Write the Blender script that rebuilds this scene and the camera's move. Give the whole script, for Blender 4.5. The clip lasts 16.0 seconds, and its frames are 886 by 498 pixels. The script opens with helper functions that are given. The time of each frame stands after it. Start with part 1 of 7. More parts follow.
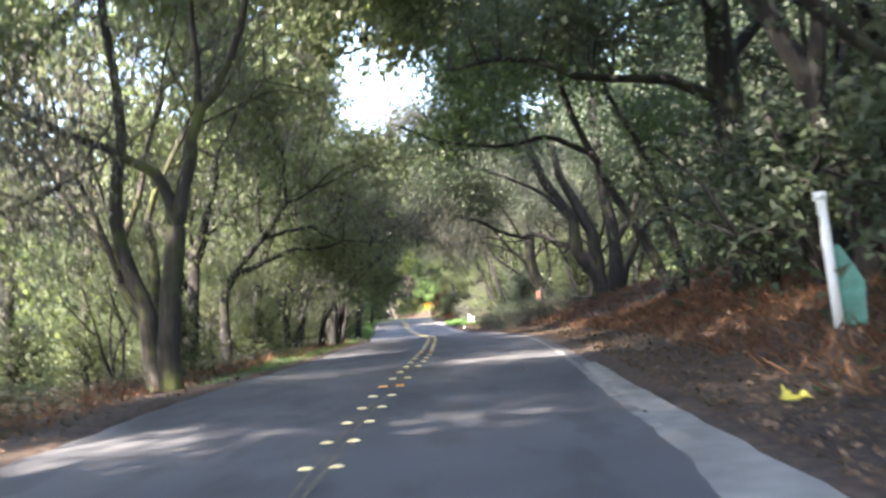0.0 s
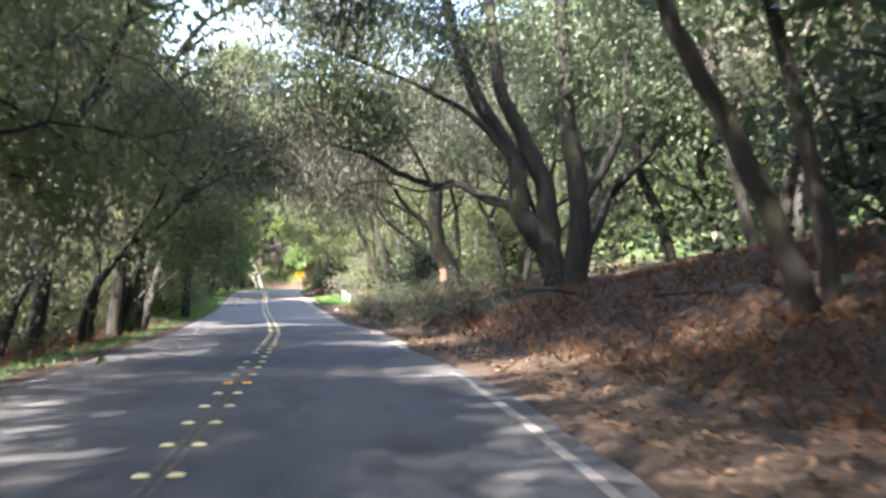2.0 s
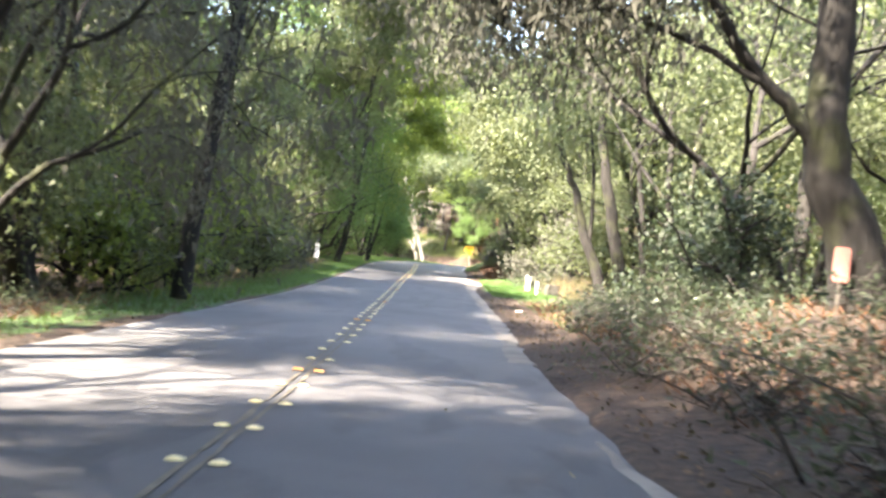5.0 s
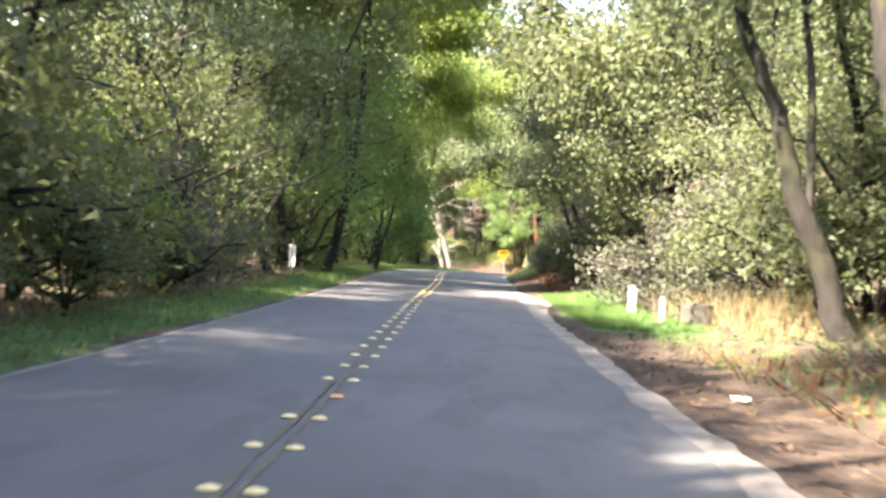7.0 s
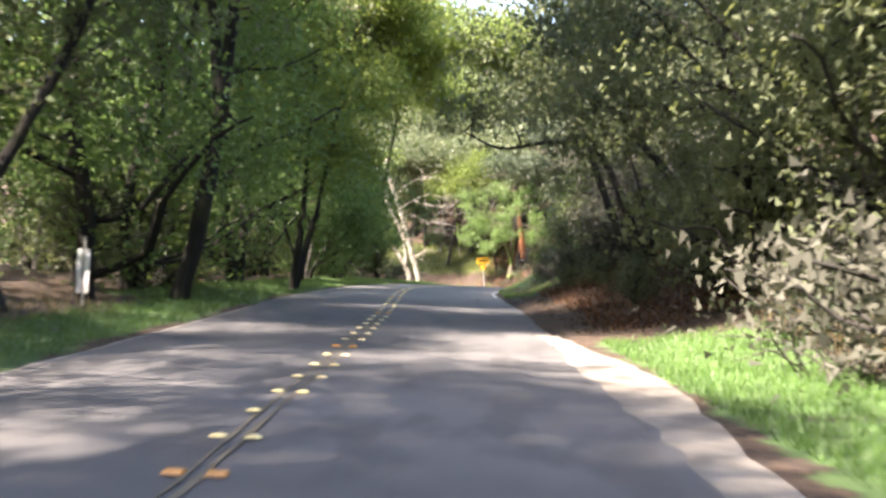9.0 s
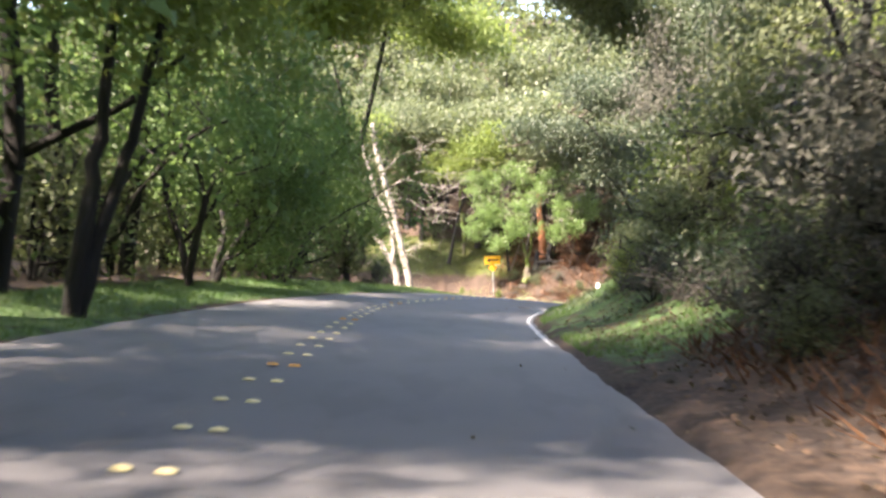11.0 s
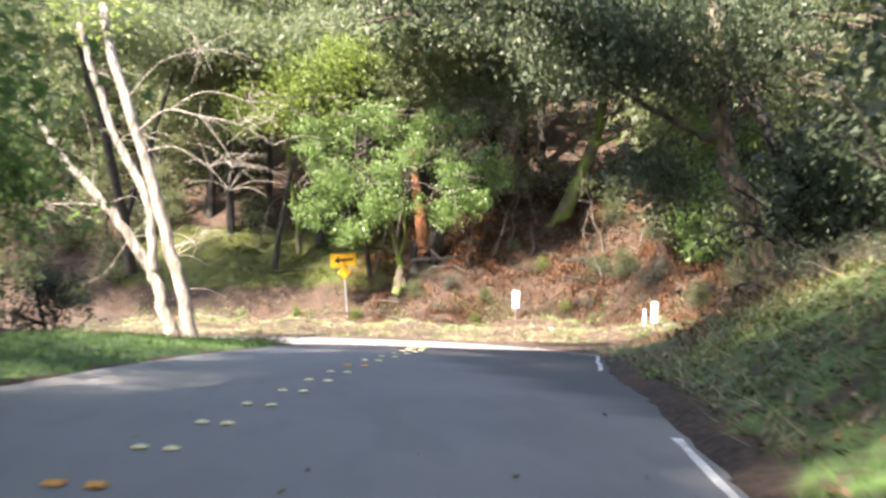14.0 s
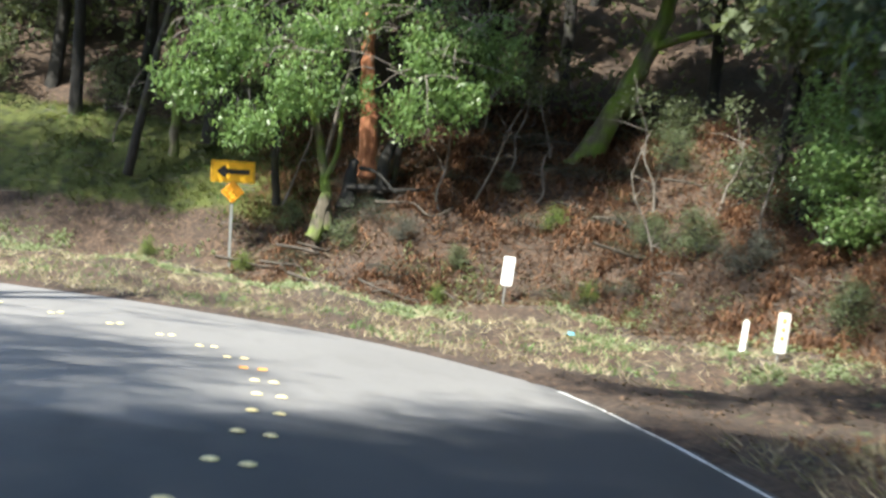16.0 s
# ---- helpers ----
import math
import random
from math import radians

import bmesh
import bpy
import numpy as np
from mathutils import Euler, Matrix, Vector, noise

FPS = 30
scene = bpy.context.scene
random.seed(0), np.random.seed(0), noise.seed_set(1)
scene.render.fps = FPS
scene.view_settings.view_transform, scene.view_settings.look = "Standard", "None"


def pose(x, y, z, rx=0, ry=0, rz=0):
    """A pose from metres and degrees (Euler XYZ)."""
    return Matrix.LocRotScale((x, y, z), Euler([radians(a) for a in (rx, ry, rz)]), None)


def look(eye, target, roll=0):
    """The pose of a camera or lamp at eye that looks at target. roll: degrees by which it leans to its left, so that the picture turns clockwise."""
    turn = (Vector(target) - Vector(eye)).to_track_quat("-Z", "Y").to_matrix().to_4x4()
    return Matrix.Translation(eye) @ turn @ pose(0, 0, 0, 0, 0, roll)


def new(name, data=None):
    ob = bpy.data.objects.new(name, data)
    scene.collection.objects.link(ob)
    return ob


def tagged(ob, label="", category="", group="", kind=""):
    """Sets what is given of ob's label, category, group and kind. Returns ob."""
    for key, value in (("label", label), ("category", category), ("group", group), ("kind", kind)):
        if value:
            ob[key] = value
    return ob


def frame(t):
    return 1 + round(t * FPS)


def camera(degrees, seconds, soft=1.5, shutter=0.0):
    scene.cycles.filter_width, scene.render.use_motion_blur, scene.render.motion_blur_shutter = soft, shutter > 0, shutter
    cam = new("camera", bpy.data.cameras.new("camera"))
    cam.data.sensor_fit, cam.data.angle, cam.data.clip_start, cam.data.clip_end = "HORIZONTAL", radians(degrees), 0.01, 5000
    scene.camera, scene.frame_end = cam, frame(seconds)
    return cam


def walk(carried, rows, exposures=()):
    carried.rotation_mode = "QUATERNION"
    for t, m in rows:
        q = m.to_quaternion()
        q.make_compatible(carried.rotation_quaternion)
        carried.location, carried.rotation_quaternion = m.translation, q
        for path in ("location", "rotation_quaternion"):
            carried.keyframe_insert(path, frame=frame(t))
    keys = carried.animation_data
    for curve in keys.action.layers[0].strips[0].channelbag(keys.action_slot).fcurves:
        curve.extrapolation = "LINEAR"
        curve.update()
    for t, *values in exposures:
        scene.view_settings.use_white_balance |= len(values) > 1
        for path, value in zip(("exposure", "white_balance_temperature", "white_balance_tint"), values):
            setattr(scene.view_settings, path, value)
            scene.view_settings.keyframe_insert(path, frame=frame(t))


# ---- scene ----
# A country road through oak woods, filmed from a slow car.
cam = camera(46.0, 16.0, soft=2.8, shutter=0.35)
# seconds, eye x, y, z, yaw, pitch, roll
PATH = [
    (0, 0.000, 0.001, 1.200, -0.09, 3.26, 4.41),
    (0.5, 0.129, 4.356, 1.287, -0.24, 2.33, -3.49),
    (1, 0.262, 8.717, 1.365, -2.39, 2.19, -2.88),
    (1.5, 0.404, 13.088, 1.427, 2.71, 2.11, -3.82),
    (2, 0.560, 17.475, 1.463, -6.83, 1.55, 0.30),
    (2.5, 0.727, 21.882, 1.469, 1.36, 1.23, -5.31),
    (3, 0.876, 26.316, 1.445, -4.12, 0.60, -4.25),
    (3.5, 0.970, 30.780, 1.397, 0.41, 0.36, -6.37),
    (4, 0.973, 35.280, 1.328, 2.47, 0.32, -5.72),
    (4.7, 0.782, 41.645, 1.210, 2.58, 0.28, -5.68),
    (5.25, 0.508, 46.698, 1.111, 2.74, 0.21, -5.62),
    (5.8, 0.166, 51.792, 1.020, 2.89, 0.15, -5.56),
    (6.3, -0.171, 56.458, 0.953, 2.95, 0.13, -5.54),
    (6.5, -0.308, 58.332, 0.932, 4.47, 0.21, -5.21),
    (7, -0.640, 63.035, 0.892, 4.08, 0.58, -4.08),
    (7.5, -0.942, 67.757, 0.870, 4.14, 1.29, -4.42),
    (8, -1.194, 72.492, 0.865, 4.33, 0.55, -3.41),
    (8.7, -1.446, 79.137, 0.885, 3.34, 0.95, -2.93),
    (9.25, -1.601, 84.385, 0.920, 1.81, 1.56, -2.18),
    (9.8, -1.765, 89.671, 0.972, 0.40, 2.12, -1.50),
    (10.3, -1.954, 94.521, 1.033, -0.14, 2.34, -1.23),
    (10.5, -2.041, 96.471, 1.060, -0.25, 1.69, -3.58),
    (11, -2.266, 101.367, 1.129, 2.67, 1.13, -4.28),
    (11.5, -2.476, 106.276, 1.195, 1.47, 1.49, -3.78),
    (12, -2.635, 111.183, 1.250, 0.35, 1.55, -4.68),
    (12.5, -2.713, 116.071, 1.288, 0.25, 1.17, -2.16),
    (13, -2.689, 120.928, 1.310, -1.68, 0.77, -2.66),
    (13.5, -2.544, 125.739, 1.317, -4.08, 1.42, -2.42),
    (14, -2.261, 130.493, 1.310, -5.47, 1.75, -2.11),
    (14.5, -1.832, 135.181, 1.293, -7.93, 1.23, -0.69),
    (15, -1.286, 139.817, 1.267, -10.57, 1.05, -4.65),
    (15.5, -0.662, 144.417, 1.235, -9.06, 0.45, -7.33),
    (16, 0.000, 149.000, 1.200, -7.38, -0.59, -9.14),

]
EXPOSURES = [(0.0, 3.76, 6550, 19), (2.0, 3.75, 6600, 18), (3.5, 4.25, 6850, 16), (4.0, 4.15, 6900, 15), (6.5, 3.9, 7400, 19), (7.0, 3.74, 7400, 18), (8.0, 3.5, 7200, 21), (10.3, 2.98, 7100, 22), (11.5, 3.54, 7200, 25), (12.5, 3.57, 7250, 24), (14.0, 3.0, 7000, 20), (15.0, 2.35, 6800, 10), (16.0, 2.1, 6200, 6)]
walk(cam, [(t, pose(x, y, z, 90 + pitch, roll, yaw)) for t, x, y, z, yaw, pitch, roll in PATH], EXPOSURES)

# ---------------------------------------------------------------- light
SUN_EL, SUN_AZ = 45.0, 224.0   # height, and compass bearing (clockwise from +y) that the light comes from
world = bpy.data.worlds.new("sky")
scene.world = world
world.use_nodes = True
wn = world.node_tree.nodes
sky = wn.new("ShaderNodeTexSky")
sky.sky_type, sky.sun_disc = "NISHITA", False
sky.sun_elevation, sky.sun_rotation = radians(SUN_EL), radians(SUN_AZ)
wn["Background"].inputs[1].default_value = 0.13
world.node_tree.links.new(sky.outputs[0], wn["Background"].inputs[0])
sun = new("sun", bpy.data.lights.new("sun", "SUN"))
sun.data.energy, sun.data.angle, sun.data.color = 4.8, radians(1.2), (1.0, 0.93, 0.80)
sd = Vector((math.sin(radians(SUN_AZ)) * math.cos(radians(SUN_EL)), math.cos(radians(SUN_AZ)) * math.cos(radians(SUN_EL)), math.sin(radians(SUN_EL))))
sun.matrix_world = look((sd * 200)[:], (0, 0, 0))


# ---------------------------------------------------------------- materials
def mat(name, rough=0.8, metal=0.0):
    m = bpy.data.materials.new(name)
    m.use_nodes = True
    b = m.node_tree.nodes["Principled BSDF"]
    b.inputs["Roughness"].default_value, b.inputs["Metallic"].default_value = rough, metal
    return m, m.node_tree.nodes, m.node_tree.links, b


def noise_node(n, l, scale, detail=4.0, coord="Object", stretch=None):
    tc = n.new("ShaderNodeTexCoord")
    t = n.new("ShaderNodeTexNoise")
    t.inputs["Scale"].default_value, t.inputs["Detail"].default_value = scale, detail
    if stretch:
        mp = n.new("ShaderNodeMapping")
        mp.inputs["Scale"].default_value = stretch
        l.new(tc.outputs[coord], mp.inputs[0])
        l.new(mp.outputs[0], t.inputs[0])
    else:
        l.new(tc.outputs[coord], t.inputs[0])
    return t.outputs[0]


def ramp(n, l, fac, stops):
    r = n.new("ShaderNodeValToRGB")
    e = r.color_ramp.elements
    while len(e) < len(stops):
        e.new(0.5)
    for i, (p, c) in enumerate(stops):
        e[i].position, e[i].color = p, (*c, 1.0)
    l.new(fac, r.inputs[0])
    return r.outputs[0]


def blend(n, l, fac, a, b, mode="MIX"):
    m = n.new("ShaderNodeMix")
    m.data_type, m.blend_type = "RGBA", mode
    for sock, v in ((m.inputs[0], fac), (m.inputs[6], a), (m.inputs[7], b)):
        if isinstance(v, (int, float)):
            sock.default_value = v
        elif isinstance(v, tuple):
            sock.default_value = (*v, 1.0)
        else:
            l.new(v, sock)
    return m.outputs[2]


def bump(n, l, b, height, strength=0.5, dist=0.02):
    k = n.new("ShaderNodeBump")
    k.inputs["Strength"].default_value, k.inputs["Distance"].default_value = strength, dist
    l.new(height, k.inputs["Height"])
    l.new(k.outputs[0], b.inputs["Normal"])


def plain(name, col, rough=0.6, metal=0.0, vary=0.25, scale=6.0):
    m, n, l, b = mat(name, rough, metal)
    f = noise_node(n, l, scale, 5)
    lo = tuple(c * (1 - vary) for c in col)
    hi = tuple(min(1, c * (1 + vary * 0.6)) for c in col)
    l.new(ramp(n, l, f, [(0.3, lo), (0.7, hi)]), b.inputs["Base Color"])
    return m


def leaf_mat(name, dark, mid, light, trans=0.35, gloss=0.5, glow=(0.22, 0.28, 0.08)):
    """Leaves: each one takes its own shade; thin enough to let some light through."""
    m, n, l, b = mat(name, gloss)
    g = n.new("ShaderNodeNewGeometry")
    col = ramp(n, l, g.outputs["Random Per Island"], [(0.0, dark), (0.5, mid), (1.0, light)])
    big = noise_node(n, l, 0.45, 2)
    col = blend(n, l, ramp(n, l, big, [(0.35, (0, 0, 0)), (0.7, (0.6, 0.6, 0.6))]), col, blend(n, l, 0.5, col, light))
    l.new(col, b.inputs["Base Color"])
    b.inputs["Specular IOR Level"].default_value = 0.35
    tr = n.new("ShaderNodeBsdfTranslucent")
    l.new(blend(n, l, 0.6, col, glow), tr.inputs[0])
    ms = n.new("ShaderNodeMixShader")
    ms.inputs[0].default_value = trans
    l.new(b.outputs[0], ms.inputs[1])
    l.new(tr.outputs[0], ms.inputs[2])
    l.new(ms.outputs[0], n["Material Output"].inputs[0])
    return m


def bark_mat(name, dark, light, moss=None, moss_amount=0.5):
    m, n, l, b = mat(name, 0.9)
    f = noise_node(n, l, 7, 6, stretch=(1, 1, 0.25))
    col = ramp(n, l, f, [(0.3, dark), (0.7, light)])
    if moss:
        g = noise_node(n, l, 1.3, 4)
        col = blend(n, l, ramp(n, l, g, [(0.62 - moss_amount * 0.3, (0, 0, 0)), (0.72 - moss_amount * 0.2, (1, 1, 1))]), col, moss)
    l.new(col, b.inputs["Base Color"])
    bump(n, l, b, f, 0.9, 0.05)
    return m


M_LEAF_OAK = leaf_mat("oak leaves", (0.060, 0.077, 0.042), (0.086, 0.107, 0.056), (0.126, 0.148, 0.082), 0.46, 0.5, (0.21, 0.26, 0.09))
# oak leaves with the shade put into their colour, for the shaded side
M_LEAF_SHADED = leaf_mat("oak leaves darkened for shade", (0.024, 0.036, 0.022), (0.040, 0.056, 0.032), (0.070, 0.092, 0.052), 0.30, 0.5, (0.10, 0.15, 0.06))
M_LEAF_MID = leaf_mat("green oak leaves", (0.040, 0.070, 0.022), (0.064, 0.104, 0.034), (0.100, 0.145, 0.052), 0.40, 0.5, (0.14, 0.22, 0.06))
M_LEAF_GREY = leaf_mat("lichen and twigs", (0.056, 0.057, 0.046), (0.076, 0.078, 0.063), (0.108, 0.109, 0.090), 0.36, 0.9, (0.17, 0.18, 0.12))
M_LEAF_BAY = leaf_mat("bay leaves", (0.054, 0.070, 0.038), (0.082, 0.102, 0.054), (0.124, 0.146, 0.082), 0.42, 0.7, (0.24, 0.28, 0.085))
M_LEAF_BRIGHT = leaf_mat("fresh green leaves", (0.078, 0.122, 0.034), (0.116, 0.170, 0.046), (0.185, 0.240, 0.072), 0.58, 0.5, (0.28, 0.35, 0.07))
M_LEAF_LAUREL = leaf_mat("laurel leaves", (0.066, 0.118, 0.038), (0.105, 0.178, 0.056), (0.19, 0.285, 0.105), 0.5, 0.35, (0.22, 0.33, 0.08))
M_LEAF_FAR = leaf_mat("far leaves", (0.044, 0.058, 0.033), (0.064, 0.084, 0.045), (0.100, 0.124, 0.066), 0.5, 0.7, (0.23, 0.28, 0.08))
M_BARK = bark_mat("dark oak bark", (0.005, 0.0045, 0.004), (0.019, 0.017, 0.0145), (0.026, 0.030, 0.011), 0.25)
# brown bark with sunlit paleness put into its colour, for the leaning oak
M_BARK_BROWN = bark_mat("brown bark paled for sunlight", (0.022, 0.017, 0.012), (0.125, 0.100, 0.074), (0.050, 0.060, 0.016), 0.3)
M_BARK_PALE = bark_mat("pale bark", (0.06, 0.054, 0.044), (0.30, 0.275, 0.235))
M_BARK_MOSS = bark_mat("mossy bark", (0.030, 0.025, 0.016), (0.10, 0.085, 0.06), (0.075, 0.115, 0.010), 0.75)
M_BARK_HALF = bark_mat("half mossy bark", (0.009, 0.008, 0.006), (0.042, 0.037, 0.030), (0.060, 0.070, 0.018), 0.45)
M_BARK_RED = bark_mat("peeled red bark", (0.18, 0.060, 0.028), (0.46, 0.20, 0.10))
M_CHAR = bark_mat("charred wood", (0.004, 0.004, 0.004), (0.018, 0.016, 0.014))
M_TWIG = bark_mat("grey twigs", (0.060, 0.053, 0.044), (0.17, 0.15, 0.128))
M_BRUSH = bark_mat("dead brush", (0.018, 0.016, 0.014), (0.075, 0.066, 0.056))
M_LOG = bark_mat("fallen dead wood", (0.020, 0.016, 0.012), (0.075, 0.062, 0.050))
M_DRYLEAF = leaf_mat("fallen leaves", (0.020, 0.012, 0.008), (0.062, 0.036, 0.022), (0.15, 0.098, 0.062), 0.1, 0.8)
M_FERN = leaf_mat("dead fern", (0.026, 0.012, 0.007), (0.088, 0.041, 0.021), (0.20, 0.105, 0.055), 0.25, 0.9, (0.16, 0.08, 0.04))
M_GRASS = leaf_mat("green grass", (0.036, 0.084, 0.019), (0.060, 0.138, 0.031), (0.108, 0.20, 0.057), 0.35, 0.5)
M_WEED = leaf_mat("dry weeds", (0.10, 0.075, 0.040), (0.19, 0.145, 0.080), (0.32, 0.26, 0.15), 0.3, 0.8)
M_LEAF_MAPLE = leaf_mat("deep green leaves", (0.056, 0.108, 0.036), (0.086, 0.150, 0.049), (0.138, 0.212, 0.074), 0.52, 0.5, (0.19, 0.31, 0.08))
M_WEED_GREEN = leaf_mat("pale weeds", (0.090, 0.125, 0.060), (0.15, 0.19, 0.095), (0.26, 0.30, 0.17), 0.4, 0.6)
M_MOSS_TUFT = leaf_mat("moss tufts", (0.020, 0.030, 0.004), (0.050, 0.066, 0.008), (0.085, 0.095, 0.016), 0.3, 0.8, (0.12, 0.14, 0.02))
M_TANLEAF = leaf_mat("tan dry leaves", (0.085, 0.060, 0.036), (0.19, 0.14, 0.085), (0.30, 0.23, 0.15), 0.2, 0.75)
M_STRAW = leaf_mat("dry grass", (0.17, 0.14, 0.085), (0.30, 0.25, 0.16), (0.46, 0.40, 0.28), 0.3, 0.7)

# ground: leaf mould and soil, turning to turf and moss by the two masks of the sheet
M_GROUND, n, l, b = mat("forest floor", 0.95)
f1, f2, f3 = noise_node(n, l, 9, 8), noise_node(n, l, 0.55, 5), noise_node(n, l, 2.6, 6)
mould = ramp(n, l, f1, [(0.3, (0.013, 0.008, 0.005)), (0.5, (0.040, 0.024, 0.015)), (0.72, (0.095, 0.060, 0.038))])
mould = blend(n, l, ramp(n, l, f2, [(0.4, (0, 0, 0)), (0.65, (0.7, 0.7, 0.7))]), mould, blend(n, l, 0.75, mould, (0.020, 0.015, 0.012)))
turf = ramp(n, l, f3, [(0.3, (0.028, 0.052, 0.016)), (0.5, (0.046, 0.094, 0.025)), (0.7, (0.076, 0.13, 0.040))])
moss = ramp(n, l, f3, [(0.3, (0.013, 0.017, 0.004)), (0.55, (0.044, 0.054, 0.007)), (0.75, (0.036, 0.028, 0.012))])
at = n.new("ShaderNodeAttribute")
at.attribute_name = "turf"
at2 = n.new("ShaderNodeAttribute")
at2.attribute_name = "moss"


def patchy(a, f):
    ad = n.new("ShaderNodeMath")
    ad.operation = "ADD"
    l.new(a.outputs["Fac"], ad.inputs[0])
    l.new(f, ad.inputs[1])
    return ramp(n, l, ad.outputs[0], [(0.78, (0, 0, 0)), (0.98, (1, 1, 1))])


col = blend(n, l, patchy(at, f3), mould, turf)
col = blend(n, l, patchy(at2, f2), col, moss)
l.new(col, b.inputs["Base Color"])
bump(n, l, b, f1, 0.8, 0.06)

# asphalt: worn grey with darker and paler patches, seams and fine grit
M_ROAD, n, l, b = mat("worn asphalt", 0.75)
g1, g2, g3 = noise_node(n, l, 90, 3), noise_node(n, l, 0.35, 6), noise_node(n, l, 1.2, 5, stretch=(1.6, 0.5, 1))
base = ramp(n, l, g2, [(0.3, (0.062, 0.062, 0.066)), (0.5, (0.086, 0.086, 0.090)), (0.7, (0.12, 0.118, 0.12))])
base = blend(n, l, ramp(n, l, g3, [(0.52, (0, 0, 0)), (0.62, (0.6, 0.6, 0.6))]), base, (0.038, 0.038, 0.041))
base = blend(n, l, 0.25, base, ramp(n, l, g1, [(0.35, (0.02, 0.02, 0.02)), (0.65, (0.22, 0.22, 0.22))]), "OVERLAY")
vo = n.new("ShaderNodeTexVoronoi")
vo.feature = "DISTANCE_TO_EDGE"
vo.inputs["Scale"].default_value = 0.42
tc = n.new("ShaderNodeTexCoord")
wob = noise_node(n, l, 1.4, 4)
va = n.new("ShaderNodeVectorMath")
va.operation = "ADD"
vs = n.new("ShaderNodeVectorMath")
vs.operation = "SCALE"
vs.inputs["Scale"].default_value = 1.6
l.new(wob, vs.inputs[0])
l.new(tc.outputs["Object"], va.inputs[0])
l.new(vs.outputs[0], va.inputs[1])
l.new(va.outputs[0], vo.inputs["Vector"])
crack = ramp(n, l, vo.outputs["Distance"], [(0.0, (0.4, 0.4, 0.4)), (0.007, (0, 0, 0))])
ck = n.new("ShaderNodeMath")
ck.operation = "MULTIPLY"
l.new(crack, ck.inputs[0])
l.new(ramp(n, l, g2, [(0.45, (0, 0, 0)), (0.6, (1, 1, 1))]), ck.inputs[1])
base = blend(n, l, ck.outputs[0], base, (0.020, 0.020, 0.021))
# masks by chainage: fresh darker, old paler past a slanted edge, bleached paler
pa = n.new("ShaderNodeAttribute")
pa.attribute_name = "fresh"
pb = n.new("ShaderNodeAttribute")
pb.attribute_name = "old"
pc = n.new("ShaderNodeAttribute")
pc.attribute_name = "bleached"
base = blend(n, l, pc.outputs["Fac"], base, blend(n, l, 0.5, base, (0.28, 0.275, 0.27)))
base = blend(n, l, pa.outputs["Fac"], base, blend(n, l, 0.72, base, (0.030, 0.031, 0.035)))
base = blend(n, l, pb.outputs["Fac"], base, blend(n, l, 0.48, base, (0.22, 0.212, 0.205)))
l.new(base, b.inputs["Base Color"])
bump(n, l, b, g1, 0.35, 0.006)

M_CONC = plain("pale dusty concrete", (0.19, 0.172, 0.15), 0.9, vary=0.4, scale=2.5)
M_CONC_PALE = plain("pale concrete apron", (0.20, 0.19, 0.172), 0.9, vary=0.3, scale=2.5)
M_WHITE_LINE = plain("worn white road paint", (0.62, 0.62, 0.60), 0.7, vary=0.4, scale=5)
M_WORN_LINE = plain("almost worn-off paint", (0.20, 0.19, 0.18), 0.8, vary=0.5, scale=3)
M_YELLOW_LINE = plain("faded yellow road paint", (0.115, 0.10, 0.072), 0.8, vary=0.4, scale=4)
M_DOT = plain("grubby pale yellow ceramic", (0.84, 0.70, 0.34), 0.35, vary=0.25, scale=20)
M_DOT_AMBER = plain("amber reflector plastic", (0.62, 0.30, 0.09), 0.25, vary=0.25, scale=20)
M_WHITE = plain("white reflective sheet", (0.82, 0.82, 0.80), 0.45, vary=0.06)
M_SIGN_Y = plain("yellow sign sheet", (0.80, 0.43, 0.02), 0.45, vary=0.10)
M_SIGN_O = plain("amber marker sheet", (0.78, 0.32, 0.02), 0.45, vary=0.12)
M_AMBER = plain("amber reflector", (0.70, 0.36, 0.02), 0.3)
M_BLACK = plain("black sign paint", (0.012, 0.012, 0.012), 0.5)
M_STEEL = plain("galvanised steel", (0.42, 0.44, 0.44), 0.45, 0.7, vary=0.15)
M_GREEN = plain("weathered green panel", (0.10, 0.27, 0.22), 0.6)
M_RED = plain("faded red plate", (0.40, 0.17, 0.14), 0.5)
M_BLUE = plain("blue litter", (0.12, 0.42, 0.62), 0.4)
M_TAN = plain("curled tan leaf", (0.22, 0.155, 0.10), 0.7)
M_YLEAF = plain("yellow litter", (0.62, 0.55, 0.10), 0.6)
M_GREYBOX = plain("grey concrete box", (0.07, 0.066, 0.058), 0.9)


# ---------------------------------------------------------------- mesh helpers
def mesh_from(name, verts, faces, material, smooth=False):
    me = bpy.data.meshes.new(name)
    me.from_pydata([tuple(v) for v in verts], [], [tuple(f) for f in faces])
    me.materials.append(material)
    if smooth:
        me.polygons.foreach_set("use_smooth", np.ones(len(me.polygons), dtype=bool))
    me.update()
    return me


def blades_mesh(name, v, material):
    """A mesh of loose small blades: v is an array (n, 3 or 4, 3)."""
    k, m = v.shape[:2]
    me = bpy.data.meshes.new(name)
    me.vertices.add(k * m)
    me.vertices.foreach_set("co", np.ascontiguousarray(v, dtype=np.float32).ravel())
    me.loops.add(k * m)
    me.loops.foreach_set("vertex_index", np.arange(k * m, dtype=np.int32))
    me.polygons.add(k)
    me.polygons.foreach_set("loop_start", np.arange(0, k * m, m, dtype=np.int32))
    me.materials.append(material)
    me.update(calc_edges=True)
    return me


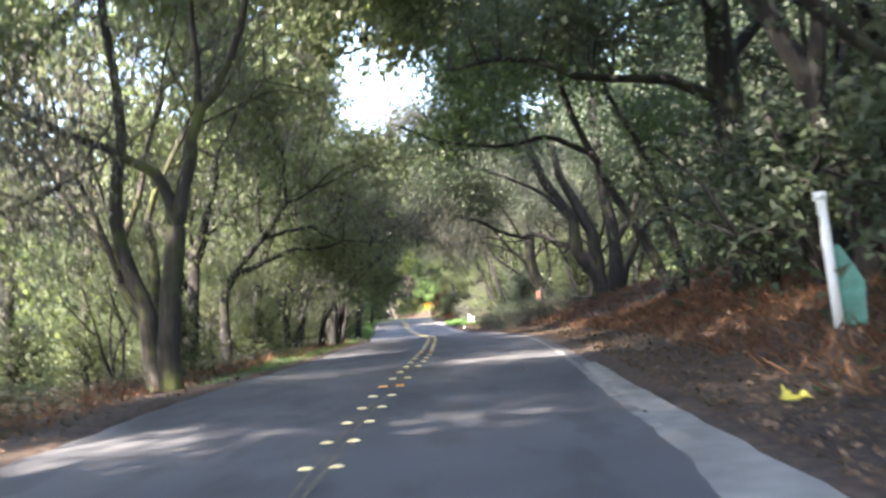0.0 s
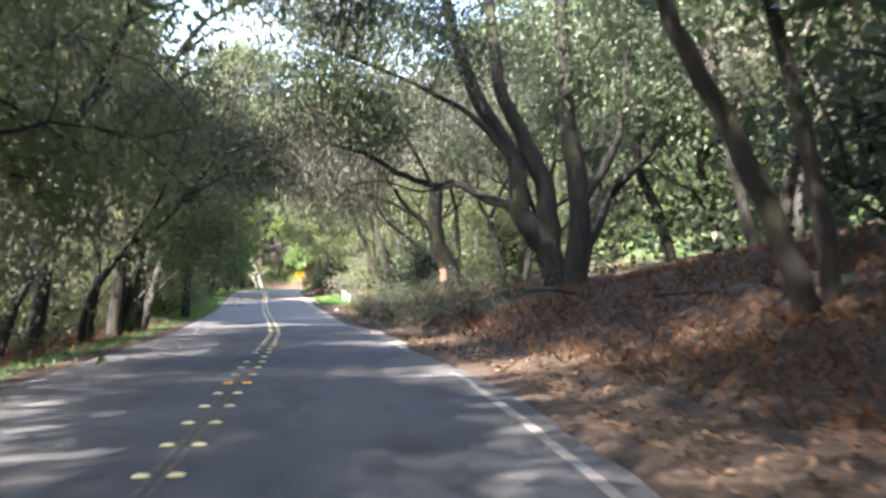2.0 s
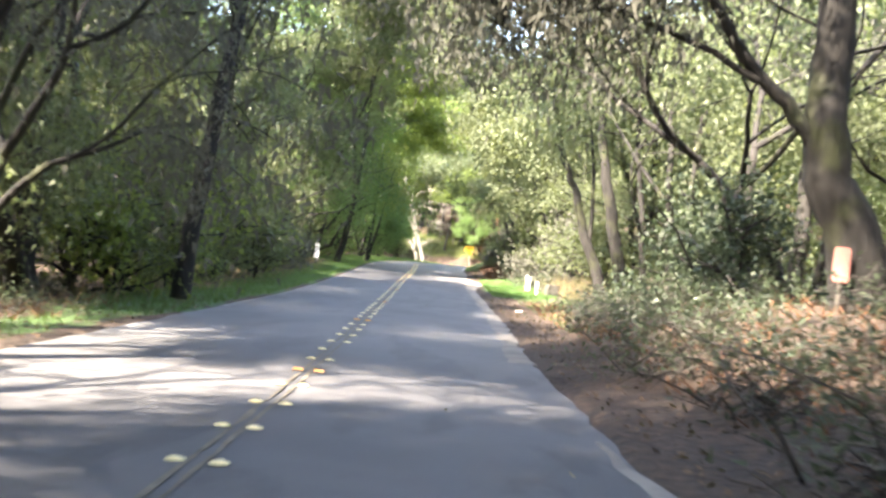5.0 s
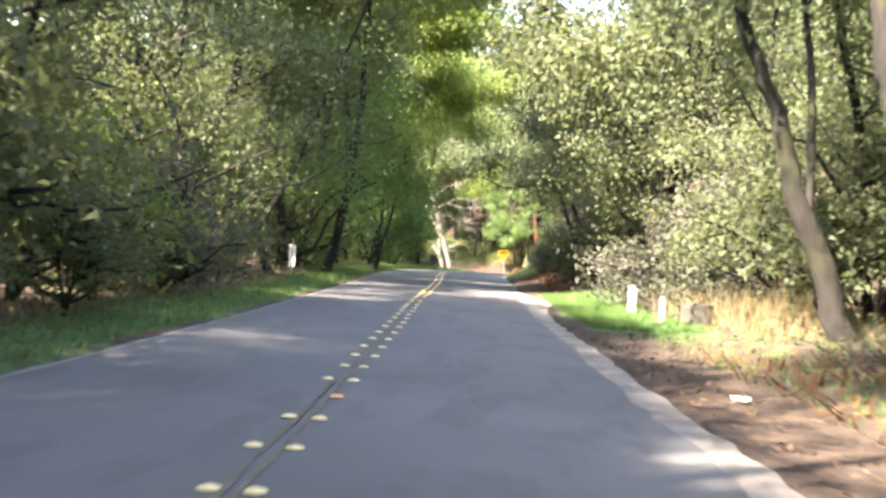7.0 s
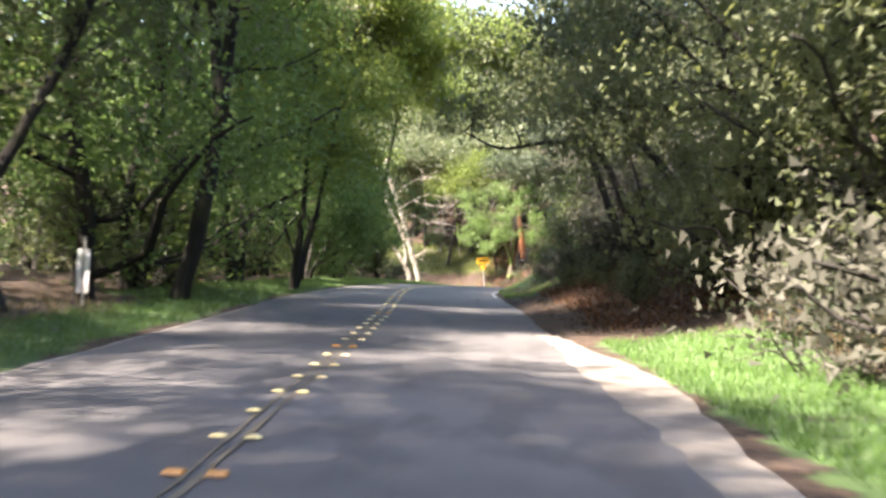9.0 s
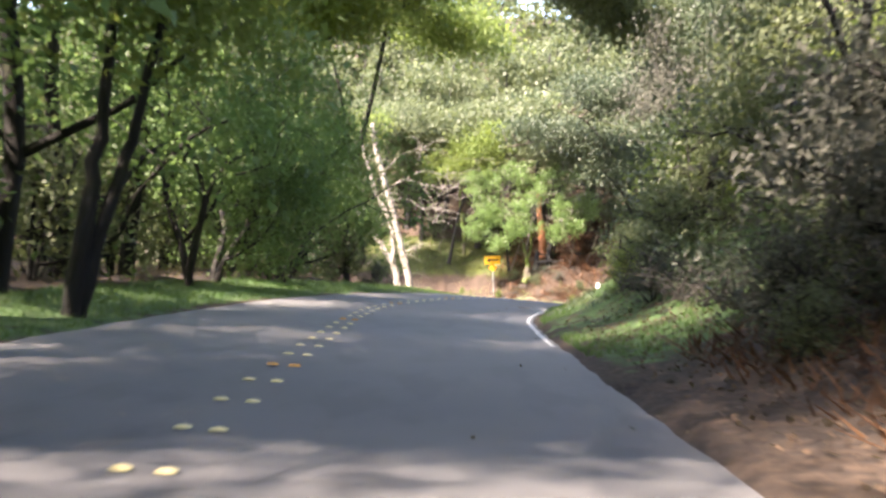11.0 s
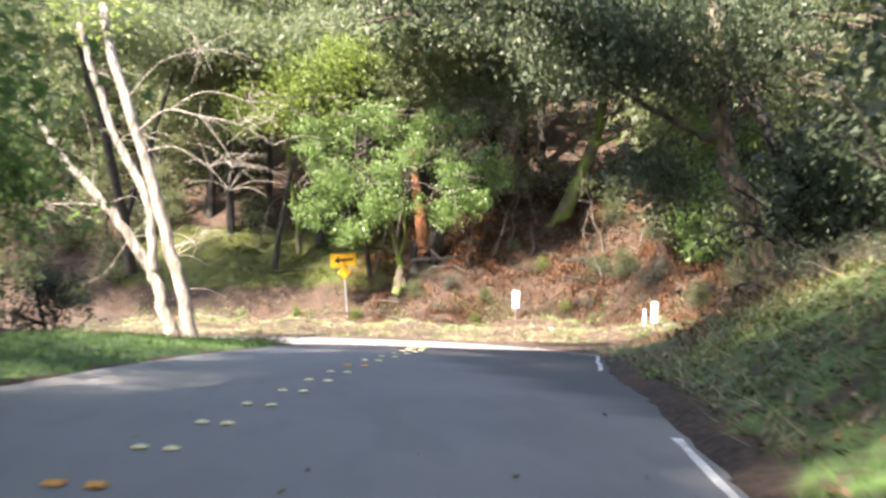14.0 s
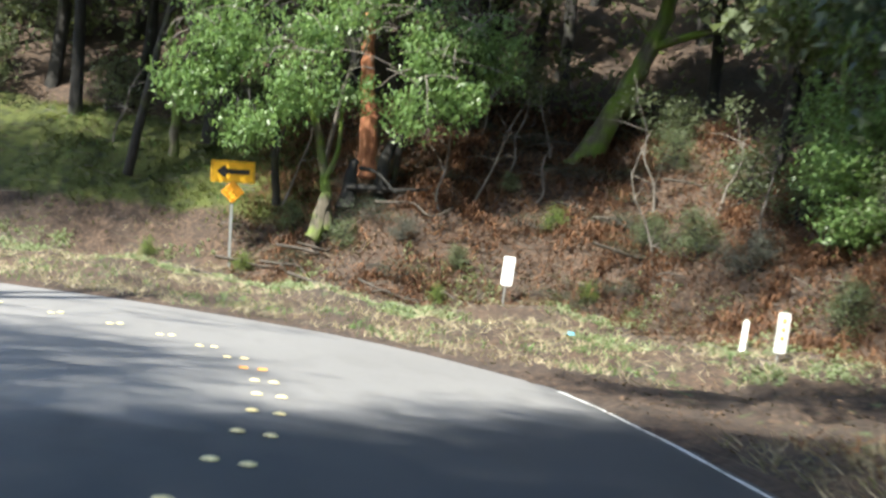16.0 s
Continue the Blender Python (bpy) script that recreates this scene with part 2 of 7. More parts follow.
def part(name, me, parent, label=""):
    ob = new(name, me)
    ob.parent = parent
    if label:
        ob["label"] = label
    return ob


def thing(name, at, label, category, group="", rz=0.0, kind=""):
    ob = new(name)
    ob.empty_display_size = 0.2
    ob.matrix_basis = pose(*at, 0, 0, rz)
    return tagged(ob, label, category, group, kind)


def bm_mesh(name, bm, material, smooth=False):
    me = bpy.data.meshes.new(name)
    bm.to_mesh(me)
    bm.free()
    me.materials.append(material)
    if smooth:
        me.polygons.foreach_set("use_smooth", np.ones(len(me.polygons), dtype=bool))
    return me


def box(name, size, material, at=(0, 0, 0), bevel=0.0, rot=(0, 0, 0)):
    bm = bmesh.new()
    bmesh.ops.create_cube(bm, size=1.0, matrix=pose(*at, *rot) @ Matrix.Diagonal((*size, 1)))
    if bevel:
        bmesh.ops.bevel(bm, geom=bm.edges[:], offset=bevel, segments=2, affect="EDGES")
    return bm_mesh(name, bm, material)


def slab(name, outline, thick, material, at=(0, 0, 0), bevel=0.0):
    """A plate in the xz plane that faces -y, from its outline."""
    bm = bmesh.new()
    fr = bm.faces.new([bm.verts.new((x + at[0], at[1], z + at[2])) for x, z in outline])
    r = bmesh.ops.extrude_face_region(bm, geom=[fr])
    bmesh.ops.translate(bm, verts=[g for g in r["geom"] if isinstance(g, bmesh.types.BMVert)], vec=(0, thick, 0))
    bmesh.ops.recalc_face_normals(bm, faces=bm.faces[:])
    if bevel:
        bmesh.ops.bevel(bm, geom=bm.edges[:], offset=bevel, segments=1, affect="EDGES")
    return bm_mesh(name, bm, material)


def rounded(w, h, r, k=4):
    out = []
    for cx, cz, a0 in ((w / 2 - r, h / 2 - r, 0), (-w / 2 + r, h / 2 - r, 90), (-w / 2 + r, -h / 2 + r, 180), (w / 2 - r, -h / 2 + r, 270)):
        for i in range(k + 1):
            a = radians(a0 + 90 * i / k)
            out.append((cx + r * math.cos(a), cz + r * math.sin(a)))
    return out


class Tubes:
    """Tapered round branches, gathered into one mesh."""

    def __init__(self):
        self.v, self.f = [], []

    def add(self, pts, radii, sides=7, knobbly=0.0, rng=random):
        pts = [Vector(p) for p in pts]
        base = len(self.v)
        ref = Vector((0.3, 0.9, 0.2))
        for i, p in enumerate(pts):
            d = (pts[min(i + 1, len(pts) - 1)] - pts[max(i - 1, 0)]).normalized()
            u = d.cross(ref)
            if u.length < 0.05:
                u = d.cross(Vector((1, 0, 0)))
            u.normalize()
            w = d.cross(u)
            for j in range(sides):
                a = 2 * math.pi * j / sides
                r = radii[i] * (1 + knobbly * (rng.random() - 0.5))
                self.v.append(tuple(p + (u * math.cos(a) + w * math.sin(a)) * r))
        for i in range(len(pts) - 1):
            for j in range(sides):
                a, b2 = base + i * sides + j, base + i * sides + (j + 1) % sides
                self.f.append((a, b2, b2 + sides, a + sides))
        self.f.append(tuple(base + (len(pts) - 1) * sides + j for j in range(sides)))

    def mesh(self, name, material):
        return mesh_from(name, self.v, self.f, material, True)


def curve_pts(p, k=3):
    """Smooth points through a polyline (Catmull-Rom)."""
    p = [Vector(q) for q in p]
    out = []
    for i in range(len(p) - 1):
        a, b2, c, d = p[max(i - 1, 0)], p[i], p[i + 1], p[min(i + 2, len(p) - 1)]
        for j in range(k):
            t = j / k
            out.append(0.5 * ((2 * b2) + (c - a) * t + (2 * a - 5 * b2 + 4 * c - d) * t * t + (3 * b2 - a - 3 * c + d) * t ** 3))
    out.append(p[-1])
    return out


def leaves(rs, centres, per, spread, size, flat=0.75, aspect=0.5, droop=0.0):
    """Leaf blades strewn in clumps: an array (n, 3, 3) of small pointed blades."""
    c = np.repeat(np.asarray(centres, dtype=float), per, axis=0)
    k = len(c)
    sp = np.repeat(np.broadcast_to(np.asarray(spread, dtype=float), (len(centres),)), per)[:, None]
    off = rs.normal(size=(k, 3)) * sp * np.array([1, 1, flat])
    if droop:
        off[:, 2] -= np.abs(rs.normal(size=k)) * droop * sp[:, 0]
    pos = c + off
    d = rs.normal(size=(k, 3)) + np.array([0, 0, -0.4 - droop * 2])
    d /= np.linalg.norm(d, axis=1)[:, None]
    q = np.cross(d, rs.normal(size=(k, 3)))
    q /= np.linalg.norm(q, axis=1)[:, None] + 1e-9
    s = (size * rs.uniform(0.6, 1.4, k))[:, None]
    a, b2 = d * s, q * s * aspect
    return np.stack([pos - a * 0.35 + b2 * 0.5, pos - a * 0.35 - b2 * 0.5, pos + a * 0.65], axis=1)


# ---------------------------------------------------------------- the line of the road
LINE = [(-1.6, -40), (-1.2, -14), (-0.95, 3), (-0.8, 10), (-0.42, 20), (-0.36, 30), (-0.45, 40), (-0.65, 47), (-1.25, 58), (-2.0, 70), (-2.55, 80), (-3.0, 88),
        (-3.55, 101), (-3.95, 108), (-4.4, 115), (-4.72, 121), (-4.78, 125.5), (-4.42, 130), (-3.62, 136), (-2.7, 141), (-1.95, 145), (-1.25, 148), (-0.75, 151),
        (-0.3, 154.5), (-0.1, 157.3), (-0.2, 160), (-0.75, 162.6), (-1.8, 164.4), (-3.4, 165.7), (-5.4, 166.6), (-8.5, 167.4), (-15, 168.6), (-30, 171), (-60, 176)]
_p = np.array([tuple(v) for v in curve_pts([(x, y, 0) for x, y in LINE], 40)])[:, :2]
_s = np.concatenate([[0], np.cumsum(np.linalg.norm(np.diff(_p, axis=0), axis=1))])
_s -= np.interp(0, _p[:, 1], _s)
CK = np.arange(-38, 220, 0.5)                       # chainage along the road; close to y as far as the bend
CX, CY = np.interp(CK, _s, _p[:, 0]), np.interp(CK, _s, _p[:, 1])
_t = np.stack([np.gradient(CX), np.gradient(CY)], 1)
_t /= np.linalg.norm(_t, axis=1)[:, None]
CR = np.stack([_t[:, 1], -_t[:, 0]], 1)             # to the right of the line
ZK = [(-40, 0.07), (0, 0.07), (8, 0.22), (17.5, 0.33), (26, 0.30), (35, 0.20), (54, -0.14), (72.5, -0.26), (91.6, -0.13), (111, 0.12), (130.5, 0.18), (141, 0.17), (146, 0.12),
      (149, 0.06), (151.5, -0.04), (155, -0.24), (158, -0.42), (161, -0.60), (165, -0.82), (172, -1.05), (185, -1.5), (220, -3)]
CZ = np.interp(CK, *zip(*ZK))
CZ = np.convolve(np.pad(CZ, 6, mode="edge"), np.ones(13) / 13, "valid")
WR = np.interp(CK, *zip((-40, 2.5), (20, 2.7), (30, 2.95), (37, 2.6), (60, 2.6), (70, 2.95), (100, 3.0), (112, 3.25), (121, 3.46), (128, 3.6), (137, 3.65), (143, 3.6), (147, 3.4), (149.5, 3.45), (152, 3.7), (155, 4.05), (158.5, 4.25), (160.6, 4.5), (163, 5.05), (165.6, 4.9), (167.4, 4.4), (172, 3.5), (220, 3.1)))
WL = np.interp(CK, *zip((-40, 2.9), (15, 2.8), (22, 2.5), (45, 2.8), (55, 2.9), (72, 2.6), (85, 2.6), (108, 2.95), (126, 2.52), (136, 2.95), (142, 2.75), (149, 2.6), (156, 2.9), (160, 3.2), (220, 3.0)))


def on_road(k, d, up=0.0):
    """A place d metres right of the centre line at chainage k."""
    i = lambda a: float(np.interp(k, CK, a))
    z = i(CZ) - 0.012 * abs(d)
    return (i(CX) + i(CR[:, 0]) * d, i(CY) + i(CR[:, 1]) * d, z + up)


ER = [0, 1, 2.5, 4, 8, 10.5, 13, 16, 30, 90]
TR = [(-40, [0, 0.1, 0.25, 0.5, 1.2, 1.6, 2, 2.6, 6, 15]),
      (5, [0, 0.06, 0.2, 0.5, 1.2, 1.6, 2, 2.6, 6, 15]),
      (20, [0, 0.12, 0.4, 0.7, 1.6, 2.2, 2.8, 3.4, 7, 17]),
      (30, [0, 0.05, 0.35, 0.75, 2.0, 2.8, 3.4, 4, 8, 18]),
      (36, [0, 0.05, 0.6, 1.1, 2.0, 2.6, 3.2, 4, 8, 18]),
      (44, [0, 0.05, 0.5, 1.0, 1.6, 2.2, 2.8, 3.4, 7, 18]),
      (60, [0, 0.1, 0.6, 1.1, 1.4, 1.7, 2, 2.6, 6, 18]),
      (70, [0, 0.02, 0.2, 0.45, 0.9, 1.1, 1.5, 2, 5, 18]),
      (80, [0, 0, 0.05, 0.25, 0.8, 1.1, 1.5, 2.2, 6, 18]),
      (92, [0, 0, 0.05, 0.2, 0.8, 1.5, 2.2, 3.0, 8, 20]),
      (101, [0, 0.05, 0.3, 0.8, 2.5, 3.8, 5, 6.5, 12, 26]),
      (110, [0, 0.2, 0.9, 1.6, 3.6, 4.8, 6, 7.5, 14, 28]),
      (118, [0, 0.25, 1.0, 2.0, 4.2, 5.5, 7, 8.5, 15, 30]),
      (126, [0, 0.45, 1.7, 2.9, 5.4, 6.6, 8, 9.5, 16, 32]),
      (136, [0, 0.30, 1.5, 2.8, 5.2, 6.4, 7.6, 9, 15, 32]),
      (146, [0, 0.30, 1.3, 2.2, 4.2, 5.2, 6.2, 7.4, 13, 30]),
      (153, [0, 0.2, 0.7, 1.3, 2.4, 3.0, 4.2, 6, 13, 30]),
      (159, [0, 0.1, 0.3, 0.5, 0.8, 1.2, 2.6, 4.8, 12, 30]),
      (163, [0, 0.08, 0.15, 0.2, 0.45, 1.3, 3.2, 5.2, 12, 30]),
      (167, [0, 0.08, 0.15, 0.2, 0.40, 1.2, 3.0, 5.0, 10, 28]),
      (172, [0, 0.08, 0.15, 0.2, 0.35, 0.8, 2.6, 4.8, 9, 26]),
      (220, [0, 0.08, 0.15, 0.2, 0.35, 0.8, 2.6, 4.8, 9, 26])]
EL = [0, 1, 2.5, 4, 8, 16, 30, 90]
TL = [(-40, [0, -0.05, -0.15, -0.25, -0.5, -0.9, -1.2, -2]),
      (50, [0, -0.05, -0.15, -0.25, -0.5, -0.9, -1.2, -2]),
      (68, [0, 0.0, 0.0, 0.05, 0.1, 0.1, 0.2, 0]),
      (95, [0, 0.02, 0.08, 0.12, 0.25, 0.4, 0.6, 1]),
      (115, [0, 0.06, 0.12, 0.18, 0.25, 0.3, 0.4, 0]),
      (145, [0, 0.08, 0.15, 0.2, 0.25, 0.1, -0.5, -2]),
      (155, [0, 0.02, 0.0, -0.05, -0.2, -0.3, -0.8, -3]),
      (162, [0, -0.06, -0.25, -0.45, -0.6, -0.6, -0.8, -3]),
      (170, [0, -0.02, -0.1, -0.2, -0.3, -0.4, -0.6, -3]),
      (220, [0, 0.1, 0.3, 0.4, 0.5, 0.5, 0, -2])]


def _table(keys, rows, k, e):
    ks = np.array([r[0] for r in rows])
    tb = np.array([[np.interp(x, keys, r[1]) for x in keys] for r in rows])
    i = np.clip(np.searchsorted(ks, k) - 1, 0, len(ks) - 2)
    u = np.clip((k - ks[i]) / (ks[i + 1] - ks[i]), 0, 1)
    u = u * u * (3 - 2 * u)
    j = np.clip(np.searchsorted(keys, e) - 1, 0, len(keys) - 2)
    ka = np.asarray(keys, dtype=float)
    w = np.clip((e - ka[j]) / (ka[j + 1] - ka[j]), 0, 1)
    a = tb[i, j] * (1 - w) + tb[i, j + 1] * w
    c = tb[i + 1, j] * (1 - w) + tb[i + 1, j + 1] * w
    return a * (1 - u) + c * u


def survey(x, y):
    """Chainage, distance right of the line, and distance beyond the pavement (minus: on it), for arrays."""
    x, y = np.asarray(x, dtype=float).ravel(), np.asarray(y, dtype=float).ravel()
    k, d = np.empty(len(x)), np.empty(len(x))
    for a in range(0, len(x), 4000):
        xs, ys = x[a:a + 4000, None], y[a:a + 4000, None]
        i = np.argmin((xs - CX[None]) ** 2 + (ys - CY[None]) ** 2, axis=1)
        k[a:a + 4000] = CK[i]
        dd = np.sqrt((xs[:, 0] - CX[i]) ** 2 + (ys[:, 0] - CY[i]) ** 2)
        sg = (xs[:, 0] - CX[i]) * CR[i, 0] + (ys[:, 0] - CY[i]) * CR[i, 1]
        d[a:a + 4000] = np.where(np.abs(sg) > 0.25 * dd, sg, np.sign(sg) * dd)
        far = dd > 12
        d[a:a + 4000] = np.where(far, np.sign(sg) * dd, d[a:a + 4000])
    e = np.where(d > 0, d - np.interp(k, CK, WR), -d - np.interp(k, CK, WL))
    return k, d, e


# foot of the bank beyond the bend (x, y, z), and how it rises behind
FOOT = np.array([(15.5, 156, 0.6), (13, 162.5, 0.2), (11, 167, 0), (10.4, 170, -0.1), (9.6, 172.8, -0.2), (8, 175.2, -0.3), (6.4, 176.6, -0.3), (4.5, 176.4, -0.4), (2.5, 175.9, -0.5), (0.5, 177, -0.6), (-2, 178.9, -0.7),
                 (-5, 179.6, -0.8), (-10, 180.3, -0.9), (-20, 182, -1.1), (-40, 186, -1.5), (-160, 205, -4)])
RISE = [(0, 0), (0.7, 0.5), (1.8, 1.9), (3.2, 3.1), (5, 4.5), (8, 6.6), (15, 11), (30, 19), (90, 45), (400, 60)]


def beyond(x, y):
    """Distance behind the bank's foot (minus: before it) and the foot's height there."""
    x, y = np.asarray(x, dtype=float).ravel(), np.asarray(y, dtype=float).ravel()
    best, sd, fz = np.full(len(x), 1e9), np.full(len(x), -1e3), np.zeros(len(x))
    for (ax, ay, az), (bx, by, bz) in zip(FOOT[:-1], FOOT[1:]):
        ux, uy = bx - ax, by - ay
        t = np.clip(((x - ax) * ux + (y - ay) * uy) / (ux * ux + uy * uy), 0, 1)
        dx, dy = x - ax - ux * t, y - ay - uy * t
        dd = np.hypot(dx, dy)
        sg = np.sign(uy * dx - ux * dy)
        hit = dd < best - 1e-6
        best = np.where(hit, dd, best)
        sd = np.where(hit, sg * dd, sd)
        fz = np.where(hit, az + (bz - az) * t, fz)
    return sd, fz


def waves(x, y):
    return (0.5 * np.sin(0.9 * x + 0.4 * y + 1.3) * np.sin(0.7 * y - 0.3 * x) + 0.3 * np.sin(2.1 * x - 1.2 * y + 0.5) * np.sin(1.7 * y + 0.8 * x + 2) + 0.2 * np.sin(4.3 * x + 3.1 * y) * np.sin(3.7 * y - 2.9 * x))


def height(x, y):
    k, d, e = survey(x, y)
    x, y = np.asarray(x, dtype=float).ravel(), np.asarray(y, dtype=float).ravel()
    ee = np.maximum(e, 0)
    z = np.interp(k, CK, CZ) - 0.035
    bd, bz = beyond(x, y)
    w = np.clip((y - 157) / 7, 0, 1) * (d > 0)
    w = w * w * (3 - 2 * w)
    old = z + np.where(d > 0, _table(ER, TR, k, ee), _table(EL, TL, k, ee))
    flat = z + _table(ER, TR, k, np.minimum(ee, 5))
    near = np.clip(1 + bd / 4, 0, 1)
    bank = np.where(bd > 0, bz + np.interp(bd, *zip(*RISE)), flat * (1 - near) + bz * near)
    z = old * (1 - w) + bank * w
    z = z + waves(x, y) * np.clip(ee - 0.3, 0, 3) * (0.05 + 0.08 * w)
    return np.where(e < -0.05, np.interp(k, CK, CZ) - 0.22, z)


def ground_at(x, y, up=0.0):
    return (x, y, float(height([x], [y])[0]) + up)


# ---------------------------------------------------------------- ground, road and its paint
def axis(lo, hi, step, out):
    a = list(np.arange(lo, hi + step / 2, step))
    s = step
    while a[-1] < out:
        s *= 1.35
        a.append(a[-1] + s)
    s = step
    while a[0] > -out:
        s *= 1.35
        a.insert(0, a[0] - s)
    return np.array(a)


gx, gy = axis(-13, 17, 0.4, 1500), axis(-4, 192, 0.45, 1500)
GX, GY = np.meshgrid(gx, gy)
gz = height(GX, GY)
verts = np.stack([GX.ravel(), GY.ravel(), gz], 1)
nx, ny = len(gx), len(gy)
ii, jj = np.meshgrid(np.arange(nx - 1), np.arange(ny - 1))
a0 = (jj * nx + ii).ravel()
faces = np.stack([a0, a0 + 1, a0 + 1 + nx, a0 + nx], 1)
gme = mesh_from("ground", verts.tolist(), faces.tolist(), M_GROUND, True)
gk, gd, ge = survey(GX, GY)
gb = beyond(GX, GY)[0]


def zone(k, e, k0, k1, e0, e1, soft=2.0):
    return np.clip((k - k0) / soft + 0.5, 0, 1) * np.clip((k1 - k) / soft + 0.5, 0, 1) * np.clip((e - e0) / 0.3 + 0.5, 0, 1) * np.clip((e1 - e) / 0.5 + 0.5, 0, 1)


def turf_at(k, d, e):
    """How much turf grows at a place."""
    r, lft = d > 0, d <= 0
    t = lft * (0.75 * zone(k, e, 18, 60, 0.4, 1.6) + 0.95 * zone(k, e, 60, 104, 0.15, 1.9) + 1.0 * zone(k, e, 104, 152, 0.1, 3.2) + 0.4 * zone(k, e, 152, 170, 0.1, 2.0) + 0.75 * np.clip((e - 18) / 6, 0, 1))
    t = t + r * (1.0 * zone(k, e, 82, 98, 0.5, 3.0) + 0.72 * zone(k, e, 113, 136, 0.15, 9) + 0.7 * zone(k, e, 136, 147, 0.3, 5) + 0.45 * zone(k, e, 66, 82, 1.5, 4.0) + 0.28 * zone(k, e, 144, 175, 1.5, 6) + 0.75 * np.clip((e - 14) / 6, 0, 1) * (k < 146))
    return np.clip(t, 0, 1)


at = gme.attributes.new("turf", "FLOAT", "POINT")
at.data.foreach_set("value", (0.62 * turf_at(gk, gd, ge)).astype(np.float32))
at = gme.attributes.new("moss", "FLOAT", "POINT")
at.data.foreach_set("value", (0.75 * (GY.ravel() > 165) * np.clip(1.0 - GX.ravel(), 0, 1) * np.clip((GX.ravel() + 15) / 3, 0, 1) * np.clip((gb - 1.2) / 0.6, 0, 1) * np.clip((5.6 - gb) / 0.8, 0, 1)).astype(np.float32))
ground = new("ground", gme)
tagged(ground, "brown leaf-strewn forest floor with grassy verges and banks", "ground", kind="structure")


def ribbon(name, k0, k1, d0, d1, up, material, step=0.5, ragged=0.0, thick=0.0, seed=1):
    """A strip along the road from d0 to d1 (numbers, or functions of chainage)."""
    rs = np.random.RandomState(seed)
    ks = np.arange(k0, k1 + step / 2, step)
    v, f = [], []
    for k in ks:
        a = d0(k) if callable(d0) else d0
        c = d1(k) if callable(d1) else d1
        a += ragged * (rs.rand() - 0.5)
        c += ragged * (rs.rand() - 0.5)
        row = [on_road(k, a, up), on_road(k, a + (c - a) * 0.5, up), on_road(k, c, up)]
        if thick:
            row = [(row[0][0], row[0][1], row[0][2] - 0.016)] + row[1:] + [(row[2][0], row[2][1], row[2][2] - thick)]
        v += row
    m = len(row)
    for i in range(len(ks) - 1):
        for j in range(m - 1):
            a = i * m + j
            f.append((a, a + 1, a + m + 1, a + m))
    return mesh_from(name, v, f, material, not thick)


WRk, WLk = (lambda k: float(np.interp(k, CK, WR))), (lambda k: float(np.interp(k, CK, WL)))


def road_mesh():
    rs = np.random.RandomState(3)
    ks = np.arange(-36, 215, 0.5)
    v, f = [], []
    for k in ks:
        wl, wr = WLk(k) + 0.10 * (rs.rand() - 0.5), WRk(k) + 0.08 * (rs.rand() - 0.5)
        ds = [-wl - 0.05] + list(np.linspace(-wl, wr, 9)) + [wr + 0.05]
        for j, d in enumerate(ds):
            v.append(on_road(k, d, -0.2 if j in (0, len(ds) - 1) else 0.006 * waves(k * 0.6, d * 2.0)))
    m = 11
    for i in range(len(ks) - 1):
        for j in range(m - 1):
            a = i * m + j
            f.append((a, a + m, a + m + 1, a + 1))
    return mesh_from("road", v, [q[::-1] for q in f], M_ROAD)


rme = road_mesh()
rc = np.array([v.co[:] for v in rme.vertices])
rk, rd, _ = survey(rc[:, 0], rc[:, 1])
# fresh: darker up to a slanted edge; old: paler past it; bleached: paler by stretches
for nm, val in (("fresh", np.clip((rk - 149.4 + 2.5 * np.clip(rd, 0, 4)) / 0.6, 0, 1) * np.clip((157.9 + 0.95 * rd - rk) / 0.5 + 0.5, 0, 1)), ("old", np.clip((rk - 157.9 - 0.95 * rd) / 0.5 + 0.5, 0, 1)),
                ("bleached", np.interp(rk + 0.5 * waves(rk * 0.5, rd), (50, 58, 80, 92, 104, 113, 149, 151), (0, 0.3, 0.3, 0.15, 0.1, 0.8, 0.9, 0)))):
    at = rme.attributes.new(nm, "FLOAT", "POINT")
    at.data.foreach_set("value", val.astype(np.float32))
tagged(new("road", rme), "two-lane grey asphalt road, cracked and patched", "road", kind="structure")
PAVE = [("pavement_shoulder", 2, 15, lambda k: WRk(k) - 0.62 + 0.03 * k, lambda k: WRk(k) + 0.22 - 0.012 * k, "pale concrete apron beside the asphalt"),
        ("pavement_shoulder", 35, 52, lambda k: WRk(k) - 0.12, lambda k: WRk(k) - 0.10 + 0.36 * max(0.0, min(1, (k - 35) / 5, (52 - k) / 5)), "pale dusty shoulder strip beside the asphalt"),
        ("pavement_shoulder", 58, 99, lambda k: WRk(k) - 0.33, lambda k: WRk(k) + 0.05 + 0.5 * math.exp(-((k - 93) / 4.0) ** 2), "pale worn concrete strip beside the asphalt")]
for i, (nm, k0, k1, d0, d1, lb) in enumerate(PAVE):
    tagged(new(nm, ribbon(nm, k0, k1, d0, d1, 0.012, M_CONC_PALE if k0 < 10 else M_CONC, ragged=0.04 if k0 < 10 else 0.12, thick=0.15, seed=7 + i)), lb, "road shoulder", kind="structure")
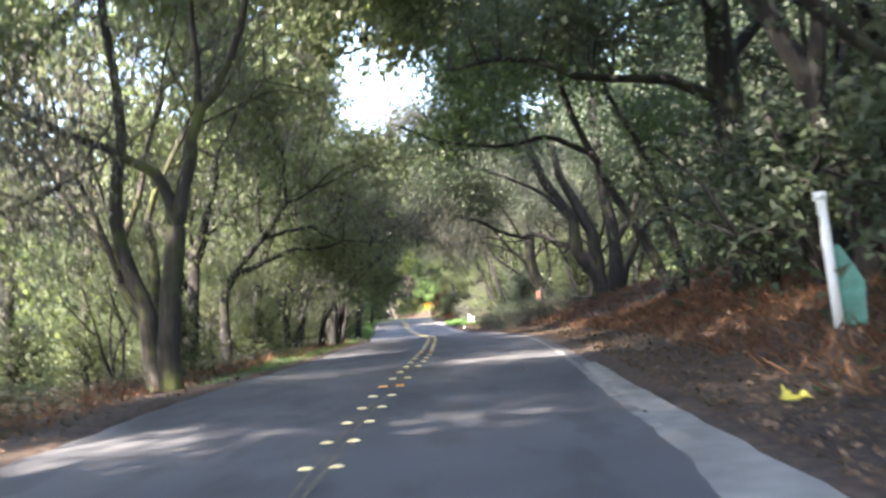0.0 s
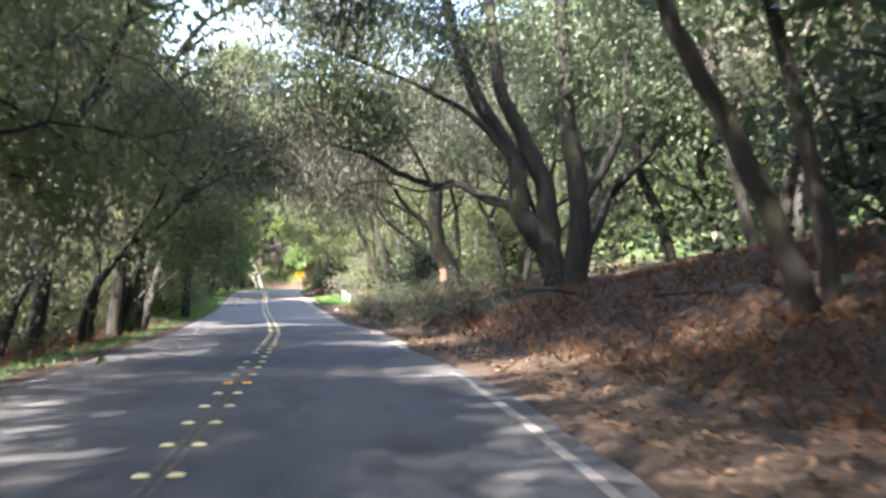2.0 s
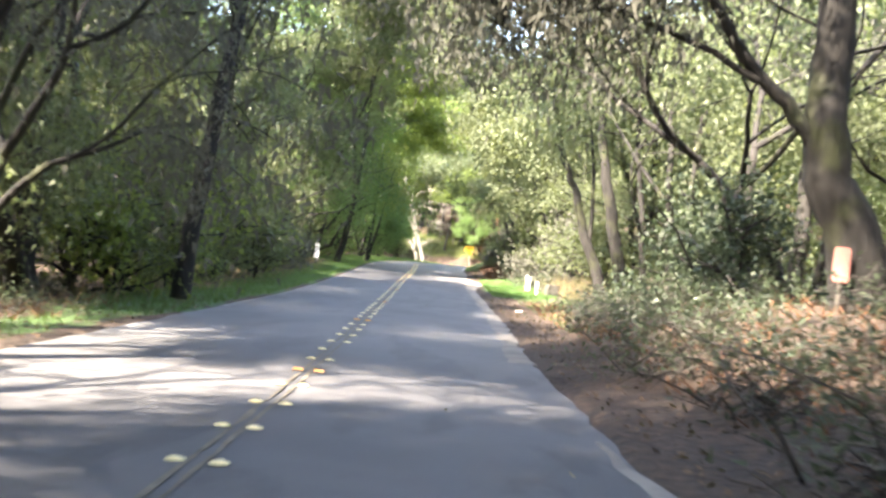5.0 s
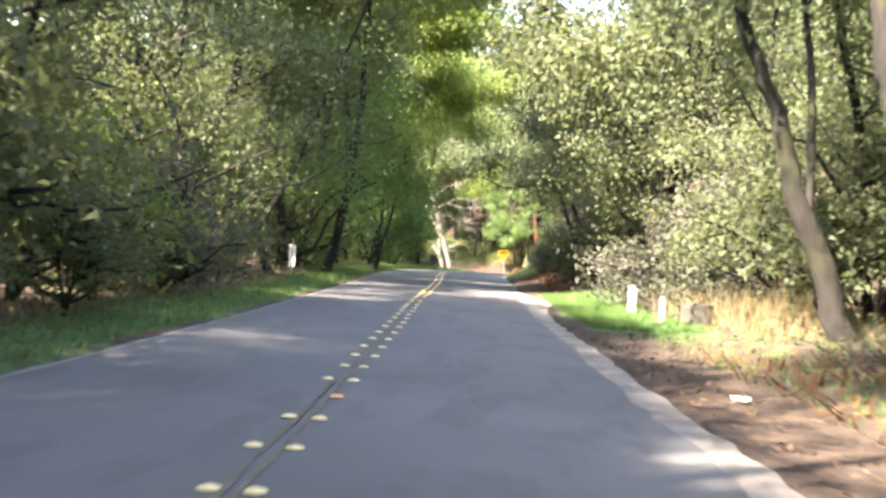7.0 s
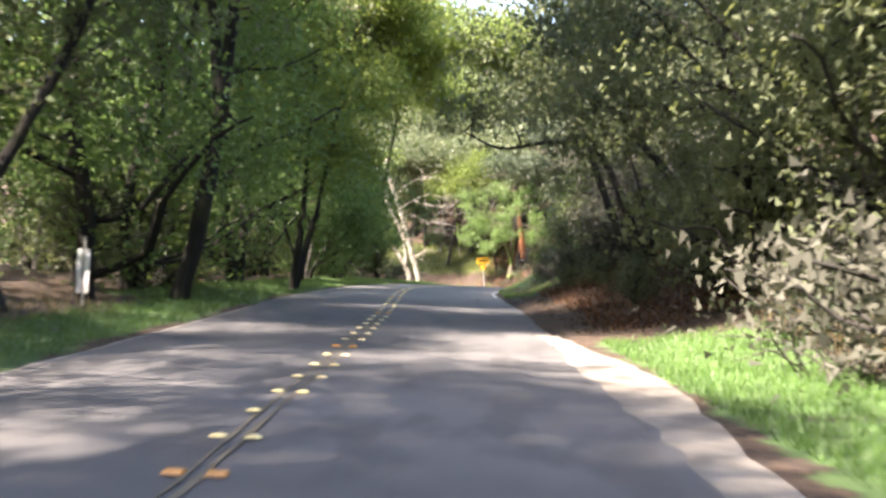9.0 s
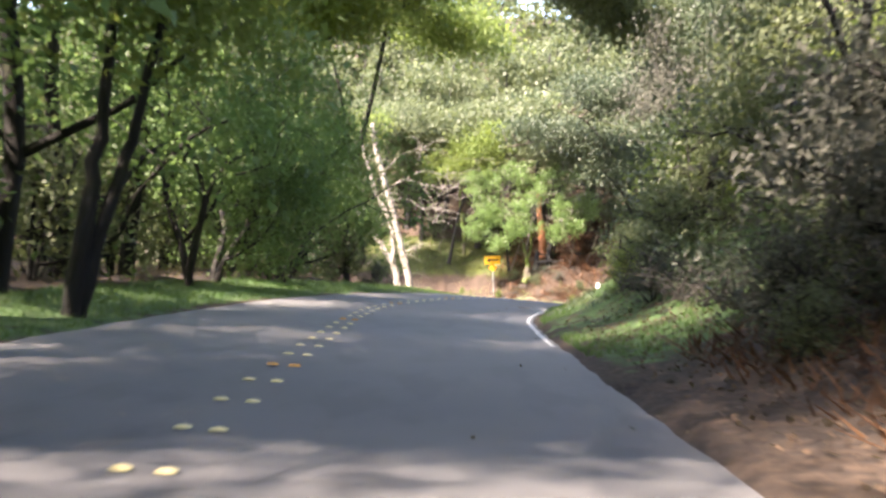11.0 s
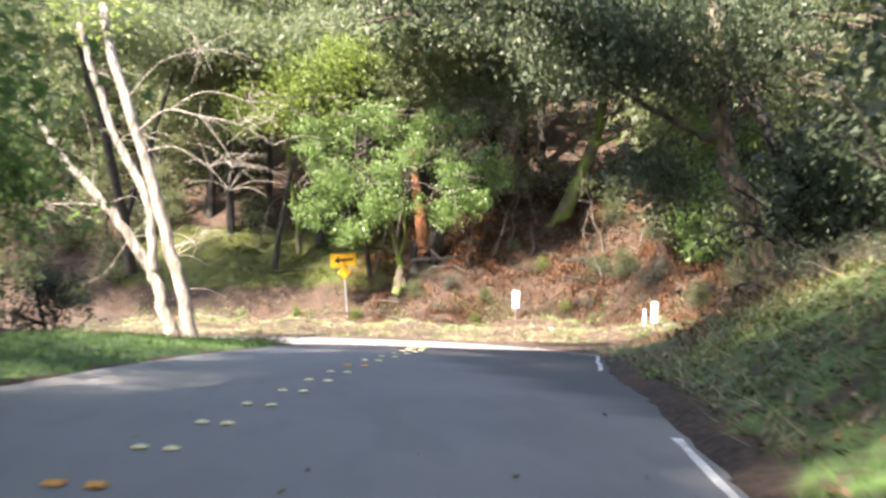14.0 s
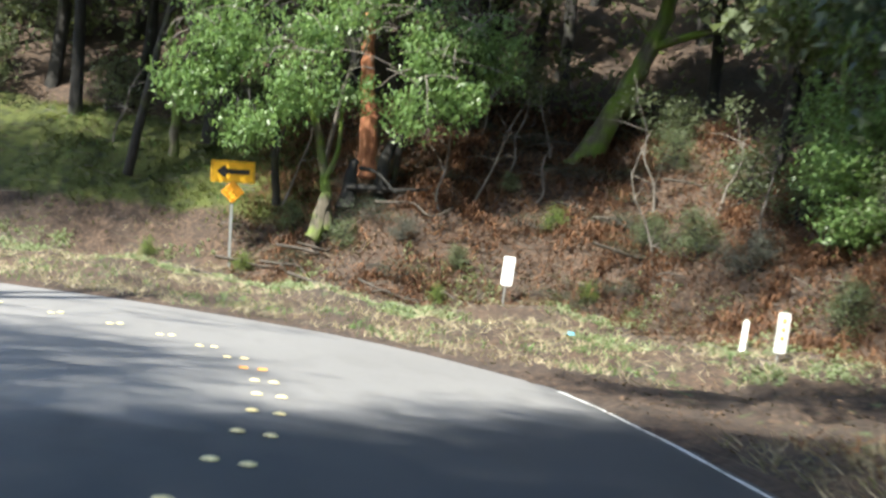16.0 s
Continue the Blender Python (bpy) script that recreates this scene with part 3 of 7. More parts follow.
LINES = [("trim_white_line", 8, 31, lambda k: WRk(k) - 0.30, lambda k: WRk(k) - 0.20, M_WORN_LINE, "faded white edge line, nearly worn away"),
         ("trim_white_line", 117, 139.5, lambda k: WRk(k) - 0.15, lambda k: WRk(k) - 0.075, M_WHITE_LINE, "white painted edge line along the bend"),
         ("trim_white_line", 147, 162.8, lambda k: WRk(k) - 0.15, lambda k: WRk(k) - 0.09, M_WHITE_LINE, "thin worn white edge line"),
         ("trim_white_line", 64, 104, lambda k: -WLk(k) + 0.04, lambda k: -WLk(k) + 0.10, M_WORN_LINE, "thin worn white edge line"),
         ("trim_yellow_line", -20, 104, -0.065, -0.030, M_YELLOW_LINE, "faded yellow centre line"),
         ("trim_yellow_line", -20, 104, 0.020, 0.055, M_YELLOW_LINE, "faded yellow centre line")]
for i, (nm, k0, k1, d0, d1, m, lb) in enumerate(LINES):
    tagged(new(nm, ribbon(nm, k0, k1, d0, d1, 0.007, m, ragged=0.03, seed=20 + i)), lb, "road line", kind="structure")


# ---------------------------------------------------------------- trees
def grow(seed, h, r, lean=(0, 0), base=0.35, wide=3.0, clumps=60, per=90, size=0.15, spread=0.5, droop=0.0, stems=1, bark=None, leaf=None, limbs=9, flat=0.75, aspect=0.5, twigs=True):
    """Trunk and crown meshes of a tree that stands at its origin."""
    rg, rs = random.Random(seed), np.random.RandomState(seed)
    tb, centres, spr = Tubes(), [], []
    for st in range(stems):
        az = rg.uniform(0, 6.28)
        lx, ly = lean[0] + (math.cos(az) * 0.22 * (stems > 1)), lean[1] + (math.sin(az) * 0.22 * (stems > 1))
        hh = h * rg.uniform(0.8, 1.0) if st else h
        sr = r * (1.0 if stems == 1 else 0.72)
        pts = [Vector((math.cos(az) * sr * 0.6 * (stems > 1), math.sin(az) * sr * 0.6 * (stems > 1), -0.5))]
        x, y = pts[0].x, pts[0].y
        for i in range(1, 9):
            x += lx * hh / 8 + rg.gauss(0, 0.028) * hh / 8 * 4
            y += ly * hh / 8 + rg.gauss(0, 0.028) * hh / 8 * 4
            pts.append(Vector((x, y, hh * i / 8)))
        sp = curve_pts(pts, 2)
        rad = [sr * (1.35 if i == 0 else 1.0) * (1 - 0.86 * i / (len(sp) - 1)) ** 0.8 + 0.015 for i in range(len(sp))]
        tb.add(sp, rad, 6, 0.18, rg)
        for li in range(limbs):
            u = base + (1 - base) * (li + rg.random() * 0.8) / limbs
            i = min(int(u * (len(sp) - 1)), len(sp) - 2)
            o = sp[i]
            a = rg.uniform(0, 6.28) if li % 2 else li * 2.4 + az
            ln = wide * (0.55 + 0.6 * rg.random()) * (1.15 - 0.65 * max(0, u - base) / (1 - base))
            rise = rg.uniform(0.15, 0.75)
            q = [o]
            dx, dy = math.cos(a), math.sin(a)
            for j in range(1, 5):
                f = j / 4
                q.append(o + Vector((dx * ln * f + rg.gauss(0, 0.09) * ln * 0.5, dy * ln * f + rg.gauss(0, 0.09) * ln * 0.5, ln * (rise * f - droop * 0.5 * f * f) + rg.gauss(0, 0.05) * ln)))
            q2 = curve_pts(q, 2)
            r0 = max(rad[i] * 0.55, 0.03)
            tb.add(q2, [r0 * (1 - 0.8 * j / (len(q2) - 1)) + 0.006 for j in range(len(q2))], 3, 0.15, rg)
            nsub = max(1, int(clumps / (limbs * stems)))
            for j in range(nsub):
                f = rg.uniform(0.35, 1.0)
                m = q2[min(int(f * (len(q2) - 1)), len(q2) - 1)]
                e = m + Vector((rg.gauss(0, 0.32), rg.gauss(0, 0.32), rg.gauss(0.12, 0.25) - droop * 0.3)) * ln * 0.5
                if twigs and j % 3 == 0:
                    tb.add([m, e], [0.022, 0.008], 3)
                centres.append(e)
                spr.append(spread * rg.uniform(0.6, 1.3))
    lv = leaves(rs, [tuple(c) for c in centres], per, spr, size, flat, aspect, droop)
    return tb.mesh("trunk", bark or M_BARK), blades_mesh("crown", lv, leaf or M_LEAF_OAK)


def gnarled(seed, h, r, stems=2, splay=0.25, clumps=95, per=120, size=0.115, spread=0.42, droop=0.3, bark=None, leaf=None, aspect=0.6, low=2, depth=4):
    """Trunk and crown meshes of a crooked oak that forks low and again and again."""
    rg, rs = random.Random(seed), np.random.RandomState(seed)
    tb, tips = Tubes(), []

    def limb(p, d, rad, ln, lv):
        pts = [p]
        for _ in range(4):
            d = (d + Vector((rg.gauss(0, 0.17), rg.gauss(0, 0.17), rg.gauss(0.08 if lv < 3 else -0.12 * droop, 0.10)))).normalized()
            p = p + d * ln / 4
            pts.append(p)
        q = curve_pts(pts, 2) if lv < 3 else pts
        tb.add(q, [rad * (1.3 if lv == 0 and i == 0 else 1.0) * (1 - 0.34 * i / (len(q) - 1)) for i in range(len(q))], (7, 6, 4, 3, 3)[lv], 0.16, rg)
        if lv >= low:
            tips.extend(pts[2:])
        if lv < depth:
            for c in range(2 + (rg.random() < 0.45)):
                side = d.cross(Vector((rg.gauss(0, 1), rg.gauss(0, 1), rg.gauss(0, 1)))).normalized()
                a = radians(rg.uniform(14, 30) if c == 0 else rg.uniform(28, 58))
                limb(pts[-1 if c < 2 else 2], (d * math.cos(a) + side * math.sin(a)).normalized(), max(rad * 0.66 * rg.uniform(0.66, 0.95), 0.009), ln * rg.uniform(0.62, 0.92), lv + 1)

    a0 = rg.uniform(0, 6.28)
    for st in range(stems):
        a = a0 + 6.28 * st / stems + rg.uniform(-0.5, 0.5)
        o = Vector((math.cos(a), math.sin(a), 0))
        limb(o * r * 0.7 * (stems > 1) - Vector((0, 0, 0.4)), (Vector((0, 0, 1)) + o * rg.uniform(0.4, 1.0) * splay).normalized(), r * rg.uniform(0.75, 1.0), h * rg.uniform(0.22, 0.32), 0)
    c = [tuple(rg.choice(tips) + Vector((rg.gauss(0, 0.2), rg.gauss(0, 0.2), rg.gauss(0, 0.2)))) for _ in range(clumps)]
    lv = leaves(rs, c, per, [spread * rg.uniform(0.6, 1.4) for _ in c], size, 0.75, aspect, droop)
    return tb.mesh("trunk", bark or M_BARK), blades_mesh("crown", lv, leaf or M_LEAF_OAK)


def plant(name, meshes, at, label, group="roadside trees", category="tree", rz=0.0, s=1.0, crown="crown", crown_label=""):
    t = thing(name, at, label, category, group, rz)
    t.scale = (s, s, s)
    part("trunk", meshes[0], t)
    if meshes[1]:
        part(crown, meshes[1], t, crown_label)
    return t


OAK = [gnarled(11 + i, 11.5 + i * 0.6, 0.20 + 0.02 * (i % 3), 1 + i % 3, clumps=92, per=95, size=0.14, spread=0.48) for i in range(4)]
GREY = [gnarled(31 + i, 11.0 + i, 0.15, 2 + i % 2, 0.3, clumps=84, per=96, size=0.15, droop=0.7, bark=(M_BARK, M_BARK_HALF, M_BARK)[i], leaf=M_LEAF_GREY, aspect=0.36) for i in range(3)]
OAK_SHADED = [gnarled(41 + i, 11.5 + i, 0.21, 1 + i % 2, 0.3, clumps=120, per=105, size=0.13, spread=0.5, leaf=M_LEAF_SHADED) for i in range(3)]
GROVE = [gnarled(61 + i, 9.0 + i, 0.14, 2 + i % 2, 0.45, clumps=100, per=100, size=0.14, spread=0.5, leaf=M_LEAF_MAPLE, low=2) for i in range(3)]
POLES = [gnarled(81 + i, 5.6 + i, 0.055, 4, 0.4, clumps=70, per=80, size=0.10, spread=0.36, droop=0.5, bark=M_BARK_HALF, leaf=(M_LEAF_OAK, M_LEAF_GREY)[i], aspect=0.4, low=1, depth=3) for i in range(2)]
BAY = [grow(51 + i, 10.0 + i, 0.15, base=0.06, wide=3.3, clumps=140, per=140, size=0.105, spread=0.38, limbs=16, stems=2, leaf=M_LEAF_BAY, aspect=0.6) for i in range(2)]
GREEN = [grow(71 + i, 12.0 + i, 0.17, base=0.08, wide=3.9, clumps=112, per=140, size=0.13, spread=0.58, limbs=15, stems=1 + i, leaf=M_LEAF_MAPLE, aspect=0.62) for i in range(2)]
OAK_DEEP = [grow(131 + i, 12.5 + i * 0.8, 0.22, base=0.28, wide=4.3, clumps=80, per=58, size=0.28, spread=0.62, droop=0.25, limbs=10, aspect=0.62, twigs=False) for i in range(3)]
FAR_SHADED = [grow(95 + i, 16.0 + i * 1.5, 0.25, base=0.10, wide=5.0, clumps=70, per=46, size=0.46, spread=0.9, limbs=10, leaf=M_LEAF_SHADED, aspect=0.62, twigs=False) for i in range(2)]
FAR = [grow(91 + i, 16.0 + i * 1.5, 0.25, base=0.10, wide=5.0, clumps=70, per=46, size=0.46, spread=0.9, limbs=10, leaf=M_LEAF_FAR, aspect=0.62, twigs=False) for i in range(3)]
BUSH = [grow(111 + i, 1.7, 0.03, base=0.05, wide=1.1, clumps=44, per=66, size=0.095, spread=0.28, limbs=6, stems=3, leaf=(M_LEAF_BAY, M_LEAF_OAK, M_LEAF_BRIGHT, M_LEAF_GREY, M_LEAF_SHADED)[i], aspect=0.6) for i in range(5)]
BAY_DEEP = [grow(151 + i, 10.0 + i, 0.15, base=0.06, wide=3.3, clumps=100, per=60, size=0.21, spread=0.52, limbs=14, stems=2, leaf=M_LEAF_BAY, aspect=0.6, twigs=False) for i in range(2)]
LAB = {"oak": "dark live oak with a lichen-grey trunk and drooping olive crown", "grey": "slender oak hung with grey lichen beside the road", "bay": "bay laurel with pale sunlit leaves down to the ground",
       "green": "leafy young maple with fresh green leaves", "deep": "dark oak standing back among the trees", "far": "tall dense tree deep in the woods", "far_shaded": "tall tree deep in the woods, leaves darkened for shade", "bush": "low leafy shrub at the edge of the woods",
       "dark": "crooked live oak on the bank, leaves darkened for deep shade", "grove": "small crooked oak with fresh green leaves at the grass edge", "poles": "clump of thin young oak stems with sparse grey-green leaves"}
KINDS = {"oak": (OAK, "oak_tree"), "grey": (GREY, "oak_tree"), "bay": (BAY, "bay_tree"), "green": (GREEN, "maple_tree"), "deep": (OAK_DEEP, "oak_tree"), "far": (FAR, "forest_tree"), "far_shaded": (FAR_SHADED, "forest_tree"), "bush": (BUSH, "bush"), "dark": (OAK_SHADED, "oak_tree"), "grove": (GROVE, "oak_tree"), "poles": (POLES, "young_oak")}
rng = random.Random(5)


def at_side(k, e, right):
    d = (WRk(k) + e) if right else -(WLk(k) + e)
    x, y, _ = on_road(k, d)
    return ground_at(x, y, 0.0)


def stand(kind, k, e, right, s=1.0, variant=None):
    if kind == "oak" and e > 7.8:
        kind = "deep"
    meshes, nm = KINDS[kind]
    v = rng.randrange(len(meshes)) if variant is None else variant
    plant(nm, meshes[v], at_side(k, e, right), LAB[kind], {"bush": "roadside shrubs", "far": "deep woods", "far_shaded": "deep woods"}.get(kind, "roadside trees"), "shrub" if kind == "bush" else "tree", rng.uniform(0, 360), s * rng.uniform(0.88, 1.12))


# left side
for x, y, kd, v, sz in ((-5.5, 21.4, "grey", 1, 1.0), (-6.4, 25, "oak", 1, 0.95), (-5.7, 27.6, "oak", 0, 1.0), (-6.0, 34.1, "oak", 2, 1.0), (-5.6, 38.3, "grey", 0, 1.05), (-6.0, 41.6, "oak", 3, 1.0), (-5.2, 44.3, "grey", 2, 0.9), (-5.0, 46.8, "oak", 0, 0.85),
                       (-5.2, 49.5, "grey", 1, 1.0), (-5.4, 52.6, "oak", 1, 1.05), (-5.9, 56.5, "grey", 0, 1.0), (-6.8, 61, "oak", 2, 1.0)):
    mesh, nm = KINDS[kd][0][v], KINDS[kd][1]
    plant(nm, mesh, ground_at(x, y), LAB[kd], rz=rng.uniform(0, 360), s=sz)
# those before chainage 0 are added behind the start, unseen, for shade
for k, e in ((-14, 3), (-8, 3.4), (-2, 4.0), (3, 4.6), (8, 6.4), (14, 7.0), (5, 8.0), (11, 9.5), (18, 8.6), (0, 7.0), (29, 8.6), (36, 9.4), (44, 9.0), (52, 9.4), (60, 9.0)):
    stand("oak" if rng.random() < 0.5 else "grey", k, e + rng.uniform(-0.2, 0.8), False, 0.95)
for k, e in ((11, 4.6), (15.5, 5.0), (22.5, 4.2), (29.5, 3.6), (31.5, 4.8), (36.5, 4.2), (40, 3.6), (43.5, 4.6), (47.6, 3.8), (50.8, 4.4), (54.5, 3.4), (58.6, 3.8), (60, 2.8), (63, 3.6)):
    stand("poles", k, e, False, 1.0)
for k in range(-6, 64, 6):
    stand("far", k + rng.uniform(-2, 2), 24 + rng.uniform(-1, 4), False, 0.5)
for k, e, kd, s in ((63, 4.8, "bay", 0.9), (66.5, 5.0, "bay", 0.9), (69, 4.6, "bay", 0.85), (72, 4.8, "bay", 0.9), (75, 4.6, "bay", 0.85), (78.5, 4.2, "bay", 0.9), (82, 5.0, "bay", 0.9), (88, 3.4, "bay", 1.0), (92, 4.4, "dark", 1.1), (95, 5.0, "bay", 1.05),
                    (99.5, 5.6, "green", 1.15), (103, 3.2, "green", 1.15), (107, 3.4, "green", 1.2), (70, 9, "deep", 0.75), (80, 9, "deep", 0.8), (89, 9, "oak", 0.9), (97, 8.5, "green", 1.25), (105, 8, "oak", 1.3)):
    stand(kd, k, e, False, s)
for k, e, kd, s in ((111, 3.6, "green", 1.2), (113.5, 5.0, "green", 1.3), (118.5, 3.0, "green", 1.25), (124, 4.4, "green", 1.1), (128.5, 6.0, "green", 1.1), (138, 8.5, "green", 1.0),
                    (143, 8.2, "green", 1.0), (147, 9.5, "oak", 1.1), (117, 9.5, "green", 1.2), (132, 9.5, "green", 1.15), (141, 10, "oak", 0.9)):
    stand(kd, k, e, False, s)
for x, y, v, sz in ((-10.2, 130.9, 0, 0.95), (-9.4, 136.2, 1, 0.9), (-10, 140, 2, 0.95), (-9.6, 127, 2, 1.0), (-11.4, 147.5, 0, 0.95), (-13, 152, 1, 1.0)):
    plant("oak_tree", GROVE[v], ground_at(x, y), LAB["grove"], rz=rng.uniform(0, 360), s=sz)
for k in range(68, 142, 7):
    stand("far", k + rng.uniform(-2, 2), 16 + rng.uniform(-1, 4), False, 0.75 if k < 92 else 1.0)
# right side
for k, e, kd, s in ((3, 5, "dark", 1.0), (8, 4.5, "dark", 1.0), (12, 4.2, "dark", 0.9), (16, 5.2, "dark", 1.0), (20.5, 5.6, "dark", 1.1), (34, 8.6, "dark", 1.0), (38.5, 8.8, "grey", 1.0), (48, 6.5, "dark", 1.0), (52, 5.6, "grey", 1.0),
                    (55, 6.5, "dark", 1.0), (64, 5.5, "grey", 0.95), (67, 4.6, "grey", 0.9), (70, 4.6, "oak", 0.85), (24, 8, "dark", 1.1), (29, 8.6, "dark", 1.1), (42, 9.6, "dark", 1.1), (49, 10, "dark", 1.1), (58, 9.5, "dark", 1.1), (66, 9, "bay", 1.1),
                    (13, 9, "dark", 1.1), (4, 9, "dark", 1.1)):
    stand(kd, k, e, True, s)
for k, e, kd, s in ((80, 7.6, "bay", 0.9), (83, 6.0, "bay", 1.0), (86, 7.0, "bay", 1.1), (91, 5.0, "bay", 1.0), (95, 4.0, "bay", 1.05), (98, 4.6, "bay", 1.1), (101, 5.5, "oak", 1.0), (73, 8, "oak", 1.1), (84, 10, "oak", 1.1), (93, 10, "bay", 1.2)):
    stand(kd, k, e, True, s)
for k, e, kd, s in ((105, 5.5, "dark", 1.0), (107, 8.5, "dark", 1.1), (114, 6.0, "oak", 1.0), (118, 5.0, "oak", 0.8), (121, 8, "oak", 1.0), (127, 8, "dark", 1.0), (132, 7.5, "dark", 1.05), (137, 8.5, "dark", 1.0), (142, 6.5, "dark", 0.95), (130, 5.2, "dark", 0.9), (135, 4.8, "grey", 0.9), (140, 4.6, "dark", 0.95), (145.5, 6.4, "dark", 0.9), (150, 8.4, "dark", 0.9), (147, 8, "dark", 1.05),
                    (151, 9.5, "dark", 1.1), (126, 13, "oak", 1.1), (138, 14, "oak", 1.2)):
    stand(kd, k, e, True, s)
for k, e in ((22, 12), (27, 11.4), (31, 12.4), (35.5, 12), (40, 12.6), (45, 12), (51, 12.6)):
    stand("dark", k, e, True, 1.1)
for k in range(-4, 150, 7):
    stand("far_shaded" if k < 62 else "far", k + rng.uniform(-2, 2), 17 + rng.uniform(-1, 5), True, 1.0)
# beyond the bend: a wood on the slope
SLOPE = [(13.5, 171.5, 1.0), (15.5, 175, 1.0), (12.8, 177.5, 0.95), (12.6, 182.5, 1.0), (8.2, 186.5, 1.0), (4.6, 184.2, 0.95), (15.8, 181, 1.05), (18.5, 170, 1.0), (17, 166, 1.0), (-3.2, 185.6, 1.0), (-6.6, 186.2, 0.95), (-9.4, 186.6, 1.0),
         (-13, 187, 1.0), (-17, 187.6, 1.0), (-22, 188.5, 1.0), (0.8, 186, 1.0), (19, 176, 1.1), (14, 163.5, 0.95), (16.5, 159.5, 1.0)]
for x, y, s in SLOPE:
    plant("oak_tree", OAK_DEEP[rng.randrange(3)], ground_at(x, y), LAB["deep"], "roadside trees", "tree", rng.uniform(0, 360), s * rng.uniform(0.9, 1.1))
for row in range(4):
    for i in range(11):
        x, y = -30 + 5.4 * i + rng.uniform(-1.5, 1.5) + 2.5 * (row % 2), 190 + 4.6 * row + rng.uniform(-1.4, 1.4)
        mesh = OAK_DEEP[rng.randrange(3)] if row < 2 else FAR[rng.randrange(3)]
        plant("forest_tree", mesh, ground_at(x, y), LAB["far"], "deep woods", "tree", rng.uniform(0, 360), rng.uniform(0.85, 1.1) if row < 2 else rng.uniform(0.7, 0.95))
for i in range(9):
    x, y = 23 + rng.uniform(-2, 3), 154 + 4.5 * i
    plant("forest_tree", FAR[rng.randrange(3)], ground_at(x, y), LAB["far"], "deep woods", "tree", rng.uniform(0, 360), rng.uniform(0.7, 0.9))
for k, e, s in ((155, 11, 1.0), (152, 14, 1.0), (156.5, 14, 1.0)):
    stand("oak", k, e, True, s)
for k, e, kd, s in ((183, 9, "oak", 0.9), (192, 7, "oak", 1.0), (200, 6, "far", 1.0)):
    stand(kd, k, e, False, s)


# ---------------------------------------------------------------- single trees with a shape of their own
def fill(rg, volumes):
    """Clump centres inside ellipsoids (x, y, z, rx, ry, rz, count), thicker towards the rim."""
    out = []
    for x, y, z, rx, ry, rz, k in volumes:
        for _ in range(k):
            v = Vector((rg.gauss(0, 1), rg.gauss(0, 1), rg.gauss(0, 1))).normalized() * rg.random() ** 0.45
            out.append((x + v.x * rx, y + v.y * ry, z + v.z * rz))
    return out


def open_sky(x, y, z):
    """The strip over the road where the crowns don't meet."""
    return 27 < y < 66 and z > 6.0 and (y > 39 or z < 12.4) and -2.9 - 0.13 * (y - 33) < x < -1.0 - 0.06 * (y - 33)


def hero(name, at, limbs, volumes, label, bark=None, leaf=None, per=115, size=0.15, spread=0.5, droop=0.3, seed=1, category="tree", group="roadside trees", twigs=0.4, aspect=0.62, twig_bark=None):
    """A tree from its own limbs: each a list of places and the radii at its two ends. All in the world; kept relative to its foot."""
    rg, rs = random.Random(seed), np.random.RandomState(seed)
    foot = Vector(ground_at(at[0], at[1]))
    tb, ends = Tubes(), []
    for pts, r0, r1 in limbs:
        q = curve_pts([Vector(p) - foot for p in pts], 4)
        for i in range(1, len(q) - 1):
            q[i] = q[i] + Vector((rg.gauss(0, 1), rg.gauss(0, 1), rg.gauss(0, 1))) * min(r0 * 0.12, 0.025)
        tb.add(q, [r0 + (r1 - r0) * (i / (len(q) - 1)) ** 0.8 for i in range(len(q))], 10 if r0 > 0.1 else 6, 0.16, rg)
        ends += q[len(q) // 3:]
    centres = [Vector(c) - foot for c in fill(rg, volumes) if not open_sky(*c)]
    for c in centres:
        if rg.random() < twigs:
            m = min(ends, key=lambda p: (p - c).length)
            if (m - c).length < 5:
                mid = (m + c) / 2 + Vector((rg.gauss(0, 0.12), rg.gauss(0, 0.12), rg.gauss(0.1, 0.15)))
                tb.add([m, mid, c], [0.036, 0.022, 0.008], 3)
    t = thing(name, tuple(foot), label, category, group)
    part("trunk", tb.mesh("trunk", bark or M_BARK), t)
    if centres:
        lv = leaves(rs, [tuple(c) for c in centres], per, spread, size, 0.75, aspect, droop)
        part("crown", blades_mesh("crown", lv, leaf or M_LEAF_OAK), t)
    return t


# left, at the start: a moss-grown fork
hero("oak_tree", (-4.5, 17), [([(-4.45, 16.9, -0.1), (-4.35, 16.8, 1.4), (-4.16, 16.8, 2.86)], 0.20, 0.15), ([(-4.16, 16.8, 2.86), (-3.9, 16.8, 3.8), (-3.7, 16.8, 4.62), (-3.3, 16.9, 5.2), (-2.84, 17, 6.5), (-2.4, 17, 9)], 0.13, 0.04),
     ([(-4.16, 16.8, 2.86), (-4.45, 16.8, 3.71), (-5.55, 16.8, 4.35), (-6.9, 16.8, 5.1), (-8, 17, 6.5)], 0.12, 0.04), ([(-3.7, 16.8, 4.62), (-3.69, 16.9, 5.6), (-3.8, 17.1, 7), (-4, 17, 9)], 0.08, 0.03),
     ([(-4.75, 17.3, -0.1), (-4.9, 17.4, 1.5), (-5.3, 17.4, 3), (-5.2, 17.6, 5), (-5.6, 17.8, 8)], 0.19, 0.06)],
     [(-4, 17, 8.5, 3.4, 3.2, 2.2, 60), (-7.5, 17, 6.8, 1.8, 2, 1.5, 18)], "forked oak with mossy sunlit bark beside the road", M_BARK_HALF, seed=201)
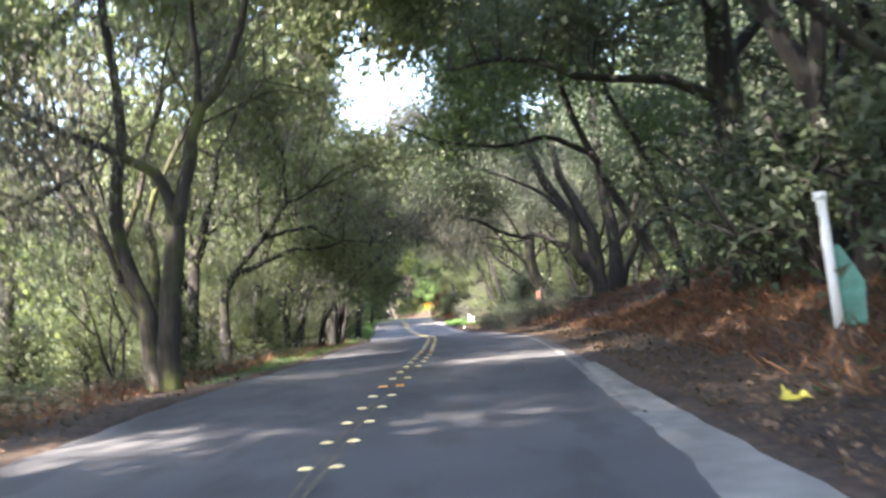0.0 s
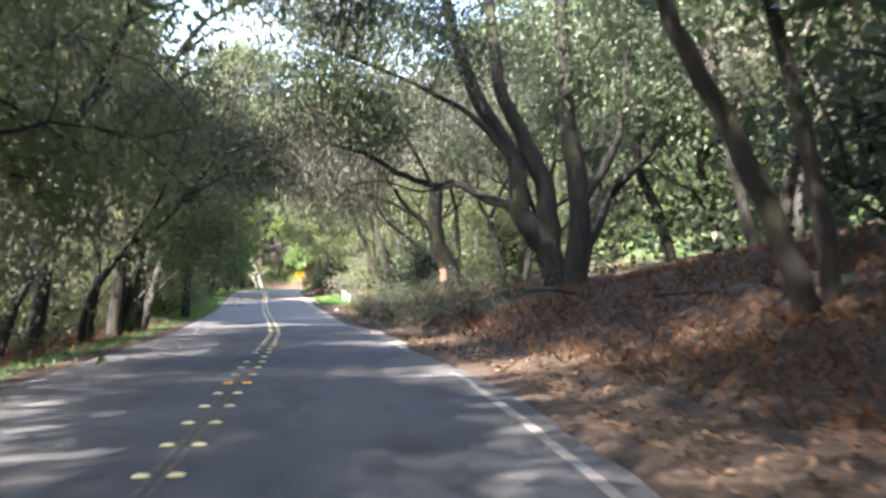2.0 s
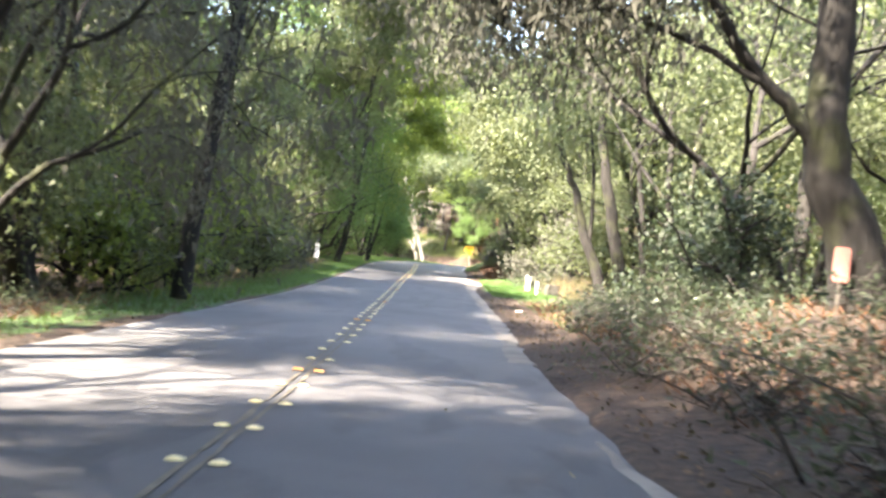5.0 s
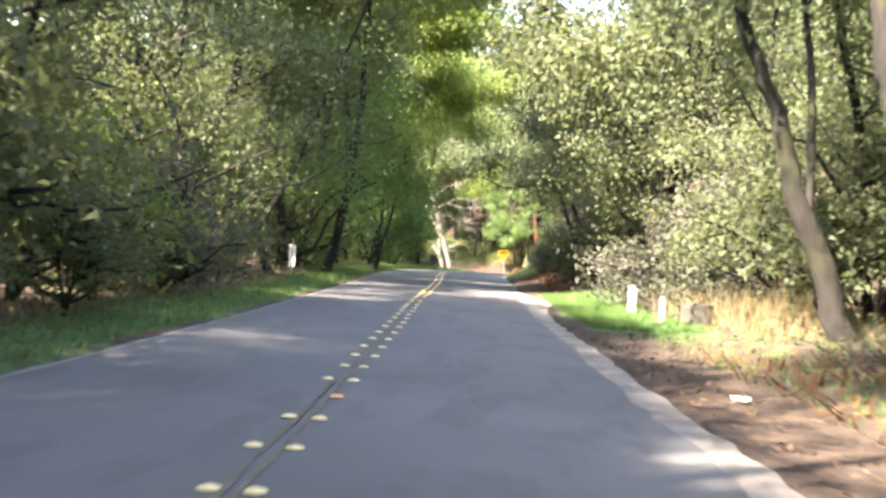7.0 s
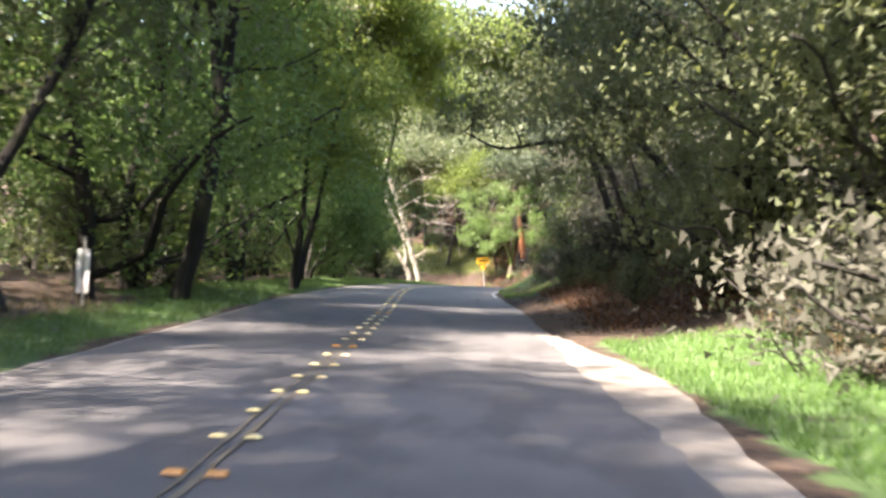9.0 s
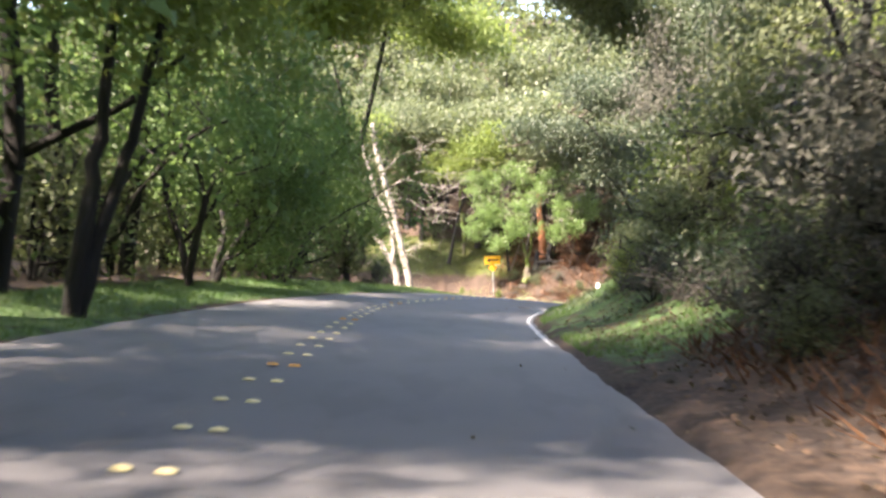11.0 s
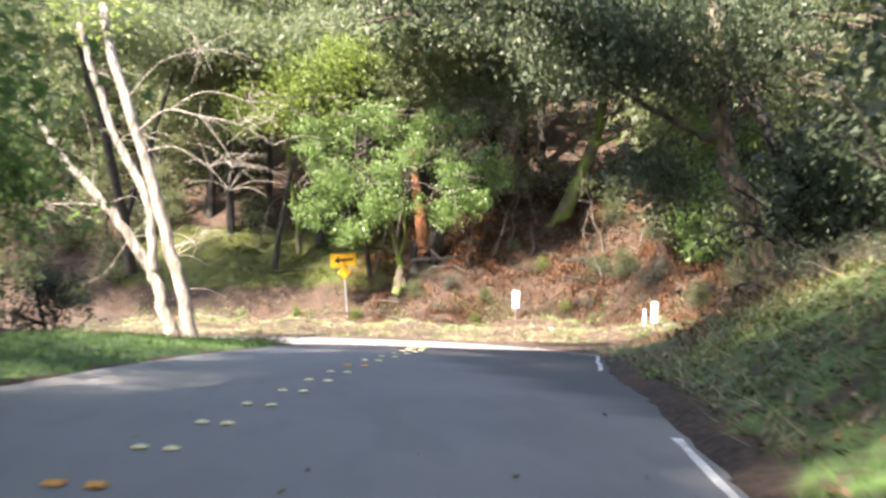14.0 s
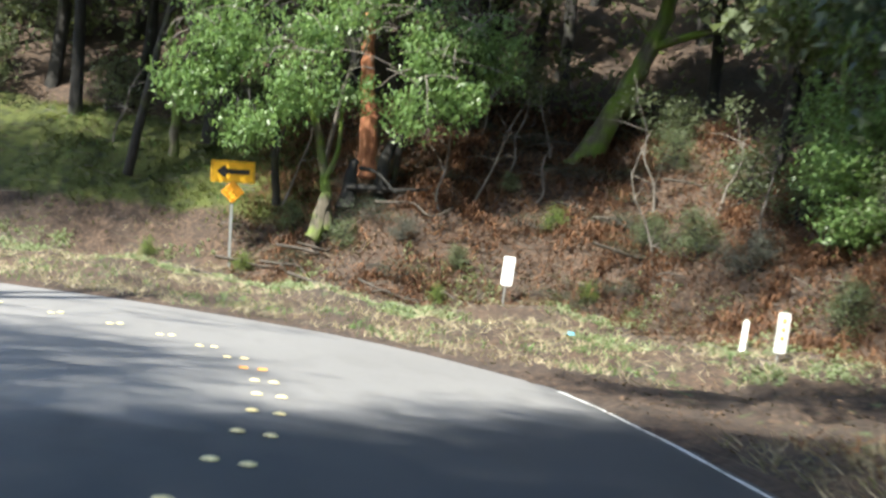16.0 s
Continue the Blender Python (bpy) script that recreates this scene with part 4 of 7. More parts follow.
hero("oak_tree", (6.6, 16), [([(6.8, 16, 0.2), (6.3, 16, 3), (5.2, 16.2, 6), (3.6, 16.4, 8.6), (2, 16.6, 10)], 0.26, 0.07), ([(6.0, 16, 4), (6.4, 16, 7), (6.6, 16, 11)], 0.16, 0.06)],
     [(2.4, 16.5, 9.6, 3.2, 4.2, 1.7, 64), (6.5, 16, 10.5, 2.8, 3, 2.2, 44)], "dark oak reaching over the start of the road", seed=224, leaf=M_LEAF_SHADED)
# right: the great oak, the leaning pair and the arching ones
hero("oak_tree", (7.1, 24), [([(7.3, 24, 0.2), (7.15, 24, 2.5), (7.0, 24, 5.1), (6.9, 24, 8), (6.8, 24, 12)], 0.55, 0.25), ([(7.0, 24, 5.4), (5.6, 23.6, 6.0), (3.8, 23.2, 6.1), (2.2, 23, 6.6), (0.6, 23, 6.5)], 0.16, 0.04), ([(7.0, 24, 6.5), (8.2, 24.5, 7.5), (9.5, 25, 9)], 0.2, 0.06)],
     [(5, 24, 9.6, 4.5, 4, 2.6, 80), (3.2, 23.5, 7.4, 2.6, 2.2, 0.9, 22), (2.4, 27, 9.8, 3, 3, 1.5, 40)], "massive old oak with a thick dark trunk", seed=202, leaf=M_LEAF_SHADED)
hero("oak_tree", (6.9, 30), [([(6.9, 30, 0.3), (6.42, 30, 1.8), (5.9, 30, 2.9), (5.15, 30, 4.3), (4.55, 30.1, 5.6), (4.0, 30.2, 7.5), (3.6, 30.2, 9)], 0.19, 0.07), ([(7.1, 30.2, 0.4), (7.0, 30.2, 2.2), (6.6, 30.3, 4.2), (6.0, 30.3, 5.8), (5.3, 30.2, 7.2), (4.8, 30, 9.5)], 0.16, 0.05),
     ([(4.7, 30, 5.3), (3.44, 30, 5.9), (2.28, 30, 5.75), (0.4, 30, 6.0), (-0.9, 30, 6.6)], 0.09, 0.025)],
     [(4.6, 30, 8.8, 3.2, 3.2, 2.0, 56), (1.4, 30, 6.6, 2.0, 1.6, 0.8, 16), (6.8, 31, 6.2, 1.6, 1.8, 1.6, 16), (2.0, 34, 9, 2.8, 3, 1.5, 44)], "pair of dark oak stems leaning over the road", seed=203, leaf=M_LEAF_MID)
hero("oak_tree", (7.4, 46.5), [([(7.5, 46.5, 0.6), (7.05, 46.5, 2.1), (6.6, 46.5, 2.7), (6.2, 46.5, 3.6), (6.1, 46.5, 4.9), (5.2, 46.6, 6.2), (4.4, 46.8, 8.5), (4, 47, 11)], 0.43, 0.15), ([(7.2, 46.5, 1.5), (7.05, 46.5, 3.2), (6.77, 46.5, 4.5), (6.1, 46.6, 6.0), (5.7, 46.7, 6.9), (5.4, 47, 10)], 0.36, 0.15),
     ([(6.9, 46.7, 2.4), (6.3, 47.6, 3.4), (5.42, 48.3, 3.9), (4.72, 48.5, 4.25), (3.93, 48.5, 4.25), (2.92, 48.5, 4.63), (1.91, 48.5, 5.15), (1.05, 48.5, 5.4), (-0.4, 48.5, 5.7)], 0.20, 0.03), ([(7.7, 46.2, 0.7), (7.85, 46.2, 2.5), (7.85, 46.2, 3.85), (7.6, 46.2, 5.6), (7.5, 46.2, 7), (7.4, 46.2, 10)], 0.38, 0.18),
     ([(7.85, 46.2, 3.4), (8.34, 46.2, 4.1), (8.9, 46.2, 5.04), (9.2, 46.2, 6), (9.4, 46.2, 8.5)], 0.18, 0.07), ([(3.93, 48.5, 4.25), (3.3, 48.3, 5.4), (2.4, 48.2, 6.6)], 0.07, 0.02), ([(6.1, 46.5, 4.7), (4.9, 46.2, 5.9), (3.2, 46, 6.8), (1.2, 46, 7.6)], 0.13, 0.03),
     ([(4.72, 48.5, 4.25), (3.6, 48.2, 4.0), (2.4, 48, 4.3), (1.2, 48, 4.1)], 0.05, 0.012)],
     # crowns near 13 m are added out of view to shade the woods
     [(3.2, 47, 8.6, 4.8, 3.6, 1.8, 84), (-1.0, 49.4, 5.3, 1.6, 1.4, 0.5, 34), (0.8, 47.8, 7.2, 2.2, 2.0, 0.9, 48), (2.0, 48.6, 6.2, 2.0, 1.6, 0.8, 30), (8.5, 47, 8.5, 2.2, 2.4, 2.2, 26), (1.3, 41.5, 8.8, 2.6, 3, 1.4, 44), (2.6, 42.4, 10.8, 2.4, 2.8, 0.9, 70), (2.0, 38, 13, 3, 4, 0.9, 70), (2.2, 46, 13.4, 3, 4, 0.9, 80), (7.0, 42.5, 13.8, 2.8, 3.6, 0.9, 80), (6.8, 50, 13.6, 2.8, 3.8, 0.9, 80)], "broad oak with many stems, one limb arching over the road", seed=204, leaf=M_LEAF_SHADED, droop=0.7, aspect=0.45)
hero("oak_tree", (6.1, 59.7), [([(6.15, 59.7, 0.5), (5.75, 59.7, 2.1), (5.35, 59.7, 3.0), (5.35, 59.8, 4.4), (5.4, 59.9, 5.9), (5.4, 60, 7.5), (5.5, 60, 10)], 0.46, 0.18), ([(5.35, 59.7, 2.9), (4.86, 59.7, 3.63), (4.15, 59.7, 4.33), (3.05, 59.6, 5.8), (2.48, 59.5, 6.7), (1.2, 59.4, 8)], 0.15, 0.03),
     ([(6.1, 59.6, 1.6), (6.9, 59.4, 1.1), (7.6, 59.2, 0.9)], 0.12, 0.08), ([(4.5, 59.7, 4.0), (3.2, 59.6, 4.6), (1.8, 59.5, 4.9), (0.6, 59.5, 4.5)], 0.07, 0.015)],
     # the 13.4 m crown is added high up for shade
     [(4.4, 60, 9, 4, 3.4, 2.2, 66), (1.6, 59.5, 7.0, 2.2, 2.0, 1.6, 34), (1.6, 59.5, 5.0, 1.8, 1.2, 0.8, 22), (0.2, 58.5, 5.8, 2.2, 1.6, 0.9, 44), (2.6, 58.8, 6.6, 1.8, 1.4, 0.9, 30), (1.8, 54.2, 10.6, 2.3, 3.2, 0.9, 80), (2.8, 54, 13.4, 2.6, 4, 0.9, 80)], "oak leaning to the road with lichen-hung limbs", seed=205, leaf=M_LEAF_GREY, droop=0.9, aspect=0.35)
# added oak: its crowns are set where their shadows dapple the bank
hero("oak_tree", (11.5, 160.5), [([(11.6, 160.5, 0.4), (11.2, 160.4, 3), (10.2, 160.4, 6), (8.8, 160.5, 9), (7.5, 160.5, 12)], 0.30, 0.10), ([(10.0, 160.4, 6.4), (8, 160.6, 8.5), (6, 162, 10), (4, 166, 11)], 0.14, 0.04)],
     [(7.5, 160.5, 11.5, 4.2, 3.6, 2.2, 80), (3.5, 167.5, 11, 3.6, 2.6, 1.4, 24)], "tall oak added by the bend, its high crown shading the bank", seed=219)
# right, slender trunks before the sunny verge
hero("oak_tree", (4.6, 80), [([(4.6, 80, -0.1), (4.2, 80, 1.2), (3.65, 80, 2.4), (3.35, 80, 3.6), (2.8, 80, 4.7), (2.2, 80, 7)], 0.23, 0.08), ([(3.9, 80, 1.9), (3.9, 80.2, 4), (3.5, 80.3, 6.5)], 0.09, 0.04)],
     [(3.2, 80.3, 7.0, 2.6, 2.4, 1.8, 40)], "slender oak leaning towards the road, trunk dark", seed=206)
hero("oak_tree", (5.0, 77), [([(5.0, 77, -0.2), (4.45, 77, 2.0), (4.0, 77, 3.9), (3.65, 77, 5.9), (3.4, 77, 8.5)], 0.25, 0.10), ([(5.6, 77.4, -0.2), (5.3, 77.4, 2.5), (4.9, 77.3, 5), (4.8, 77.2, 8)], 0.13, 0.06), ([(6.8, 77, 0), (6.6, 77, 3), (6.9, 77, 8)], 0.18, 0.1)],
     [(4.4, 77.2, 8.4, 2.8, 2.6, 1.9, 44), (0.6, 76.5, 10.2, 2.8, 3.2, 1.0, 60)], "clump of straight dark oak stems", seed=207)
# right, dark trunks leaning from the bank
hero("oak_tree", (2.5, 110), [([(2.2, 110, 1.2), (1.82, 110, 2.15), (1.47, 110, 3.1), (0.95, 110, 4.55), (0.6, 110, 6.5)], 0.16, 0.06), ([(2.7, 110.2, 1.4), (2.2, 110.2, 2.4), (1.66, 110.2, 3.7), (1.09, 110.2, 4.6), (0.4, 110.3, 7)], 0.15, 0.06), ([(2.8, 110, 1.5), (2.65, 110.1, 2.6), (2.1, 110.2, 4.2)], 0.08, 0.04),
     ([(4.3, 110, 2.2), (3.6, 110, 3.15), (2.74, 110, 4.2), (1.96, 110, 5.0), (1.2, 110, 6.6)], 0.18, 0.07), ([(0.95, 110, 4.6), (-0.2, 110, 4.5), (-1.4, 110, 4.3), (-2.4, 110, 4.7)], 0.08, 0.02)],
     [(1.2, 110, 7.6, 3.6, 3.0, 1.7, 60), (-1.2, 110.2, 5.6, 1.8, 1.2, 0.6, 12), (4.4, 109.6, 5.6, 1.6, 1.8, 1.6, 18)], "dark oak stems leaning from the shaded bank", seed=208)
# left, at the dark stand, with bark catching the light
hero("oak_tree", (-8.8, 97), [([(-8.7, 97, -0.2), (-9.1, 97, 0.8), (-9.42, 97, 1.6), (-9.6, 97, 2.7), (-9.3, 97.2, 5), (-9, 97.4, 8)], 0.20, 0.07), ([(-9.3, 97, 1.4), (-8.7, 97.2, 2.6), (-8.0, 97.4, 4.2), (-7.4, 97.5, 6), (-6.4, 97.8, 9), (-5.8, 98, 12)], 0.12, 0.04)],
     [(-8.4, 97.4, 6.2, 3.0, 2.8, 2.8, 60), (-5.8, 98, 12, 3.0, 3.5, 1.6, 50)], "crooked oak at the edge of a dark stand", seed=209)
hero("oak_tree", (-7.7, 115), [([(-7.8, 115, 0), (-7.7, 115, 1.35), (-7.6, 115, 2.5), (-7.55, 115, 3.7), (-7.4, 115, 7)], 0.14, 0.06), ([(-7.75, 115.1, 0), (-7.5, 115.1, 1.4), (-7.25, 115.1, 2.3), (-7.0, 115, 3.4), (-6.6, 115, 6)], 0.12, 0.05)],
     [(-7.2, 115, 6.4, 2.8, 2.8, 2.2, 60), (-6.2, 115, 4.6, 1.4, 1.6, 0.9, 16)], "twin-stemmed oak on the grass verge", seed=210, leaf=M_LEAF_BRIGHT)
# the leaning old oak on the bank by the bend
hero("oak_tree", (9.4, 157.9), [([(9.5, 157.9, 1.0), (9.25, 157.9, 1.9), (8.87, 157.9, 2.8), (8.5, 157.9, 3.75), (8.07, 157.9, 4.8), (7.8, 157.9, 5.9), (7.6, 158, 9)], 0.36, 0.26), ([(7.9, 157.9, 5.3), (7.27, 157.9, 5.5), (6.7, 157.8, 5.7), (5.54, 157.8, 6.3), (4, 157.8, 7.2)], 0.14, 0.05), ([(8.0, 157.9, 5.6), (8.9, 158, 7), (10, 158, 9)], 0.15, 0.06), ([(7.5, 158, 7.4), (5.4, 157.9, 7.9), (3.4, 157.9, 8.36), (1.1, 157.9, 8.7), (-0.3, 157.8, 8.4), (-2.2, 157.7, 7.9)], 0.15, 0.03), ([(3.4, 157.9, 8.36), (2.2, 157.4, 9.6), (0.6, 157, 10.2)], 0.08, 0.02), ([(1.1, 157.9, 8.7), (0.2, 158.4, 7.9), (-0.8, 158.6, 7.5)], 0.04, 0.012)],
     # the crown at y 153.6 is added out of view to shade the bank
     [(7, 158, 8.6, 3.8, 3.4, 2.0, 70), (4.0, 157.8, 7.2, 1.8, 1.6, 0.8, 16), (11.4, 158.4, 5.0, 1.4, 1.4, 2.2, 40), (12.4, 155.4, 6.6, 2.2, 1.8, 1.6, 60), (6.2, 157.4, 7.2, 1.6, 1.2, 0.7, 20), (3.0, 153.6, 10.6, 2.8, 2.6, 0.8, 70), (0.6, 157.8, 9.0, 3.2, 1.2, 0.7, 40), (4.2, 157.8, 8.4, 2.2, 1.2, 0.8, 34), (6.6, 159.6, 4.6, 1.0, 0.8, 1.2, 16)], "old oak leaning out from the bank by the bend", M_BARK_BROWN, M_LEAF_SHADED, seed=211)
# beyond the bend: mossy trunk, broken red trunk and charred stump
hero("oak_tree", (8.5, 181.8), [([(8.0, 181.4, 3.9), (8.55, 181.8, 4.7), (9.0, 182, 5.8), (9.5, 182, 7.0), (9.95, 182, 8.3), (10.4, 182, 9.8), (10.6, 182, 13)], 0.52, 0.2), ([(7.6, 181.0, 3.8), (8.1, 181.5, 4.3), (8.6, 181.8, 5.1)], 0.36, 0.3), ([(10.0, 182, 8.4), (11.6, 181, 9.0), (13.4, 180, 9.2)], 0.18, 0.05)],
     [(9, 180, 12.8, 4.2, 3.0, 1.6, 70), (4.4, 179.4, 10.4, 2.6, 1.2, 1.6, 70), (0.8, 179, 11, 2.2, 1.2, 1.5, 60)], "oak with a thick leaning trunk furred in green moss", M_BARK_MOSS, seed=212)
hero("broken_trunk", (1.4, 179.6), [([(1.45, 179.6, 2.6), (1.36, 179.6, 3.4), (1.25, 179.6, 4.4)], 0.30, 0.25), ([(1.25, 179.6, 4.3), (1.05, 179.6, 5.4), (0.92, 179.6, 6.4), (0.8, 179.6, 7.3)], 0.24, 0.17)], [], "broken tree trunk with peeled rust-red bark", M_BARK_RED, seed=213, group="", category="tree trunk")
hero("charred_stump", (1.5, 179.0), [([(0.95, 178.9, 1.6), (1.0, 179.0, 2.4), (1.05, 179.1, 3.0)], 0.30, 0.12), ([(1.9, 179.0, 2.0), (1.85, 179.1, 2.9), (2.0, 179.3, 3.6), (2.5, 179.4, 4.6), (2.7, 179.4, 7)], 0.22, 0.10), ([(0.9, 178.8, 2.2), (2.0, 178.6, 2.3), (3.2, 178.9, 2.5)], 0.12, 0.04), ([(1.2, 178.8, 2.8), (1.7, 178.4, 2.7), (2.3, 178.2, 2.2)], 0.06, 0.03)], [], "charred black stump and roots beside the red trunk", M_CHAR, seed=214, group="", category="tree stump")
hero("mossy_stump", (0.35, 178.6), [([(0.45, 178.4, 0.9), (0.38, 178.5, 1.7), (0.22, 178.6, 2.5), (-0.1, 178.7, 3.4), (-0.5, 178.8, 4.6), (-0.9, 178.9, 6)], 0.20, 0.07), ([(0.25, 178.5, 2.3), (0.5, 178.6, 3.2), (0.4, 178.6, 4.6)], 0.10, 0.05), ([(0.15, 178.2, 0.6), (0.3, 178.4, 1.3), (0.4, 178.5, 1.9)], 0.22, 0.18)], [], "slim trunk furred with yellow-green moss", M_BARK_MOSS, seed=215, group="", category="tree trunk")
hero("oak_tree", (-4.6, 182.6), [([(-4.5, 182.6, 2.4), (-4.6, 182.4, 4.0), (-5.0, 182, 5.8), (-5.2, 181.8, 8), (-5, 181, 11)], 0.17, 0.08)], [(-4.6, 181, 11.5, 3, 2.4, 1.4, 40)], "slim oak with a mossy sunlit trunk", M_BARK_MOSS, seed=231)
# bay laurel over the bank: tiers of bright leaves, with dead twigs above
BAYVOL = [(-2.9, 177.6, 5.6, 1.7, 0.9, 1.3, 70), (-3.6, 177.4, 4.2, 1.0, 0.7, 0.6, 22), (-2.0, 177.3, 3.5, 1.0, 0.6, 0.6, 24), (-0.8, 177.3, 4.6, 1.2, 0.8, 0.9, 40), (-0.4, 177.4, 6.2, 0.9, 0.8, 1.1, 34), (-3.4, 178, 7.6, 1.7, 0.9, 1.2, 50), (-1.0, 178, 8.6, 2.0, 0.9, 1.1, 50),
          (0.5, 177.6, 7.2, 1.0, 0.8, 0.9, 24), (2.4, 177.5, 6.4, 0.9, 0.7, 1.0, 34), (2.2, 177.4, 4.4, 0.6, 0.6, 0.9, 20), (3.5, 177.7, 5.2, 0.9, 0.7, 0.8, 28), (3.9, 178, 7.0, 1.3, 0.9, 0.9, 34), (2.2, 178.2, 8.4, 2.0, 0.9, 1.1, 44), (4.6, 178.2, 6.0, 0.6, 0.6, 0.5, 10), (0.9, 177.5, 4.8, 0.35, 0.5, 0.4, 6)]
hero("maple_tree", (-5.6, 181.6), [([(-5.6, 181.6, 1.6), (-5.2, 180.6, 4.6), (-4.6, 179.4, 7.4), (-3.8, 178.6, 9.6)], 0.16, 0.05), ([(-4.8, 179.8, 6.4), (-2, 179, 8.4), (1, 178.8, 9.8)], 0.08, 0.03)],
     [(-4.4, 178.6, 9.8, 2.2, 1.1, 1.8, 90), (-6.6, 178.8, 8.6, 1.4, 1.0, 1.3, 34), (-2.6, 178.6, 11.4, 1.8, 1.1, 1.4, 40)], "maple with fresh sunlit leaves above the laurel", None, M_LEAF_BRIGHT, 70, 0.17, 0.36, 0.2, 243)
hero("bay_tree", (-1.2, 179.4), [([(-1.0, 179.6, 1.4), (-1.3, 179, 3.2), (-1.7, 178.4, 5.2), (-1.8, 178, 7)], 0.13, 0.05), ([(2.2, 179.6, 2.4), (2.3, 178.8, 4.4), (2.5, 178.4, 6.0), (2.4, 178.3, 7.4)], 0.12, 0.05), ([(-1.3, 179, 3.2), (-2.4, 178, 4.2), (-3.6, 177.7, 5.0)], 0.05, 0.02), ([(-1.2, 179.2, 2.6), (-1.0, 178.4, 3.6), (-0.4, 177.6, 4.6), (0.6, 177.4, 5.4)], 0.06, 0.02),
     ([(2.3, 178.8, 4.4), (3.0, 178, 4.6), (3.4, 177.8, 4.2)], 0.05, 0.02)], BAYVOL, "bay laurel with bright leaves hanging over the bank", None, M_LEAF_LAUREL, 44, 0.15, 0.22, 0.5, 216, aspect=0.42)
# small crooked saplings and dead sticks on the slope
for i, (x, y) in enumerate(((4.6, 179.2), (5.6, 180.4), (6.6, 179.6), (7.2, 181.6), (3.6, 178.6), (9.8, 178.4), (10.8, 176.6), (11.4, 174.6), (5.0, 182), (-0.9, 180.6), (-6.5, 183.4), (12.2, 178), (9.4, 176.4), (8.6, 183.6))):
    z, rg = ground_at(x, y)[2], random.Random(500 + i)
    a, h = rg.uniform(-0.5, 0.5), rg.uniform(1.6, 3.4)
    q = [(x + a * h * f + rg.gauss(0, 0.09), y - 0.1 * h * f, z + h * f - 0.15) for f in (0, 0.25, 0.5, 0.75, 1)]
    tw = []
    for _ in range(6):
        o = Vector(q[rg.randrange(1, 5)])
        d = Vector((rg.gauss(0, 0.6), rg.gauss(-0.1, 0.4), rg.gauss(0.2, 0.4)))
        tw.append(([tuple(o), tuple(o + d * 0.5 + Vector((0, 0, 0.1))), tuple(o + d)], 0.018, 0.005))
    s = hero("sapling", (x, y), [(q, 0.045, 0.015)], [(x + a * h, y, z + h, 0.5, 0.5, 0.4, 5)] if i % 2 else [], "thin crooked sapling with bare pale twigs on the bank", M_TWIG, M_LEAF_BAY, 40, 0.11, 0.25, 0.2, 520 + i, "sapling", "saplings on the bank", 0.0)
    for pts, r0, r1 in tw:
        tb = Tubes()
        tb.add([Vector(p) - s.location for p in pts], [r0, (r0 + r1) / 2, r1], 4)
        part("branch", tb.mesh("branch", M_TWIG), s)
# dead grey twigs hanging out above the bay
rg = random.Random(77)
tw = []
for _ in range(120):
    x, y, z = rg.uniform(-4.2, 5.0), rg.uniform(176.6, 178.4), rg.uniform(5.4, 9.6)
    d = Vector((rg.gauss(-0.2, 0.9), rg.gauss(-0.3, 0.3), rg.gauss(-0.25, 0.35)))
    tw.append(([(x, y, z), (x + d.x * 0.5, y + d.y * 0.5, z + d.z * 0.5 + 0.12), (x + d.x, y + d.y, z + d.z)], 0.020, 0.006))
hero("dead_tree", (0.2, 180.4), [([(0.2, 180.4, 2.8), (0.4, 179.4, 5), (0.8, 178.4, 7.0), (1.0, 178.2, 7.8)], 0.09, 0.03), ([(0.5, 179, 6), (-1.2, 178.2, 7.2), (-3, 177.8, 7.6)], 0.04, 0.012), ([(0.7, 178.6, 7), (2.4, 178, 7.4), (4, 177.8, 7.2)], 0.04, 0.012)] + tw, [], "dead tree with a tangle of bare grey twigs", M_TWIG, seed=232)
hero("bay_tree", (12.4, 172.6), [([(12.4, 172.4, 1.4), (12.3, 172.2, 2.6), (12.0, 172.0, 4.4), (11.6, 172.0, 7)], 0.2, 0.06), ([(12.3, 171.9, 1.0), (12.35, 172.2, 1.8), (12.3, 172.3, 2.4)], 0.36, 0.22)],
     [(11.3, 171.4, 4.2, 1.0, 0.9, 0.6, 18), (12.2, 171.2, 3.2, 0.9, 0.9, 0.6, 18), (13.2, 171.2, 4.4, 1.3, 1, 0.9, 26), (12.3, 171.6, 5.8, 1.9, 1.3, 0.9, 36), (12.6, 172, 7.8, 2.6, 2.0, 1.4, 50), (14.2, 171, 2.8, 1.2, 1, 1.0, 20)], "leafy bay laurel with a mossy foot", M_BARK_MOSS, M_LEAF_LAUREL, 80, 0.14, 0.28, 0.3, 217, aspect=0.42)
# tall crowns added above the view to shade the slope
hero("oak_tree", (5.4, 186), [([(5.4, 186, 6.4), (5.2, 184, 9), (4.6, 181.4, 12), (4, 179, 14)], 0.30, 0.1), ([(5.2, 184, 9), (7, 183, 12), (9, 182, 14.5)], 0.18, 0.06), ([(4.6, 181.4, 12), (3.2, 177.6, 13), (1.6, 174.8, 12.8)], 0.1, 0.03)], [(1.6, 174.8, 12.7, 2.8, 1.6, 0.7, 80), (2.2, 179, 13.4, 4.4, 2.6, 1.3, 130), (8.0, 180, 14, 4.2, 3.2, 1.3, 130)], "tall oak added high on the slope, crown shading the bank", seed=233, per=62, size=0.36, spread=0.6, twigs=0.15)
